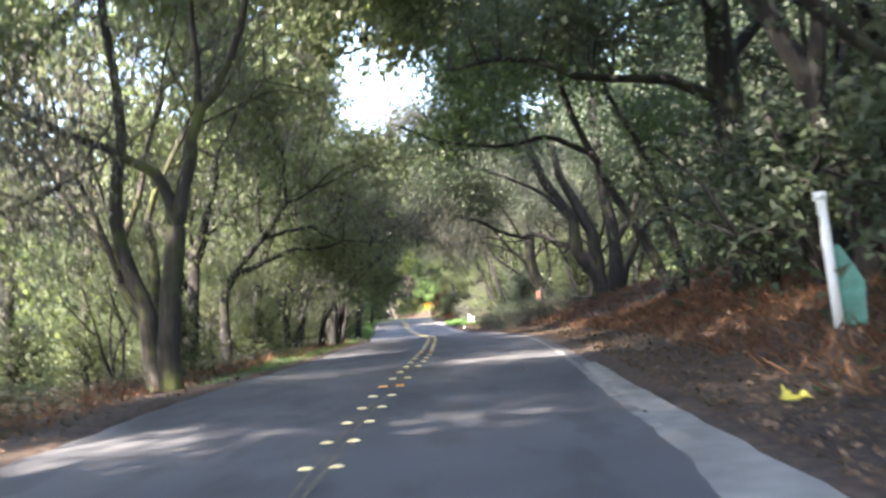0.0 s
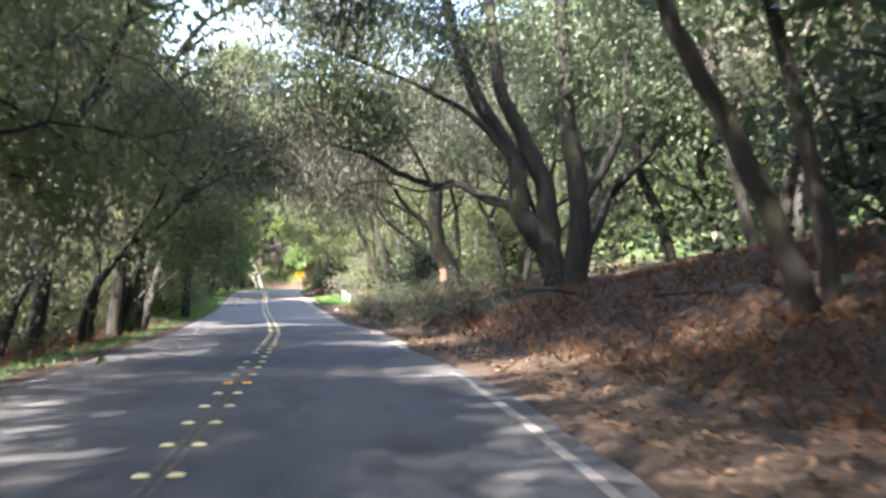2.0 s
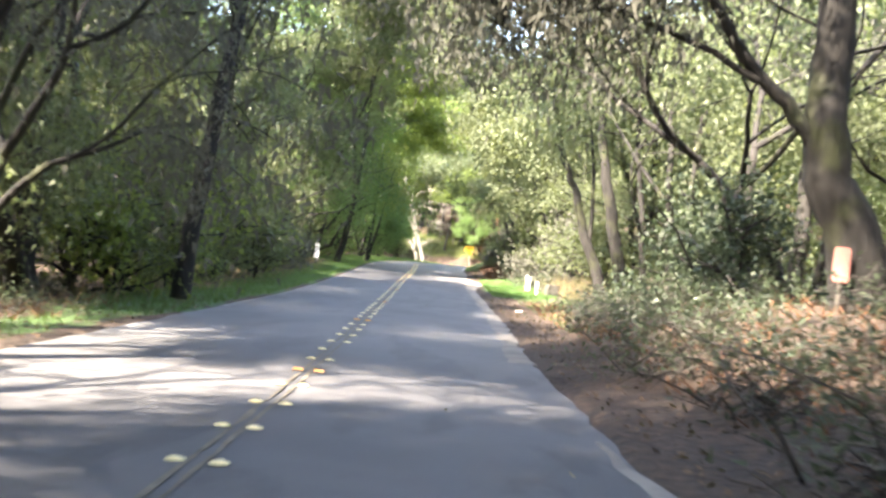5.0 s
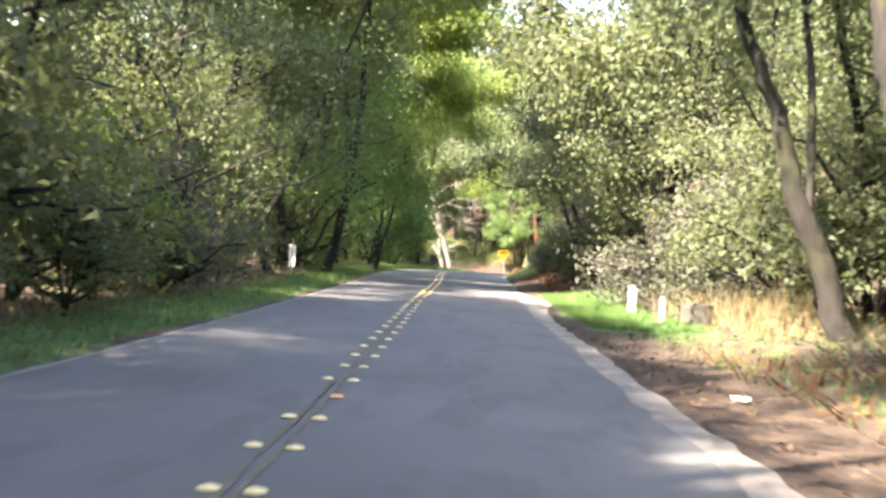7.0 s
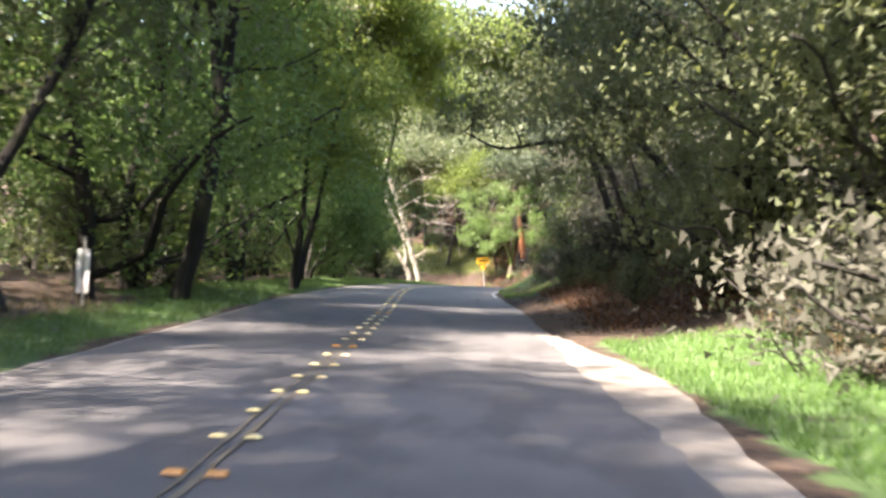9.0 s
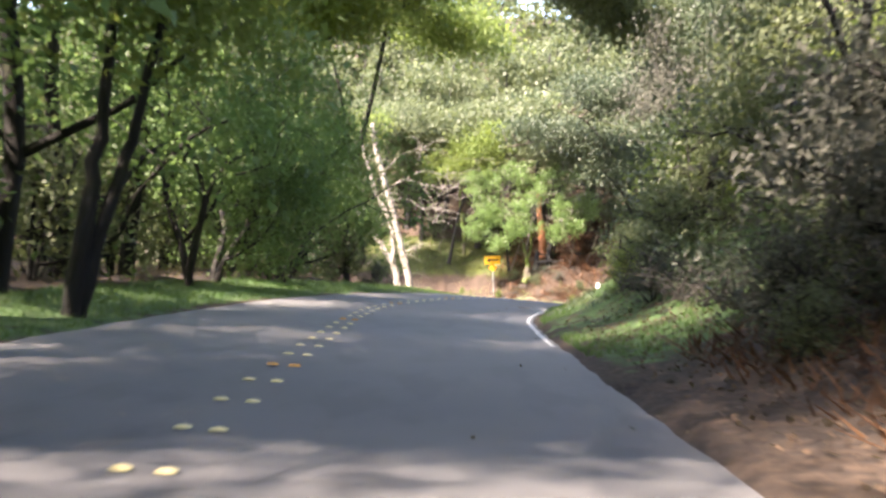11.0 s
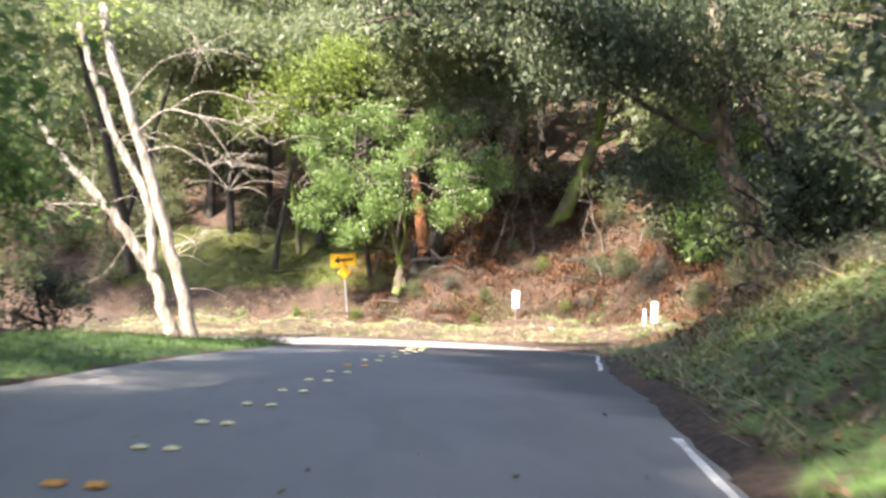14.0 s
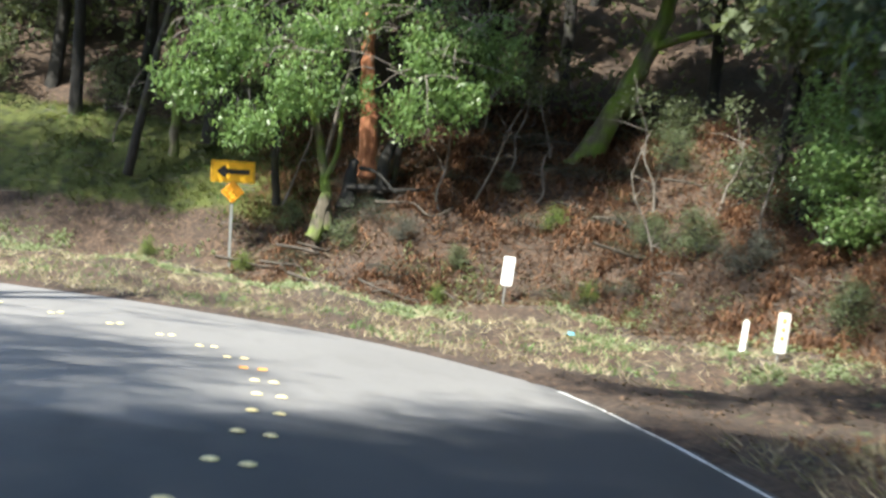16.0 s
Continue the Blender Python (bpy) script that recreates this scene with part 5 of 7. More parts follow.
hero("oak_tree", (14.4, 179.6), [([(14.4, 179.6, 5), (14, 178.6, 8), (13, 177, 11.5), (12, 176, 13)], 0.28, 0.1), ([(14, 178.6, 8), (15, 178, 11), (15.6, 178, 14)], 0.18, 0.06)], [(11.6, 176.4, 12.6, 3.6, 3.0, 1.6, 80), (15, 177.4, 12, 3, 3, 2.2, 70), (13.2, 174, 9, 3.4, 2.4, 1.6, 90), (8.8, 168.2, 11.4, 3.2, 2.6, 1.0, 70)], "oak added leaning from the upper slope to shade it", seed=234, per=62, size=0.34, spread=0.6, twigs=0.15)
hero("oak_tree", (-8, 184.6), [([(-8, 184.6, 3), (-8.2, 183.6, 7), (-8, 182, 10), (-7.4, 181, 12)], 0.24, 0.08)], [(-8, 180.6, 11.8, 5.0, 2.6, 1.3, 120), (-1.5, 182.5, 13, 3.6, 2.4, 1.3, 80)], "oak added above the mossy bank, wide crown for shade", seed=235, per=62, size=0.34, spread=0.6, twigs=0.15)
# added oak: unseen crowns over the road shade the right bank and trees
hero("oak_tree", (8.4, 148.6), [([(8.4, 148.6, 2), (8.2, 148.4, 5), (7.2, 147.8, 8.4), (5.0, 146.6, 11), (3, 145.4, 12.4)], 0.26, 0.08), ([(8.0, 148.3, 6), (8.6, 148.8, 9), (9, 149, 12)], 0.16, 0.06)], [(2.6, 144.6, 12.6, 3.0, 4.0, 1.0, 110), (0.4, 142.5, 13.4, 2.2, 3.4, 0.8, 110), (6.4, 147, 11.6, 3.0, 3.0, 1.4, 80), (8.6, 147.6, 5.6, 1.8, 2.2, 1.6, 60)], "oak added on the bank, high crowns over the road for shade", seed=237, per=80, size=0.2, spread=0.5, twigs=0.2)
# an added oak on the left, high crowns shading the bend's near side
hero("oak_tree", (-8.6, 147.5), [([(-8.6, 147.5, 0), (-8.9, 147.4, 4), (-8.2, 146.8, 7.5), (-7.4, 146, 12.5)], 0.17, 0.08), ([(-8.7, 147.4, 5), (-9.6, 148, 8.5), (-10.4, 148, 11)], 0.11, 0.05)], [(-7.4, 144.8, 13.2, 3.4, 4.4, 1.2, 120), (-11, 144.4, 13, 3.0, 4.2, 1.4, 90), (-6.4, 141.4, 13.6, 2.6, 3.8, 0.9, 110), (-4.8, 149.6, 12.4, 2.8, 2.6, 0.9, 80), (-11.4, 149, 6.6, 2.2, 2.2, 1.6, 36), (-7.3, 136.6, 14.5, 2.6, 3.6, 0.8, 90)], "leafy green oak added before the bend, high crowns for shade", seed=236, per=80, size=0.2, spread=0.55, leaf=M_LEAF_BRIGHT)
# the bleached, two-stemmed tree inside the bend
TW = []
WT = [([(-6.75, 164, -1.7), (-7.0, 164, -0.6), (-7.3, 164, 0.7), (-7.62, 164, 1.74), (-8.09, 164, 3.16), (-8.8, 164, 5.38), (-9.72, 164, 7.8), (-10.1, 164, 9.6)], 0.21, 0.07), ([(-7.1, 164.1, -1.7), (-7.6, 164.1, -0.6), (-7.95, 164.1, 0.5), (-8.31, 164.1, 1.31), (-8.96, 164.1, 2.3), (-9.81, 164.1, 3.28), (-11.29, 164.1, 4.85), (-11.84, 164.1, 5.84)], 0.22, 0.05),
      ([(-8.25, 164.1, 1.3), (-8.3, 164.1, 2.2), (-8.62, 164.1, 3.75), (-9.51, 164.1, 5.35), (-10.31, 164.1, 7.36), (-10.8, 164, 9)], 0.15, 0.05), ([(-8.9, 164, 5.6), (-8.0, 163.6, 6.3), (-6.9, 163.4, 6.15), (-5.6, 163.2, 5.9), (-4.6, 163, 5.3)], 0.06, 0.012),
      ([(-7.9, 163.7, 6.3), (-6.8, 163.3, 6.9), (-5.4, 163, 6.6), (-4.8, 163, 6.0)], 0.035, 0.01), ([(-8.7, 164, 5.0), (-7.7, 163.8, 5.2), (-6.6, 163.6, 4.6), (-5.9, 163.5, 3.9)], 0.04, 0.01), ([(-9.8, 164.1, 3.28), (-10.8, 164, 3.3), (-11.8, 164, 3.2)], 0.05, 0.015), ([(-7.7, 164, 2.0), (-7.2, 163.9, 2.2), (-6.95, 163.9, 2.2)], 0.05, 0.03),
      ([(-9.3, 164, 6.6), (-8.2, 163.6, 7.8), (-7.0, 163.4, 8.2)], 0.04, 0.01), ([(-6.9, 163.4, 6.15), (-6.1, 163.3, 5.2), (-5.8, 163.2, 4.6)], 0.02, 0.008), ([(-9.0, 164.1, 2.3), (-9.6, 163.8, 1.2), (-10.4, 163.6, 0.7)], 0.025, 0.01), ([(-10.2, 164.1, 3.7), (-10.2, 164, 5.0), (-10.6, 164, 6.2)], 0.04, 0.012)]
rg = random.Random(88)
for pts, r0, r1 in WT[:10]:
    for _ in range(15):
        o = Vector(pts[rg.randrange(2, len(pts))])
        d = Vector((rg.gauss(0.35, 0.7), rg.gauss(-0.2, 0.4), rg.gauss(0.25, 0.5)))
        TW.append(([tuple(o), tuple(o + d * 0.5 + Vector((0, 0, 0.12))), tuple(o + d + Vector((rg.gauss(0, 0.2), 0, -0.15)))], 0.016, 0.005))
hero("bleached_tree", (-7.4, 164), [(p, a * (1.2 if i < 3 else 0.75), c * (2.0 if i < 3 else 0.8)) for i, (p, a, c) in enumerate(WT)] + TW, [(-10.4, 164, 9.8, 1.6, 1.6, 1.0, 12)], "pale bleached tree with two bare sunlit stems", M_BARK_PALE, M_LEAF_BRIGHT, 50, 0.18, 0.4, 0.2, 218)

# crowns that close over the road; the highest are unseen, added for shade
hero("bay_tree", (3.4, 93), [([(3.6, 93, -0.2), (3.0, 93, 3), (1.6, 93.4, 6), (-0.4, 94, 8.6), (-2.2, 94.5, 10.4)], 0.20, 0.05), ([(2.6, 93, 4), (3.2, 93, 7), (3.6, 93, 10)], 0.12, 0.05)],
     [(-1.4, 92, 13.4, 3.0, 3.0, 1.3, 60), (-1.6, 94.5, 10.6, 3.2, 3.4, 1.7, 60), (2.8, 93, 10, 2.8, 2.8, 2.2, 56), (1.6, 92, 6.4, 1.8, 1.4, 1.6, 40), (-0.1, 94, 7.6, 1.6, 1.8, 1.5, 54)], "bay laurel reaching out over the road", None, M_LEAF_BAY, 115, 0.16, 0.5, 0.2, 220)
hero("oak_tree", (-8.2, 104), [([(-8.2, 104, -0.1), (-7.6, 104, 3), (-7.2, 103.8, 7), (-7.0, 102.6, 10), (-6.4, 100.6, 13.4)], 0.22, 0.06), ([(-7.4, 104, 4), (-8, 104.2, 8), (-8.2, 104.5, 12)], 0.16, 0.05)],
     [(-7.8, 104.5, 9.6, 2.2, 3.2, 2.0, 60), (-8, 104.5, 12.5, 3.2, 3.2, 2.4, 80), (-10.8, 102, 11.4, 2.6, 4.0, 0.9, 110), (-6.8, 100.9, 14, 2.4, 3.6, 0.8, 130), (-2.6, 101.9, 14, 2.0, 3.6, 0.7, 90), (-5.3, 97.3, 14, 2.8, 4.6, 0.9, 170), (-7.4, 92.3, 14, 2.4, 3.4, 0.9, 160), (-9.9, 93.2, 14, 2.0, 3.8, 0.9, 140), (-12.6, 92.4, 13.6, 2.4, 4.2, 0.9, 150)], "tall oak leaning from a dark stand, high crowns added for shade", seed=221)
hero("oak_tree", (-3.5, 182), [([(-3.5, 183, 3), (-3.6, 182.6, 6), (-3.2, 182, 9), (-2.6, 181, 13)], 0.28, 0.07)],
     [(-3, 181.5, 12.5, 3.6, 3, 2.0, 60)], "tall oak standing on the wooded bank", seed=222)
# added oak: its crowns over the far road shade the mossy bank
hero("oak_tree", (-12, 180), [([(-12, 180, 1.2), (-12.4, 178, 5), (-13.2, 175.6, 9), (-14, 174, 12)], 0.28, 0.08), ([(-12.2, 179, 3.5), (-11, 179, 8), (-10, 179, 12)], 0.16, 0.06)],
     [(-22.5, 177, 11.4, 3.6, 3, 1.2, 90), (-13.4, 175.4, 11.4, 4.4, 2.8, 1.2, 130), (-19, 174.6, 11.4, 3.6, 2.8, 1.2, 80), (-10, 179, 12, 3.4, 3, 2.2, 46)], "oak added above the mossy bank to shade it", seed=223)
hero("oak_tree", (-4.9, 46.4), [([(-4.9, 46.4, -0.2), (-4.6, 46.6, 3), (-4.0, 47, 6), (-2.8, 47.6, 8.6), (-1.2, 48.4, 9.8)], 0.20, 0.05), ([(-4.2, 47, 5.4), (-4.8, 47.6, 8), (-5, 48, 11)], 0.12, 0.04), ([(-3.2, 47.4, 7.8), (-2.6, 50.4, 9.2), (-2.2, 53, 9.8)], 0.09, 0.03)],
     [(-1.6, 47.4, 10, 2.8, 4.0, 0.9, 56), (-5, 49, 10.5, 2.4, 3.4, 1.2, 36)], "slender oak arching over the road, hung with lichen", seed=241, leaf=M_LEAF_GREY, droop=0.6, aspect=0.45)
hero("oak_tree", (-5.2, 64), [([(-5.2, 64, -0.2), (-4.9, 64, 3), (-4.4, 64.2, 6.4), (-3.4, 64.6, 9.0), (-2.2, 65, 10.4)], 0.20, 0.05), ([(-4.6, 64.1, 5.2), (-5.6, 64.4, 8), (-6, 64.6, 11)], 0.12, 0.04)],
     [(-4.4, 64, 10.2, 2.2, 4.2, 1.0, 95), (-3.2, 67.5, 11.8, 2.4, 3.4, 0.8, 80)], "slender oak reaching over the road from the verge", seed=242)
# a row of tall oaks; crowns over the road, many unseen, added for shade
for i, (k, e, dx, zc, n, lf) in enumerate(((-8, 2.6, 1.6, 9.6, 90, 0), (-1, 2.8, 1.8, 9.8, 100, 0), (6, 3.0, 2.0, 10.0, 100, 0), (13, 3.4, 1.8, 10.4, 110, 0), (20, 3.0, 1.6, 10.6, 120, 0), (27.5, 3.0, 1.4, 10.8, 120, 0), (35, 3.2, 1.0, 11.0, 120, 0), (42.5, 3.4, -0.6, 11.4, 120, 0), (51, 4.2, -2.4, 11.2, 110, 0), (59, 6.4, -6.6, 10.8, 110, 0), (63, 7.6, -6.0, 11.2, 130, 0), (67, 5.6, -3.8, 10.6, 170, 0), (71.5, 7.0, -5.0, 11.6, 150, 0), (76.5, 7.6, -5.8, 10.6, 170, 0), (82, 7.4, -4.6, 11.8, 90, 0), (113, 6.4, -3.6, 10.6, 110, 1), (121.5, 6.4, -3.6, 10.6, 130, 1), (130, 6.2, -3.4, 10.6, 170, 1), (137, 6.0, -3.0, 10.8, 170, 1))):
    xe = at_side(k, e, False)[0] + e + dx
    x, y, z = at_side(k, e + (3.6 if k < 62 else 0.8), False)
    rg = random.Random(700 + i)
    a = rg.uniform(-0.4, 0.4)
    hero("oak_tree", (x, y), [([(x, y, z - 0.3), (x + a, y + 0.3, z + 3), (x + a + 0.5, y + 0.6, z + 6), (x + 0.5 * (xe - x), y + 1.0, zc - 1.6), (xe, y + 1.6, zc - 0.4)], rg.uniform(0.16, 0.24), 0.05), ([(x + a + 0.3, y + 0.4, z + 5), (x - 0.6, y - 0.4, z + 8), (x - 1.0, y - 0.8, zc + 0.6)], 0.12, 0.04)],
         [(xe, y - (4.0 if k == 59 else 0.0), zc, 3.2 if k < 40 else 2.6, 4.2, 1.0, n)] + ([(x + 2.4, y - 0.4, zc + 0.4, 2.2, 4.0, 0.9, n if k < 30 else n // 2)] if k < 56 else []) + ([(x - 0.6, y - 0.4, zc + 0.6, 2.4, 3.6, 1.3, n // 2)] if k < 17 else []) + ([(xe - 3.2, y, zc + 0.8, 2.4, 4.0, 0.8, n)] if k < 12 else []) + ([(xe + 3.0, y, zc, 2.2, 4.0, 0.8, n)] if k in (59, 76.5) else []) + ([(xe + 3.4, y, zc + 3.0, 2.8, 4.2, 0.9, n // 3 if k == 137 else n)] if k > 110 or k < 36 else []) + ([(xe + 6.4, y, zc + 3.6, 2.4, 4.2, 0.8, n)] if 110 < k < 125 else []) + ([(xe + 7.6, y + 1.2, zc + 3.0, 2.4, 3.4, 0.8, n)] if k == 137 else []) + ([(xe - 0.4, y + 1.5, zc + 2.0, 2.6, 3.4, 0.7, n)] if 25 < k < 40 else []), "tall oak added with a crown over the road for shade", (M_BARK, M_BARK_HALF)[i % 2], M_LEAF_BRIGHT if lf else None, per=80 if lf else 56, size=0.2 if lf else 0.28, spread=0.58, seed=720 + i, twigs=0.15)
# added oak: its high crowns, out of view, shade the road before the bend
hero("oak_tree", (-11.4, 127), [([(-11.4, 127, 0), (-11.2, 127, 4), (-10.8, 127.4, 8), (-10.4, 128, 11.4)], 0.22, 0.07), ([(-10.6, 127.2, 6.5), (-10.9, 125.4, 9.4), (-11, 123.6, 11.6)], 0.12, 0.04), ([(-10.6, 127.6, 9.6), (-10, 130.6, 11.2), (-9.4, 133, 12.2)], 0.10, 0.03)],
     [(-11.0, 123.2, 12, 2.4, 3.4, 0.9, 120), (-10.4, 128.6, 12.2, 2.5, 3.2, 0.9, 140), (-9.4, 133.0, 12.6, 2.3, 3.0, 0.9, 120)], "tall oak added beside the bend, wide crown for shade", seed=243, per=56, size=0.28, spread=0.58, twigs=0.15)
# leafy trees behind the bleached one, down to the ground
for x, y, s, v in ((-12.6, 151, 0.75, 0), (-14.6, 156, 0.7, 1), (-17, 160, 0.75, 0), (-11.4, 146, 0.7, 1), (-19, 166, 0.7, 1), (-16, 151, 0.85, 0), (-20, 158, 0.9, 1), (-13.6, 140, 0.8, 0), (-11.6, 186.2, 0.55, 1), (-14, 184.4, 0.5, 0), (-17, 185, 0.6, 1), (-20.5, 186, 0.65, 0), (-24, 187, 0.7, 1), (-9, 188.5, 0.6, 0)):
    plant("bay_tree", BAY_DEEP[v], ground_at(x, y), "bay laurel with dark leaves hanging to the ground", "roadside trees", "tree", rng.uniform(0, 360), s)
# low wood and shrubs
SHRUBS = [(122.5, 1.9, 1, 0.5), (125, 2.3, 1, 0.55), (120, 2.0, 1, 0.5),
          (64, 2.2, 0, 0.9), (67.5, 2.0, 0, 0.9), (71, 2.1, 0, 0.9), (74, 2.2, 0, 0.95), (77, 2.0, 0, 0.9), (80, 2.2, 0, 0.9), (83, 2.1, 0, 0.8), (86.5, 2.3, 0, 0.8), (90, 2.6, 0, 0.8),
          (155.5, 5.0, 1, 0.9), (157, 7.2, 1, 1.0), (156.4, 3.0, 1, 0.45), (152.4, 5.8, 1, 1.1), (148, 5.2, 1, 1.1), 
          (104, 2.2, 1, 0.55), (106.5, 2.6, 1, 0.5), (108.5, 1.8, 1, 0.4), (103, 3.6, 1, 0.8), (110.8, 1.5, 1, 0.4), (117, 6.6, 1, 1.7), (121, 6.8, 1, 1.7), (124.5, 7.6, 1, 1.7), (113.5, 5.6, 1, 1.5), (110, 5.0, 1, 1.2), (106, 4.6, 1, 0.9),
          (20, 5.4, 0, 0.9), (23, 5.0, 0, 0.8), (27, 5.6, 0, 1.0), (31, 5.2, 0, 0.9), (36, 5.8, 0, 1.0), (41, 5.4, 0, 1.0), (43, 6.4, 0, 1.2), (48, 6.0, 0, 1.1), (54, 5.8, 0, 1.2), (58, 5.4, 0, 1.2), (15, 5.2, 0, 0.9), (11, 5.4, 0, 1.0),
          (123.5, 3.4, 1, 1.2), (126.5, 3.6, 1, 1.4), (129.5, 3.4, 1, 1.3), (132.5, 3.4, 1, 1.4), (136.5, 3.8, 1, 1.3), (140.5, 3.8, 1, 1.3), (144.5, 4.0, 1, 1.2), (121.5, 2.4, 1, 0.8), (134, 4.2, 1, 1.6), (138.5, 4.2, 1, 1.6), (127.5, 4.2, 1, 1.6), (148.5, 3.4, 1, 1.2), (151, 4.6, 1, 1.3),
          (4, 3.6, 1, 1.9), (8, 3.2, 1, 1.8), (10.4, 5.6, 1, 1.9), (15.5, 4.6, 1, 1.9), (18, 4.6, 1, 2.2), (22, 5.0, 1, 2.0), (26, 6.2, 1, 2.0), (33, 7, 1, 2.0), (53, 5.6, 1, 1.6), (63, 4.0, 1, 1.4), (68, 4.4, 1, 1.6), (72, 5.2, 1, 1.7),
          (82, 4.4, 1, 1.3), (85, 5.0, 1, 1.5), (88.5, 4.2, 1, 1.7), (91.5, 3.8, 1, 1.8), (95, 3.6, 1, 1.6), (98.5, 3.4, 1, 1.5), (102, 3.2, 1, 1.4), (104.5, 4.0, 1, 1.6), (107.5, 5.0, 1, 1.7), (112.5, 3.6, 1, 1.4), (115, 3.7, 1, 1.4), (117.6, 3.9, 1, 1.4), (119.5, 4.2, 1, 1.5),
          (121.5, 4.4, 1, 1.8), (124.5, 5.6, 1, 1.9), (128, 5.8, 1, 1.8), (132, 5.4, 1, 1.8), (136, 5.6, 1, 1.8), (140, 5.2, 1, 1.8), (144, 5.6, 1, 1.8), (148, 6.0, 1, 2.0), (152.5, 7.6, 1, 1.6), (154.5, 9.6, 1, 1.8), 
          (21, 2.4, 0, 0.8), (25, 3.6, 0, 1.0), (29, 2.6, 0, 0.8), (34, 4.2, 0, 1.1), (39, 3.4, 0, 1.0), (45, 4.6, 0, 1.2), (51, 4.4, 0, 1.2), (56, 3.0, 0, 1.0), (60, 3.6, 0, 1.3), (63.5, 3.0, 0, 1.5), (66.5, 2.8, 0, 1.6), (69.5, 2.9, 0, 1.7), (72.5, 2.7, 0, 1.7), (75.5, 3.0, 0, 1.7),
          (78.5, 2.8, 0, 1.7), (81.5, 2.9, 0, 1.7), (84.5, 2.8, 0, 1.5), (88, 3.0, 0, 1.5), (92, 3.6, 0, 1.4), (105, 4.2, 0, 1.4), (109, 3.4, 0, 1.5), (113, 4.4, 0, 1.6), (118, 4.6, 0, 1.6), (122, 4.2, 0, 1.5), (127, 4.8, 0, 1.5), (146, 4.6, 0, 1.0), (150, 4.2, 0, 0.7)]
for k, e, rt, s in SHRUBS:
    # darkened leaves stand for shade on the right, paler ones lift the left
    v = 3 if (not rt and k > 149) else 4 if (rt and (k < 36 or k > 127)) else rng.choice((1, 3, 4)) if (rt and k < 78) else rng.choice((0, 2)) if (not rt and 61 < k < 84) else rng.choice((0, 3)) if (rt and 78 < k < 101) else 3 if (rt and 111 < k < 122 and rng.random() < 0.5) else 1 if (rt and (k < 40 or 102 < k < 120)) else (rng.randrange(3) if rt else (3 if 60 < k < 100 and rng.random() < 0.6 else 2 if 100 < k < 130 and rng.random() < 0.65 else 1))
    stand("bush", k, e + rng.uniform(-0.3, 0.3), bool(rt), s, v)


for x, y, s, v in ((9.2, 177, 0.5, 1), (10.2, 175.4, 0.6, 1), (10.9, 173.4, 0.6, 3), (7.0, 178.6, 0.35, 2), (4.2, 177.3, 0.3, 1), (2.6, 177.4, 0.35, 3), (0.9, 177.9, 0.4, 1), (-0.4, 179.4, 0.45, 1), (5.8, 179.8, 0.35, 1), (10.6, 179.6, 0.6, 1), (11.6, 176.8, 0.8, 1), (12.4, 174.8, 0.9, 1), (11.2, 181.4, 0.8, 1),
                   (11.4, 169.6, 0.6, 1), (12.2, 167.4, 0.8, 1), (12.8, 165, 0.9, 3), (6.6, 184.4, 0.9, 1), (3.2, 183.2, 0.8, 1), (-2.6, 184.4, 0.9, 1), (-7.2, 184.8, 0.9, 1), (-11.4, 185.6, 1.0, 1), (13.4, 170.2, 1.1, 1), (14.4, 172.6, 1.2, 1), (14.8, 168.6, 1.2, 1), (13.4, 167.2, 1.0, 1), (15, 165, 1.2, 1), (13.2, 163, 1.0, 1), (16.4, 171, 1.3, 1), (13.6, 175.6, 1.0, 1), (-13, 182.4, 0.9, 1), (-15, 181.6, 1.0, 1), (-17.5, 182.6, 1.1, 1), (-20, 183.4, 1.2, 1), (-23, 184, 1.2, 1), (-16, 184.6, 1.2, 1), (-19, 186, 1.2, 1), (-12.4, 184.4, 0.9, 1), (7.6, 176.2, 0.25, 2), (3.6, 176.1, 0.22, 2), (-1.6, 178.6, 0.3, 2), (-4.4, 179.4, 0.3, 2)):
    plant("bush", BUSH[v], ground_at(x, y), "small leafy shrub on the steep bank", "roadside shrubs", "shrub", rng.uniform(0, 360), s * rng.uniform(0.85, 1.15))

# scrub that crowds the asphalt where the bank begins
for x, y, sz, v, rz in ((0.7, 111.9, 0.6, 3, 20), (1.3, 113.4, 0.75, 1, 130), (1.7, 112.0, 0.9, 3, 75), (2.2, 114.4, 0.95, 3, 190)):
    plant("bush", BUSH[v], ground_at(x, y), "grey-leaved scrub crowding the road edge", "roadside shrubs", "shrub", rz, sz)

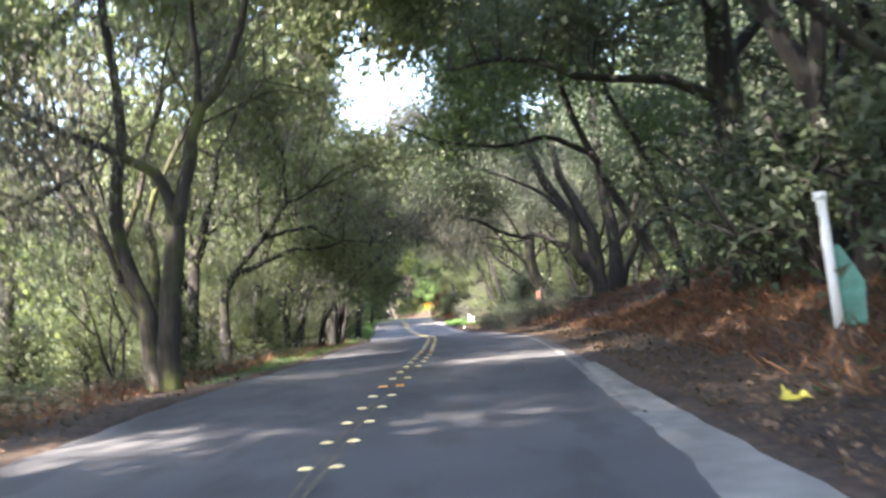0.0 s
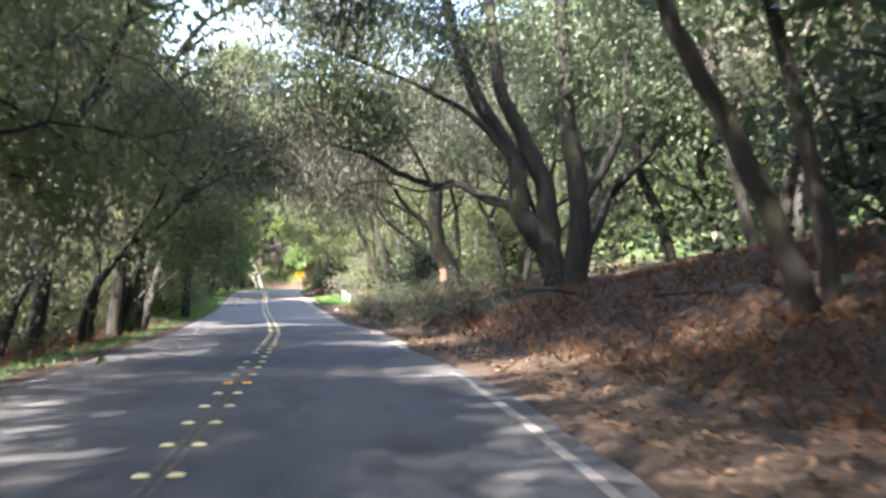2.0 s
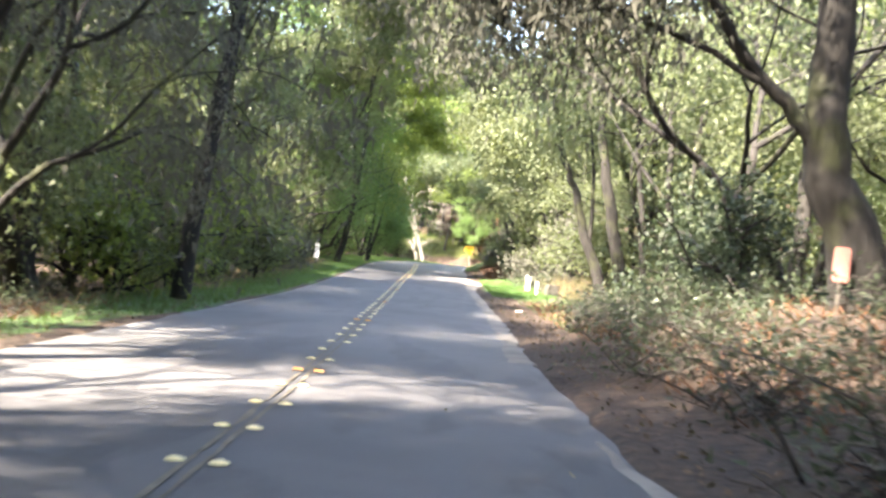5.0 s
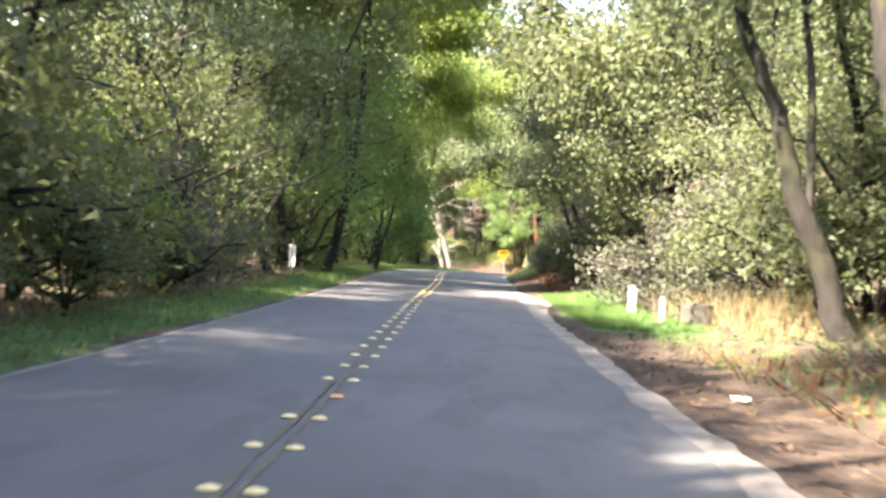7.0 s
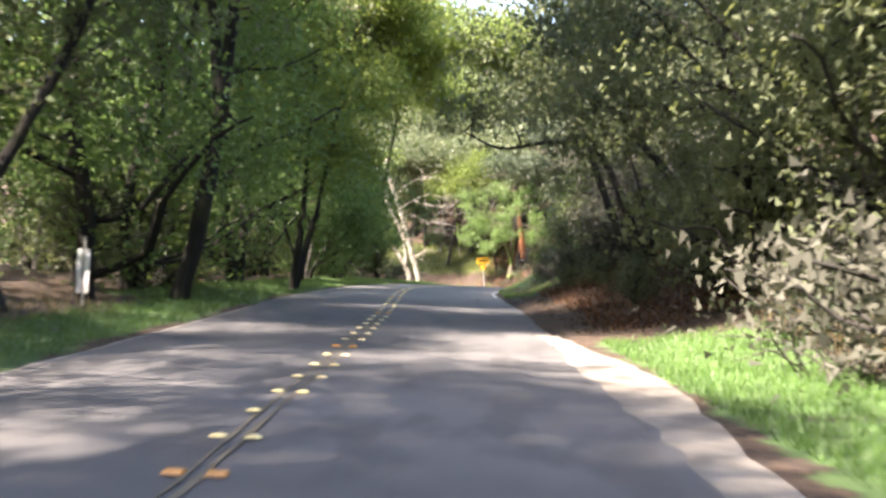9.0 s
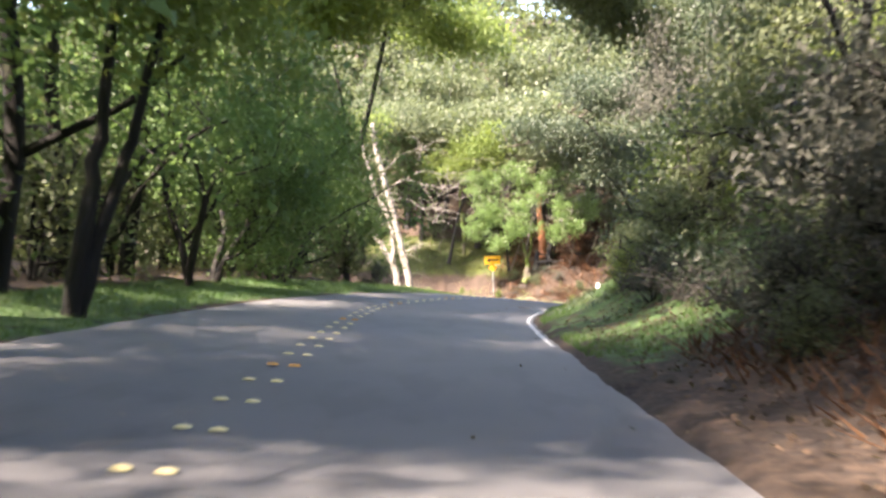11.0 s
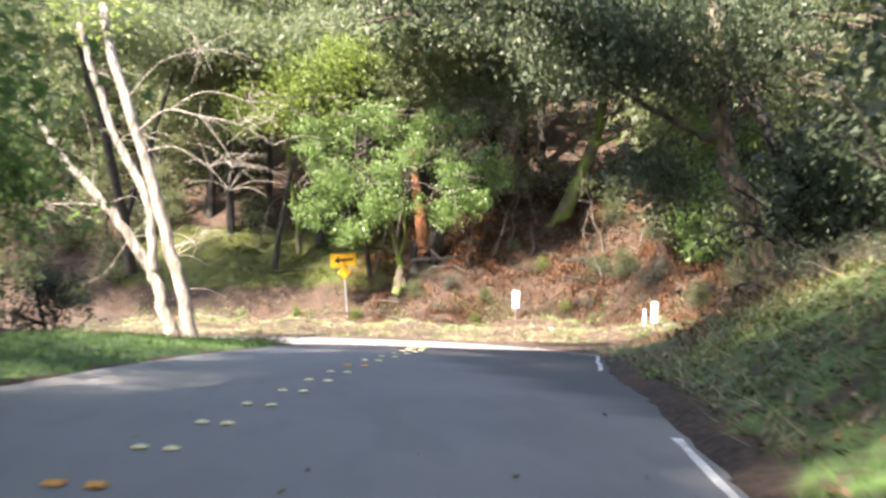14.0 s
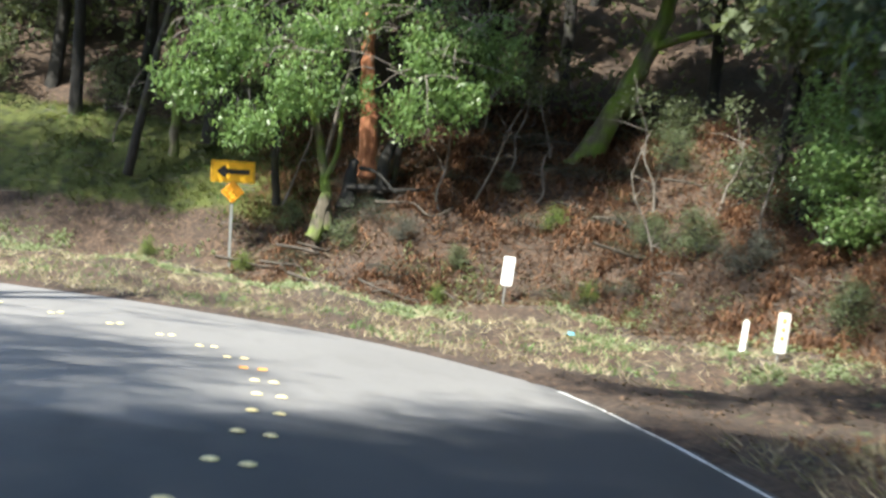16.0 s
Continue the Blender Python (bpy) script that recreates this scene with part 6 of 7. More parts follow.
# dead brush: thickets of grey twigs
def thicket(seed, w=1.3, h=1.0, k=36):
    rg = random.Random(seed)
    tb = Tubes()
    for _ in range(k):
        a, r = rg.uniform(0, 6.28), w * rg.random() ** 0.6
        o = Vector((math.cos(a) * r * 0.6, math.sin(a) * r * 0.6, -0.05))
        d = Vector((max(-0.9, min(0.9, rg.gauss(0, 0.6))), max(-0.9, min(0.9, rg.gauss(0, 0.6))), rg.uniform(0.2, 1.0)))
        ln = h * rg.uniform(0.6, 1.4)
        q = [o, o + d * ln * 0.5 + Vector((rg.gauss(0, 0.1), rg.gauss(0, 0.1), 0)), o + d * ln + Vector((rg.gauss(0, 0.2), rg.gauss(0, 0.2), -0.25 * ln))]
        tb.add(curve_pts(q, 2), [0.016, 0.014, 0.011, 0.008, 0.004], 3)
        for _ in range(2):
            m = q[1] + (q[2] - q[1]) * rg.random()
            tb.add([m, m + Vector((rg.gauss(0, 0.25), rg.gauss(0, 0.25), rg.gauss(0.05, 0.18)))], [0.008, 0.003], 3)
    rs = np.random.RandomState(seed)
    c = [(rg.gauss(0, w * 0.45), rg.gauss(0, w * 0.45), rg.uniform(0.1, h * 0.8)) for _ in range(16)]
    return tb.mesh("tangle", M_BRUSH), blades_mesh("foliage", leaves(rs, c, 50, 0.22, 0.08, 0.8, 0.4), M_LEAF_SHADED)


BRUSH = [thicket(301 + i) for i in range(3)]
BR = [(41, 2.2), (43.5, 1.6), (45.5, 2.6), (47, 1.4), (48.5, 2.2), (50, 1.5), (51.5, 2.8), (53, 1.6), (54.5, 2.3), (56, 1.4), (57.5, 2.4), (59, 1.7), (60.5, 2.6), (62, 1.6), (63.5, 2.5), (65, 2.0), (67, 2.6), (69, 2.8), (71, 3.0), (73, 3.2), (75.5, 3.4),
      (44, 3.8), (49, 4.0), (55, 3.9), (61, 4.2), (66, 3.9), (111.5, 2.6), (114.5, 2.2), (116.5, 2.2), (118.6, 2.4), (86, 3.6), (90, 3.4), (93.5, 2.8), (155, 5.5), (157, 7.5), (154, 4.2)]
BRUSH_AT = [(at_side(k, e, True), (1, 1, rng.uniform(0.8, 1.15)) if k > 80 else (1.0, 1.0, rng.uniform(0.65, 1.0))) for k, e in BR]
for i in range(14):
    BRUSH_AT.append((at_side(143 + 1.1 * i, rng.uniform(1.4, 5.0), True), (0.6, 0.6, rng.uniform(0.3, 0.55))))
for k, e in ((157, 1.3), (158.6, 0.9), (160.4, 1.2), (162.4, 0.9), (164.5, 1.0), (166.6, 0.9)):
    BRUSH_AT.append((at_side(k, e, False), (0.5, 0.5, rng.uniform(0.3, 0.45))))
for i in range(30):
    BRUSH_AT.append((at_side(8 + 1.9 * i, rng.uniform(1.9, 4.6), False), (0.9, 0.9, rng.uniform(0.35, 0.65))))
for _ in range(46):
    x, y = rng.uniform(-1, 11.5), rng.uniform(174.5, 184)
    b0 = float(beyond([x], [y])[0][0])
    if 0.2 < b0 < 7 and math.hypot(x - 8.5, y - 181.5) > 1.2:
        BRUSH_AT.append((ground_at(x, y), (0.75, 0.75, rng.uniform(0.25, 0.5))))
for i, (at, sc) in enumerate(BRUSH_AT):
    t = thing("brush", at, "tangle of dead grey twigs and brush", "brush", "dead brush", rng.uniform(0, 360))
    t.scale = sc
    part("tangle", BRUSH[i % 3][0], t)
    part("foliage", BRUSH[i % 3][1], t)


# fallen branches and small litter
def fallen(seed, ln, r):
    rg = random.Random(seed)
    tb = Tubes()
    q = [Vector((ln * (i / 4 - 0.5), rg.gauss(0, 0.06) * ln, r * 0.8 + abs(rg.gauss(0, 0.03)))) for i in range(5)]
    tb.add(curve_pts(q, 3), [r * (1 - 0.6 * i / 12) for i in range(13)], 6, 0.2, rg)
    for _ in range(4):
        m = q[rg.randrange(1, 4)]
        tb.add([m, m + Vector((rg.gauss(0.2, 0.2), rg.gauss(0, 0.3), abs(rg.gauss(0.1, 0.1)))) * ln * 0.4], [r * 0.45, r * 0.12], 4)
    return tb.mesh("fallen_branch", M_LOG)


FB = [fallen(401 + i, 1.2 + 0.5 * i, 0.03 + 0.008 * i) for i in range(4)]
for i, (k, e) in enumerate(((27, 4.6), (33, 4.1), (38, 3.6))):
    x, y, z = at_side(k, e, True)
    ob = new("fallen_branch", FB[i % 4])
    ob.matrix_basis = pose(x, y, z, 0, rng.uniform(-6, 6), rng.uniform(-50, 50))
    tagged(ob, "dry grey branch lying on the leaf litter", "branch", "fallen branches")
for i in range(26):
    x, y = rng.uniform(-2, 11), rng.uniform(175, 183)
    ob = new("fallen_branch", FB[i % 4])
    x0, y0, z0 = ground_at(x, y)
    ob.matrix_basis = pose(x0, y0, z0 + 0.06, rng.uniform(20, 42), rng.uniform(-10, 10), rng.uniform(-25, 25))
    tagged(ob, "dry grey branch lying on the steep bank", "branch", "fallen branches")


# ---------------------------------------------------------------- signs, markers and litter
def bar_post(h, w=0.06, material=None):
    return box("post", (w, w * 0.6, h), material or M_STEEL, (0, 0.03, h / 2), 0.006)


def arrow_sign(x, y, rz):
    g = ground_at(x, y)
    t = thing("arrow_sign", g, "yellow road sign with a black arrow above an amber diamond", "road sign", rz=rz)
    t.matrix_basis = pose(*g, 0, -6.5, rz)
    z0 = 2.12 - g[2]
    part("post", bar_post(z0 + 0.25, 0.07), t, "galvanised steel post")
    p = part("panel", slab("panel", rounded(1.22, 0.61, 0.05), 0.012, M_SIGN_Y, (0, -0.01, z0)), t, "yellow rectangular panel")
    part("arrow", slab("arrow", [(-0.46, 0.0), (-0.20, 0.20), (-0.20, 0.07), (0.46, 0.07), (0.46, -0.07), (-0.20, -0.07), (-0.20, -0.20)][::-1], 0.006, M_BLACK, (0, -0.017, z0)), p, "black arrow pointing left")
    for sx, sz, w, h in ((0, 0.272, 1.12, 0.014), (0, -0.272, 1.12, 0.014), (-0.575, 0, 0.014, 0.50), (0.575, 0, 0.014, 0.50)):
        part("border", box("border", (w, 0.005, h), M_BLACK, (sx, -0.013, z0 + sz)), p)
    zd = z0 - 0.56
    d = part("diamond", slab("diamond", [(0, -0.325), (0.325, 0), (0, 0.325), (-0.325, 0)], 0.012, M_SIGN_O, (0, -0.03, zd), 0.004), t, "amber diamond marker")
    for i in range(3):
        for j in range(3):
            bm = bmesh.new()
            bmesh.ops.create_uvsphere(bm, u_segments=8, v_segments=5, radius=0.04, matrix=Matrix.Translation(((i - j) * 0.095, -0.032, zd + (i + j - 2) * 0.095)) @ Matrix.Diagonal((1, 0.35, 1, 1)))
            part("reflector", bm_mesh("reflector", bm, M_AMBER, True), d)


arrow_sign(-1.97, 178.7, 16)


def marker(x, y, z0, z1, w, rz, amber=0, rx=0.0, label="white rounded marker plate on a steel post"):
    g = ground_at(x, y)
    t = thing("object_marker", g, label, "road marker", "white marker posts", rz)
    a, c = z0 - g[2], z1 - g[2]
    part("post", bar_post((a + c) / 2, 0.045), t, "thin steel post")
    p = part("plate", slab("plate", rounded(w, c - a, min(w, c - a) * 0.16), 0.01, M_WHITE, (0, -0.008, (a + c) / 2), 0.002), t, "white reflective plate")
    for i in range(amber):
        bm = bmesh.new()
        bmesh.ops.create_uvsphere(bm, u_segments=8, v_segments=5, radius=0.042, matrix=Matrix.Translation((0.0, -0.012, a + (c - a) * (0.38 + 0.21 * i))) @ Matrix.Diagonal((1, 0.35, 1, 1)))
        part("reflector", bm_mesh("reflector", bm, M_AMBER, True), p)


marker(5.4, 176.3, 0.22, 1.00, 0.33, 12)
marker(9.05, 167.6, 0.06, 0.84, 0.32, 22, 3, label="white marker plate with three amber reflectors")
marker(2.36, 90.2, -0.18, 0.56, 0.22, 20, label="white marker plate on a post in green grass")


def stake(name, x, y, z0, z1, w, label, rz=0.0):
    g = ground_at(x, y)
    o = [(-w / 2, z0 - 0.4 - g[2]), (w / 2, z0 - 0.4 - g[2]), (w / 2, z1 - g[2] - w * 0.5), (0.1 * w, z1 - g[2]), (-0.1 * w, z1 - g[2]), (-w / 2, z1 - g[2] - w * 0.5)]
    ob = new(name, slab(name, o, w * 0.35, M_WHITE, bevel=0.006))
    ob.matrix_basis = pose(*g, 0, 0, rz)
    tagged(ob, label, "stake", "white marker posts")


stake("marker_stake", 9.4, 170, 0.08, 0.52, 0.12, "narrow white pointed stake in the grass")
stake("marker_stake", 2.6, 86.2, -0.05, 0.42, 0.11, "narrow white stake in dry grass", 30)
# two narrow white boards on one post, left
g = ground_at(-8.7, 100)
t = thing("object_marker", g, "pair of narrow white boards on a short post", "road marker", "white marker posts", -8)
part("post", bar_post(1.15 - g[2] + 0.1, 0.05), t)
for sx in (-0.075, 0.075):
    part("board", slab("board", rounded(0.085, 0.78, 0.02), 0.015, M_WHITE, (sx, -0.01, 0.64 - g[2] + 0.0)), t, "white painted board")
# small red plate nailed by the leaning oak
g = ground_at(5.55, 59.2)
t = thing("red_marker", g, "small faded red plate on a short stake", "marker", rz=5)
part("stake", bar_post(1.5 - g[2], 0.05, M_TWIG), t)
part("plate", slab("plate", rounded(0.24, 0.50, 0.05), 0.012, M_RED, (0, -0.01, 1.55 - g[2]), 0.003), t, "faded red plate")
# white pipe post with a green panel at the start
g = ground_at(4.7, 12.6)
t = thing("pipe_post", g, "leaning white pipe post with a torn green panel", "post")
bm = bmesh.new()
bmesh.ops.create_cone(bm, cap_ends=True, segments=14, radius1=0.065, radius2=0.06, depth=1.7, matrix=pose(0.03, 0, 0.75, 0, -3, 0))
part("pipe", bm_mesh("pipe", bm, M_WHITE, True), t, "white pipe")
bm = bmesh.new()
bmesh.ops.create_cone(bm, cap_ends=True, segments=14, radius1=0.085, radius2=0.08, depth=0.10, matrix=pose(-0.02, 0, 1.62, 0, -3, 0))
part("cap", bm_mesh("cap", bm, M_WHITE, True), t)
part("panel", slab("panel", [(0.10, 0.05), (0.42, 0.0), (0.44, 0.55), (0.30, 0.80), (0.16, 1.02), (0.09, 0.98)], 0.02, M_GREEN, (0, 0.02, 0), 0.004), t, "torn green panel")
# culvert box by the stake
g = ground_at(3.2, 85.2)
ob = new("concrete_box", box("concrete_box", (0.6, 0.5, 0.6), M_GREYBOX, (0, 0, 0.1), 0.03))
ob.matrix_basis = pose(*g, 0, 0, 15)
tagged(ob, "weathered grey concrete box half hidden in grass", "box")


def scrap(name, at, size, material, label, seed, rz=0):
    """A crumpled flat scrap that lies on the ground."""
    rg = random.Random(seed)
    bm = bmesh.new()
    bmesh.ops.create_grid(bm, x_segments=4, y_segments=4, size=0.5)
    for v in bm.verts:
        v.co = Vector((v.co.x * size * rg.uniform(0.8, 1.2), v.co.y * size * (0.26 if material == M_TAN else 0.6) * rg.uniform(0.8, 1.2), abs(rg.gauss(0, 0.02 if material == M_TAN else 0.16)) * size + 0.01))
    r = bmesh.ops.extrude_face_region(bm, geom=bm.faces[:])
    bmesh.ops.translate(bm, verts=[q for q in r["geom"] if isinstance(q, bmesh.types.BMVert)], vec=(0, 0, 0.006))
    ob = new(name, bm_mesh(name, bm, material))
    ob.matrix_basis = pose(*at, 0, 0, rz)
    tagged(ob, label, "litter", "roadside litter")


scrap("litter", ground_at(1.55, 73.1, 0.02), 0.16, M_WHITE, "crumpled white scrap on the shoulder", 1)
scrap("litter", ground_at(2.75, 8.3, 0.02), 0.22, M_YLEAF, "crumpled yellow scrap on dark soil", 2)
scrap("litter", ground_at(5.9, 171.0, 0.03), 0.20, M_BLUE, "small blue scrap in the grass", 3)
scrap("litter", ground_at(3.0, 139.5, 0.02), 0.14, M_WHITE, "white scrap on the grassy bank", 4)
scrap("litter", on_road(155.0, 1.6, 0.012), 0.24, M_TAN, "curled dry leaf lying on the asphalt", 5, 20)
scrap("litter", on_road(152.5, 1.9, 0.012), 0.26, M_TAN, "curled dry leaf lying on the asphalt", 6, 70)
scrap("litter", on_road(154.2, 1.75, 0.012), 0.16, M_TAN, "curled dry leaf lying on the asphalt", 7, 10)
scrap("litter", on_road(133.8, 2.75, 0.006), 0.36, M_TAN, "dry strip of bark lying on the asphalt", 8, 5)
scrap("litter", on_road(133.1, 2.9, 0.006), 0.36, M_TAN, "dry strip of bark lying on the asphalt", 9, -8)


# raised markers along the centre line
def dome(name, material, amber):
    bm = bmesh.new()
    if amber:
        bmesh.ops.create_cube(bm, size=1.0, matrix=Matrix.Translation((0, 0, 0.011)) @ Matrix.Diagonal((0.11, 0.10, 0.022, 1)))
        for v in bm.verts:
            if v.co.z > 0.01:
                v.co.x, v.co.y = v.co.x * 0.8, v.co.y * 0.35
    else:
        for r1, r2, z, h in ((0.056, 0.050, 0.003, 0.006), (0.050, 0.026, 0.0105, 0.009)):
            bmesh.ops.create_cone(bm, cap_ends=True, segments=12, radius1=r1, radius2=r2, depth=h, matrix=Matrix.Translation((0, 0, z)))
    return bm_mesh(name, bm, material)


DOME, REFL = dome("road_marker", M_DOT, False), dome("road_marker", M_DOT_AMBER, True)
AMBER_AT = (-20.6, -12.2, -3.8, 4.6, 13.0, 21.4, 29.6, 37.9, 46.1, 54.6, 63.2, 71.2, 79.2, 87.1, 94.9, 102.8, 111.2, 119.3, 128.0, 136.3, 144.9, 153.2, 161.6, 170, 178)
MISSING = {(30, 1), (46, 0), (65, 1), (21, 0), (93, 1), (77, 0)}
for i in range(7 * len(AMBER_AT) - 6):
    k = float(np.interp(i / 7, range(len(AMBER_AT)), AMBER_AT))
    for j, d in enumerate((-0.107, 0.107)):
        if (i, j) in MISSING:
            continue
        ob = new("road_marker", REFL if i % 7 == 0 else DOME)
        x, y, z = on_road(k, d + rng.uniform(-0.012, 0.012), 0.010)
        tx = np.interp(k, CK, CR[:, 0]), np.interp(k, CK, CR[:, 1])
        ob.matrix_basis = pose(x, y, z, 0, 0, math.degrees(math.atan2(tx[1], tx[0])))
        tagged(ob, "amber square reflector set on the centre line" if i % 7 == 0 else "worn pale yellow domed marker on the centre line", "raised road marker", "centre line markers")


# ---------------------------------------------------------------- what nobody could count
def scatter(rs, n, k0, k1, e0, e1, right, bias=1.0):
    k = rs.uniform(k0, k1, n)
    e = e0 + (e1 - e0) * rs.rand(n) ** bias
    d = np.where(right, np.interp(k, CK, WR) + e, -(np.interp(k, CK, WL) + e))
    x = np.interp(k, CK, CX) + np.interp(k, CK, CR[:, 0]) * d
    y = np.interp(k, CK, CY) + np.interp(k, CK, CR[:, 1]) * d
    return np.stack([x, y, height(x, y)], 1)


def blades(rs, pos, h, w, lean=0.35):
    n = len(pos)
    a = rs.uniform(0, 6.28, n)
    side = np.stack([np.cos(a), np.sin(a), np.zeros(n)], 1) * (w * rs.uniform(0.6, 1.3, n))[:, None]
    tip = np.stack([rs.normal(0, lean, n), rs.normal(0, lean, n), np.ones(n)], 1) * (h * rs.uniform(0.5, 1.4, n))[:, None]
    return np.stack([pos - side, pos + side, pos + tip], 1) - np.array([0, 0, 0.02])


def flat_leaves(rs, pos, size):
    n = len(pos)
    nrm = np.stack([rs.normal(0, 0.45, n), rs.normal(0, 0.45, n), np.ones(n)], 1)
    nrm /= np.linalg.norm(nrm, axis=1)[:, None]
    u = np.cross(nrm, rs.normal(size=(n, 3)))
    u /= np.linalg.norm(u, axis=1)[:, None]
    w = np.cross(nrm, u)
    s = (size * rs.uniform(0.6, 1.5, n))[:, None]
    p = pos + np.array([0, 0, 0.035])
    return np.stack([p - u * s, p + w * s * 0.5, p + u * s, p - w * s * 0.5], 1)


rs = np.random.RandomState(77)
turf = np.concatenate([scatter(rs, 15000, 60, 104, 0.2, 2.0, False), scatter(rs, 18000, 104, 154, 0.15, 3.2, False), scatter(rs, 2500, 20, 60, 0.4, 1.6, False), scatter(rs, 13000, 83, 98, 0.6, 3.0, True),
                       scatter(rs, 22000, 114, 137, 0.15, 7, True, 1.4), scatter(rs, 4000, 137, 147, 0.3, 5, True), scatter(rs, 4500, 144, 158, 0.8, 7.0, True), scatter(rs, 4500, 64, 82, 1.2, 6, True)])
turf = turf[(turf[:, 1] < 112) | (turf[:, 0] < -1.5) | (waves(turf[:, 0] * 0.8, turf[:, 1] * 0.8) + rs.normal(0, 0.08, len(turf)) > -0.06)]
tagged(new("grass", blades_mesh("grass", blades(rs, turf, 0.11, 0.010), M_GRASS)), "short green grass along the verges and bank", "grass", kind="stuff")
straw = np.concatenate([scatter(rs, 6000, 80, 99, 3.1, 6.0, True), scatter(rs, 2500, 144, 160, 1.0, 7, True), scatter(rs, 1500, 60, 100, 1.2, 3.0, False), scatter(rs, 1200, 118, 150, 4, 9, False)])
tagged(new("dry_grass", blades_mesh("dry_grass", blades(rs, straw, 0.30, 0.008, 0.6), M_WEED)), "tall bleached dry grass and stalks", "dry grass", kind="stuff")
lit = np.concatenate([scatter(rs, 26000, 2, 42, 0.3, 8, True, 1.3), scatter(rs, 5000, 40, 82, 0.2, 5, True, 1.2), scatter(rs, 6000, 99, 122, 0.4, 5, True), scatter(rs, 8000, 148, 166, 0.3, 9, True), scatter(rs, 4000, 2, 66, 0.1, 2.5, False), scatter(rs, 7000, 131, 150, 0.3, 5, True)])
tagged(new("fallen_leaves", blades_mesh("fallen_leaves", flat_leaves(rs, lit, 0.034), M_DRYLEAF)), "brown fallen leaves strewn over banks and verges", "leaves", kind="stuff")


def slope_spots(rs, n, x0, x1, b0, b1):
    """Places on the bank beyond the bend, b0 to b1 behind its foot."""
    p = np.stack([rs.uniform(x0, x1, n), rs.uniform(166, 190, n)], 1)
    bd = beyond(p[:, 0], p[:, 1])[0]
    p = p[(bd > b0) & (bd < b1) & (survey(p[:, 0], p[:, 1])[2] > 0.3)]
    return np.stack([p[:, 0], p[:, 1], height(p[:, 0], p[:, 1])], 1)


fr = np.concatenate([slope_spots(rs, 52000, -2, 13, -0.6, 7.5), scatter(rs, 16000, 2, 42, 1.3, 9, True), scatter(rs, 6000, 100, 114, 1.0, 7, True), scatter(rs, 3000, 146, 160, 1.2, 8, True), scatter(rs, 5000, 6, 62, 1.2, 5, False), scatter(rs, 4000, 44, 78, 1.2, 6, True)])
tagged(new("dead_fern", blades_mesh("dead_fern", blades(rs, fr, 0.20, 0.022, 1.1), M_FERN)), "rust-brown dead fern and twigs over the banks", "dead fern", kind="stuff")
fr = slope_spots(rs, 38000, -2, 13, -1.0, 8)
tagged(new("fallen_leaves", blades_mesh("fallen_leaves", flat_leaves(rs, fr, 0.055), M_DRYLEAF)), "brown fallen leaves on the steep bank", "leaves", kind="stuff")
fr = slope_spots(rs, 40000, -12, 11, -9.0, 1.2)
fr = np.concatenate([fr[waves(fr[:, 0] * 1.6, fr[:, 1] * 1.6) + rs.normal(0, 0.06, len(fr)) > -0.16], scatter(rs, 7000, 138, 160, 0.3, 5.5, True)])
tagged(new("dry_grass", blades_mesh("dry_grass", blades(rs, fr, 0.15, 0.014, 1.4), M_STRAW)), "bleached dry grass at the foot of the bank", "dry grass", kind="stuff")
fr = np.concatenate([slope_spots(rs, 26000, -14, 12, -9, 0.6), slope_spots(rs, 12000, -9, 0.5, 1.2, 5)])
fr = fr[waves(fr[:, 0] * 1.3 + 4, fr[:, 1] * 1.3) + rs.normal(0, 0.05, len(fr)) > 0.02]
tagged(new("grass", blades_mesh("grass", blades(rs, fr, 0.13, 0.016, 0.9), M_GRASS)), "low green weeds along the foot of the bank", "grass", kind="stuff")



def arched(rs, centres, per, spread, ln, w):
    """Fronds that arch out from each centre: an array (n, 4, 3)."""
    c = np.repeat(centres, per, axis=0)
    n = len(c)
    c = c + rs.normal(size=(n, 3)) * np.array([spread, spread, 0.02])
    c[:, 2] = height(c[:, 0], c[:, 1])
    a = rs.uniform(0, 6.28, n)
    out, side = np.stack([np.cos(a), np.sin(a), np.zeros(n)], 1), np.stack([-np.sin(a), np.cos(a), np.zeros(n)], 1)
    s = (ln * rs.uniform(0.5, 1.3, n))[:, None]
    up = np.array([0, 0, 1.0])
    mid = c + out * s * 0.5 + up * s * rs.uniform(0.25, 0.7, n)[:, None]
    tip = c + out * s + up * s * rs.uniform(-0.1, 0.45, n)[:, None]
    return np.stack([c - up * 0.03, mid - side * w, tip, mid + side * w], 1)


fr = slope_spots(rs, 2600, -1, 13, 0.2, 8)
fr = np.concatenate([fr[(waves(fr[:, 0] * 1.1 + 2, fr[:, 1] * 1.1) > 0.0)][:420], scatter(rs, 40, 148, 158, 1.4, 5.0, True)])
tagged(new("dead_fern", blades_mesh("dead_fern", arched(rs, fr, 24, 0.18, 0.42, 0.028), M_FERN)), "clumps of rust-brown dead fern on the steep bank", "dead fern", kind="stuff")
fr = slope_spots(rs, 2000, -12, 12, -3.4, 1.0)
fr = np.concatenate([fr[(waves(fr[:, 0] * 1.3 + 4, fr[:, 1] * 1.3) > 0.02)][:230], scatter(rs, 110, 139, 158, 0.5, 4.5, True), scatter(rs, 40, 118, 137, 0.8, 5.0, True)])
tagged(new("weeds", blades_mesh("weeds", arched(rs, fr, 30, 0.20, 0.17, 0.034), M_WEED_GREEN)), "low pale green weeds along the foot of the bank", "weeds", kind="stuff")
fr = slope_spots(rs, 1700, -9, 12, -3.0, 6)[:420]
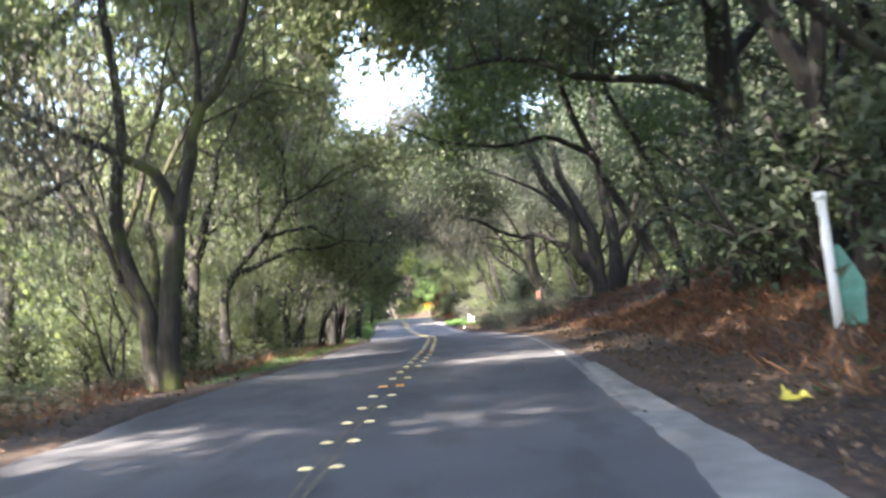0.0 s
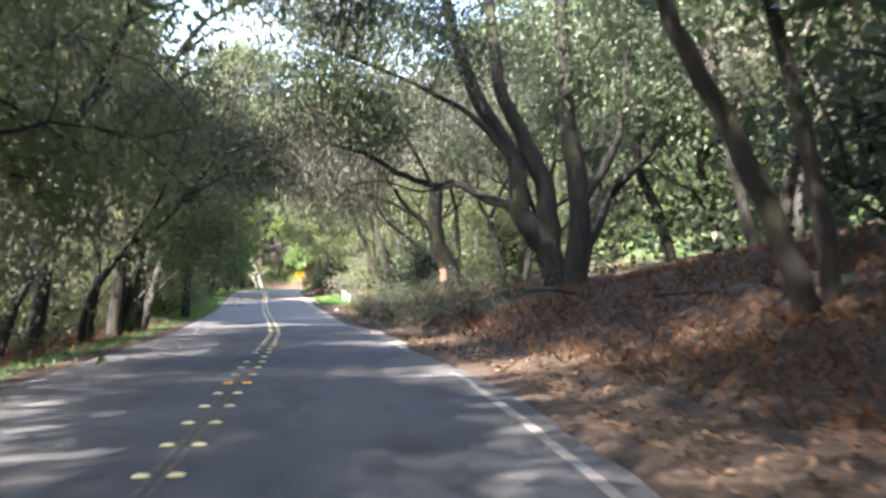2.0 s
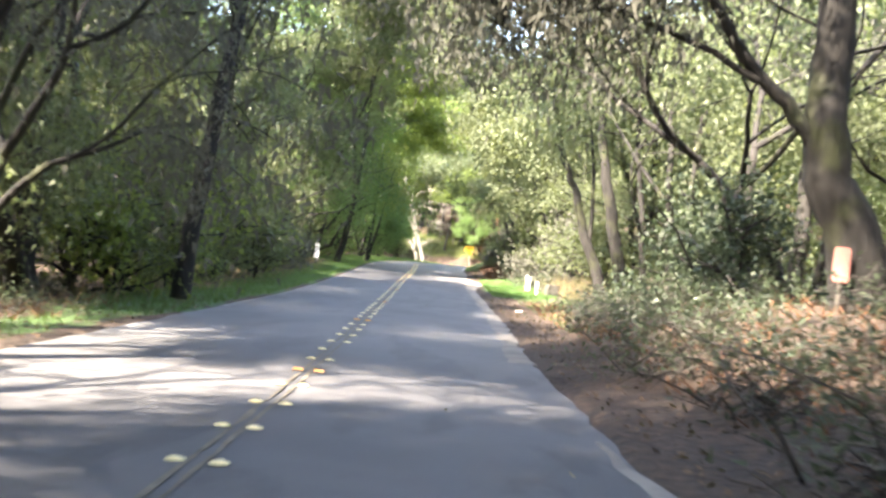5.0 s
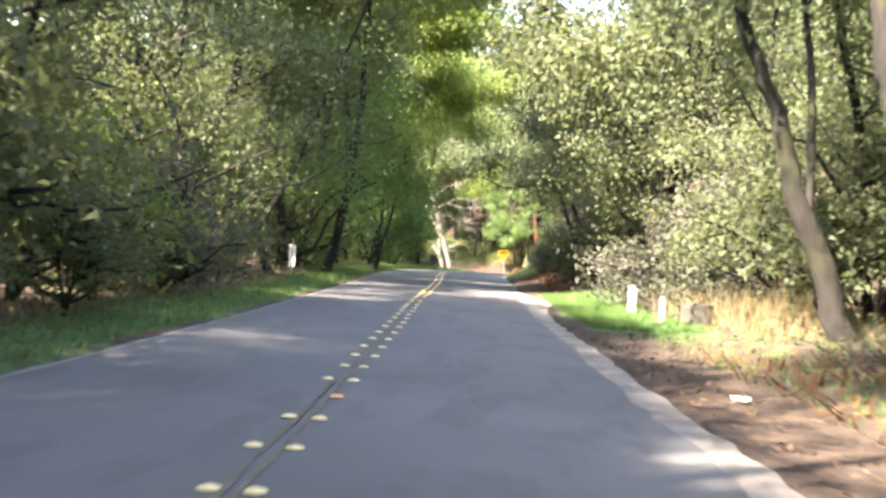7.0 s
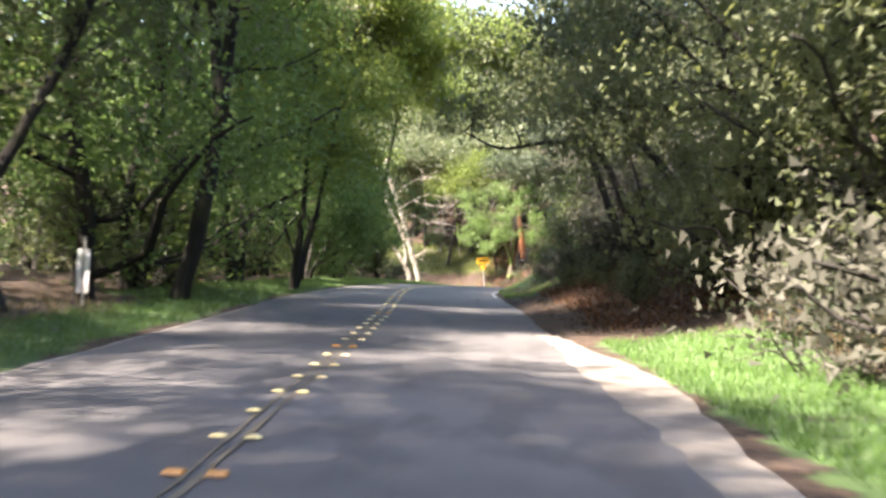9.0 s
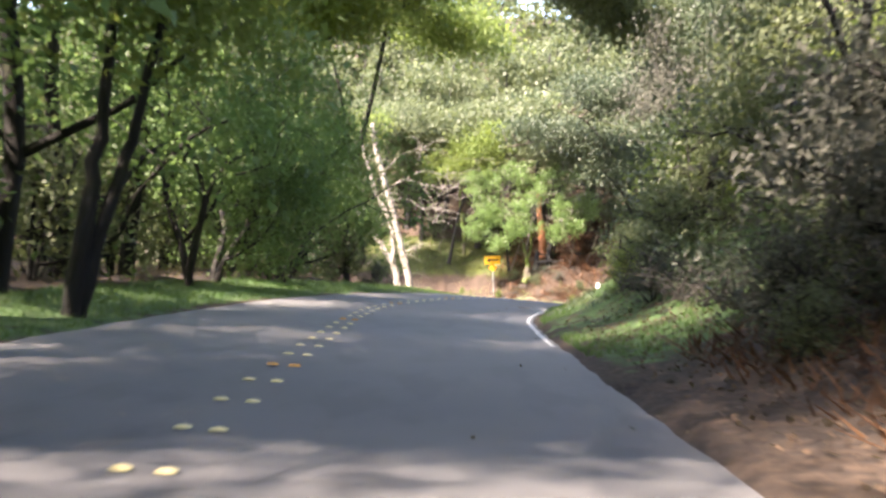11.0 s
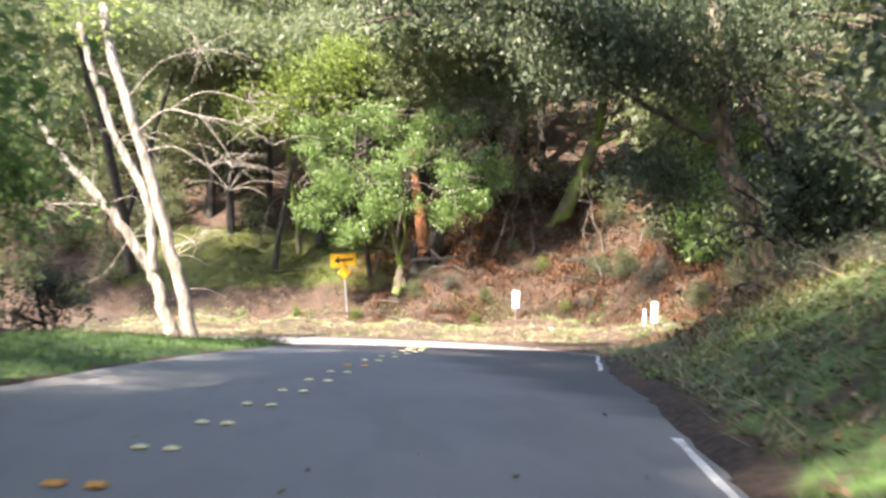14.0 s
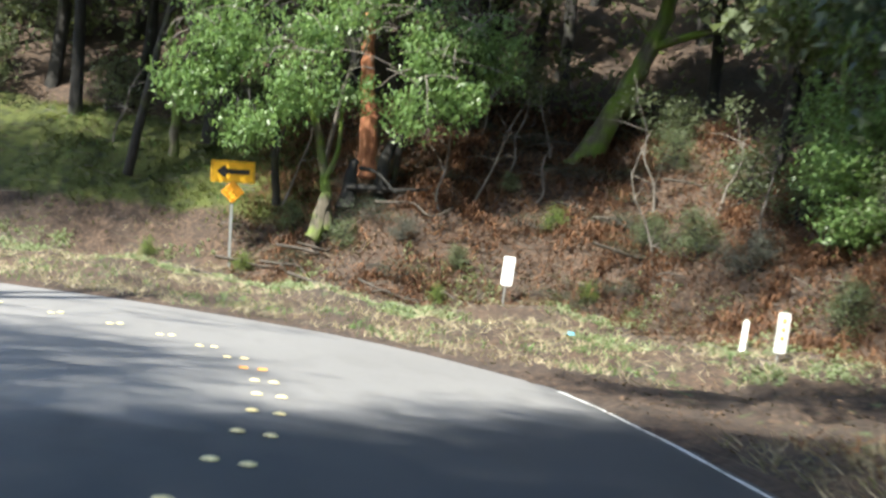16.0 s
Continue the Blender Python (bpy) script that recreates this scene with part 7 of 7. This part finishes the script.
d = rs.normal(size=(len(fr), 3)) * np.array([1, 0.5, 0.16])
d = d / np.linalg.norm(d, axis=1)[:, None] * rs.uniform(0.3, 1.0, len(fr))[:, None]
fr[:, 2] += 0.05 + np.abs(rs.normal(0, 0.05, len(fr)))
q = np.array([0, 0, 0.010])
tagged(new("dry_sticks", blades_mesh("dry_sticks", np.stack([fr - d / 2 - q, fr + d / 2 - q * 0.5, fr + d / 2 + q * 0.5, fr - d / 2 + q], 1), M_TWIG)), "pale dry sticks strewn over the bank", "sticks", kind="stuff")
fr = np.concatenate([slope_spots(rs, 2200, -9, 0.6, 1.2, 5.6)[:260], scatter(rs, 190, 144, 158, 1.2, 5.5, True), scatter(rs, 60, 106, 113, 2.4, 5.0, True)])
tagged(new("moss", blades_mesh("moss", arched(rs, fr, 26, 0.22, 0.12, 0.022), M_MOSS_TUFT)), "tufts of yellow-green moss on the bank", "moss", kind="stuff")

fr = scatter(rs, 8000, 137, 157, 0.35, 6.5, True)
fr = fr[waves(fr[:, 0] * 0.9 + 1, fr[:, 1] * 0.9) + rs.normal(0, 0.08, len(fr)) > -0.04]
tagged(new("fallen_leaves", blades_mesh("fallen_leaves", flat_leaves(rs, fr, 0.042), M_TANLEAF)), "pale tan dry leaves over the grassy bank", "leaves", kind="stuff")
fr = np.array([on_road(129 + 9 * rs.rand(), 0.8 + 2.7 * rs.rand() ** 0.6, -0.022) for _ in range(36)] + [on_road(2 + 140 * rs.rand(), 3.3 * (1 - 1.6 * rs.rand() ** 4), -0.022) for _ in range(110)])
tagged(new("fallen_leaves", blades_mesh("fallen_leaves", flat_leaves(rs, fr, 0.028), M_TANLEAF)), "scattered brown leaves lying on the asphalt", "leaves", kind="stuff")
# roots bared along the bank's edge, some furred with moss
for i, (q, r, mt, lb) in enumerate((([(2.7, 147.0), (3.5, 147.9), (4.3, 149.0), (5.3, 150.0), (6.4, 151.0)], 0.10, M_BARK_PALE, "pale bare root lying along the bank"), ([(3.3, 146.8), (4.1, 147.5), (4.8, 148.6), (5.6, 149.4)], 0.13, M_BARK_MOSS, "mossy root lying along the bank"),
                                    ([(3.9, 147.0), (4.8, 147.4), (5.6, 148.2), (6.6, 148.7)], 0.12, M_BARK_MOSS, "mossy root lying along the bank"), ([(2.9, 147.5), (2.5, 148.2), (2.6, 149.2)], 0.05, M_BARK_PALE, "pale bare root lying along the bank"))):
    hero("root", q[0], [([(x, y, ground_at(x, y)[2] + (r * 0.3 if 0 < j < len(q) - 1 else -r * 1.8)) for j, (x, y) in enumerate(q)], r, r * 0.4)], [], lb, mt, seed=260 + i, category="root", group="bared roots")
fr = scatter(rs, 3200, 81, 99, 3.2, 5.2, True)
tagged(new("dry_grass", blades_mesh("dry_grass", blades(rs, fr, 0.65, 0.012, 0.35), M_WEED)), "tall dry weeds behind the sunny verge", "dry grass", kind="stuff")


def woods(name, spots, per, size, spread, material, label):
    c = []
    for k0, k1, e0, e1, right, z0, z1, n in spots:
        p = scatter(rs, n, k0, k1, e0, e1, right)
        p[:, 2] += z0 + (z1 - z0) * rs.rand(n)
        c.append(p)
    c = np.concatenate(c)
    tagged(new(name, blades_mesh(name, leaves(rs, c, per, spread, size, 0.8, 0.65), material)), label, "woods", kind="stuff")


woods("far_woods", [(-30, 62, 30, 48, False, 0, 6, 300), (62, 142, 24, 44, False, 0, 12, 420), (-30, 156, 22, 50, True, 0, 19, 1500), (150, 157, 24, 48, True, 0, 18, 260)], 40, 0.75, 1.5, M_LEAF_FAR, "dense far woods closing the view")
woods("understorey", [(4, 62, 8, 18, False, 0, 3.8, 420), (132, 160, 8, 22, False, -0.5, 3, 160), (62, 108, 9, 15, False, 0, 7, 300), (108, 142, 7, 16, False, 0.4, 6, 200), (60, 76, 10, 17, True, 0, 7, 90), (76, 100, 9, 16, True, 0, 7, 180), (100, 152, 12, 19, True, 0, 8, 360), (148, 157, 16, 24, True, 0, 8, 200)], 64, 0.27, 0.75, M_LEAF_FAR, "dense shrub layer under the trees")

# shrub layer on the right, its leaf colour darkened in place of shade
woods("understorey", [(0, 60, 9.5, 17, True, 0, 7, 360)], 64, 0.27, 0.75, M_LEAF_SHADED, "dense shrub layer under the oaks, leaves darkened for shade")


def slope_woods(name, n, x0, x1, y0, y1, z0, z1, per, size, spread, label):
    p = np.stack([rs.uniform(x0, x1, n), rs.uniform(y0, y1, n)], 1)
    z = height(p[:, 0], p[:, 1]) + z0 + (z1 - z0) * rs.rand(n)
    keep = beyond(p[:, 0], p[:, 1])[0] > np.where(p[:, 0] < -8, 5.4, 7.0)
    c = np.stack([p[:, 0], p[:, 1], z], 1)[keep]
    tagged(new(name, blades_mesh(name, leaves(rs, c, per, spread, size, 0.8, 0.65), M_LEAF_FAR)), label, "woods", kind="stuff")


slope_woods("far_woods", 520, -45, 40, 196, 232, 0, 14, 40, 0.75, 1.5, "dense woods rising behind the bank")
slope_woods("understorey", 460, -26, 26, 168, 200, 0, 5, 60, 0.27, 0.75, "dense shrub layer on the wooded slope")
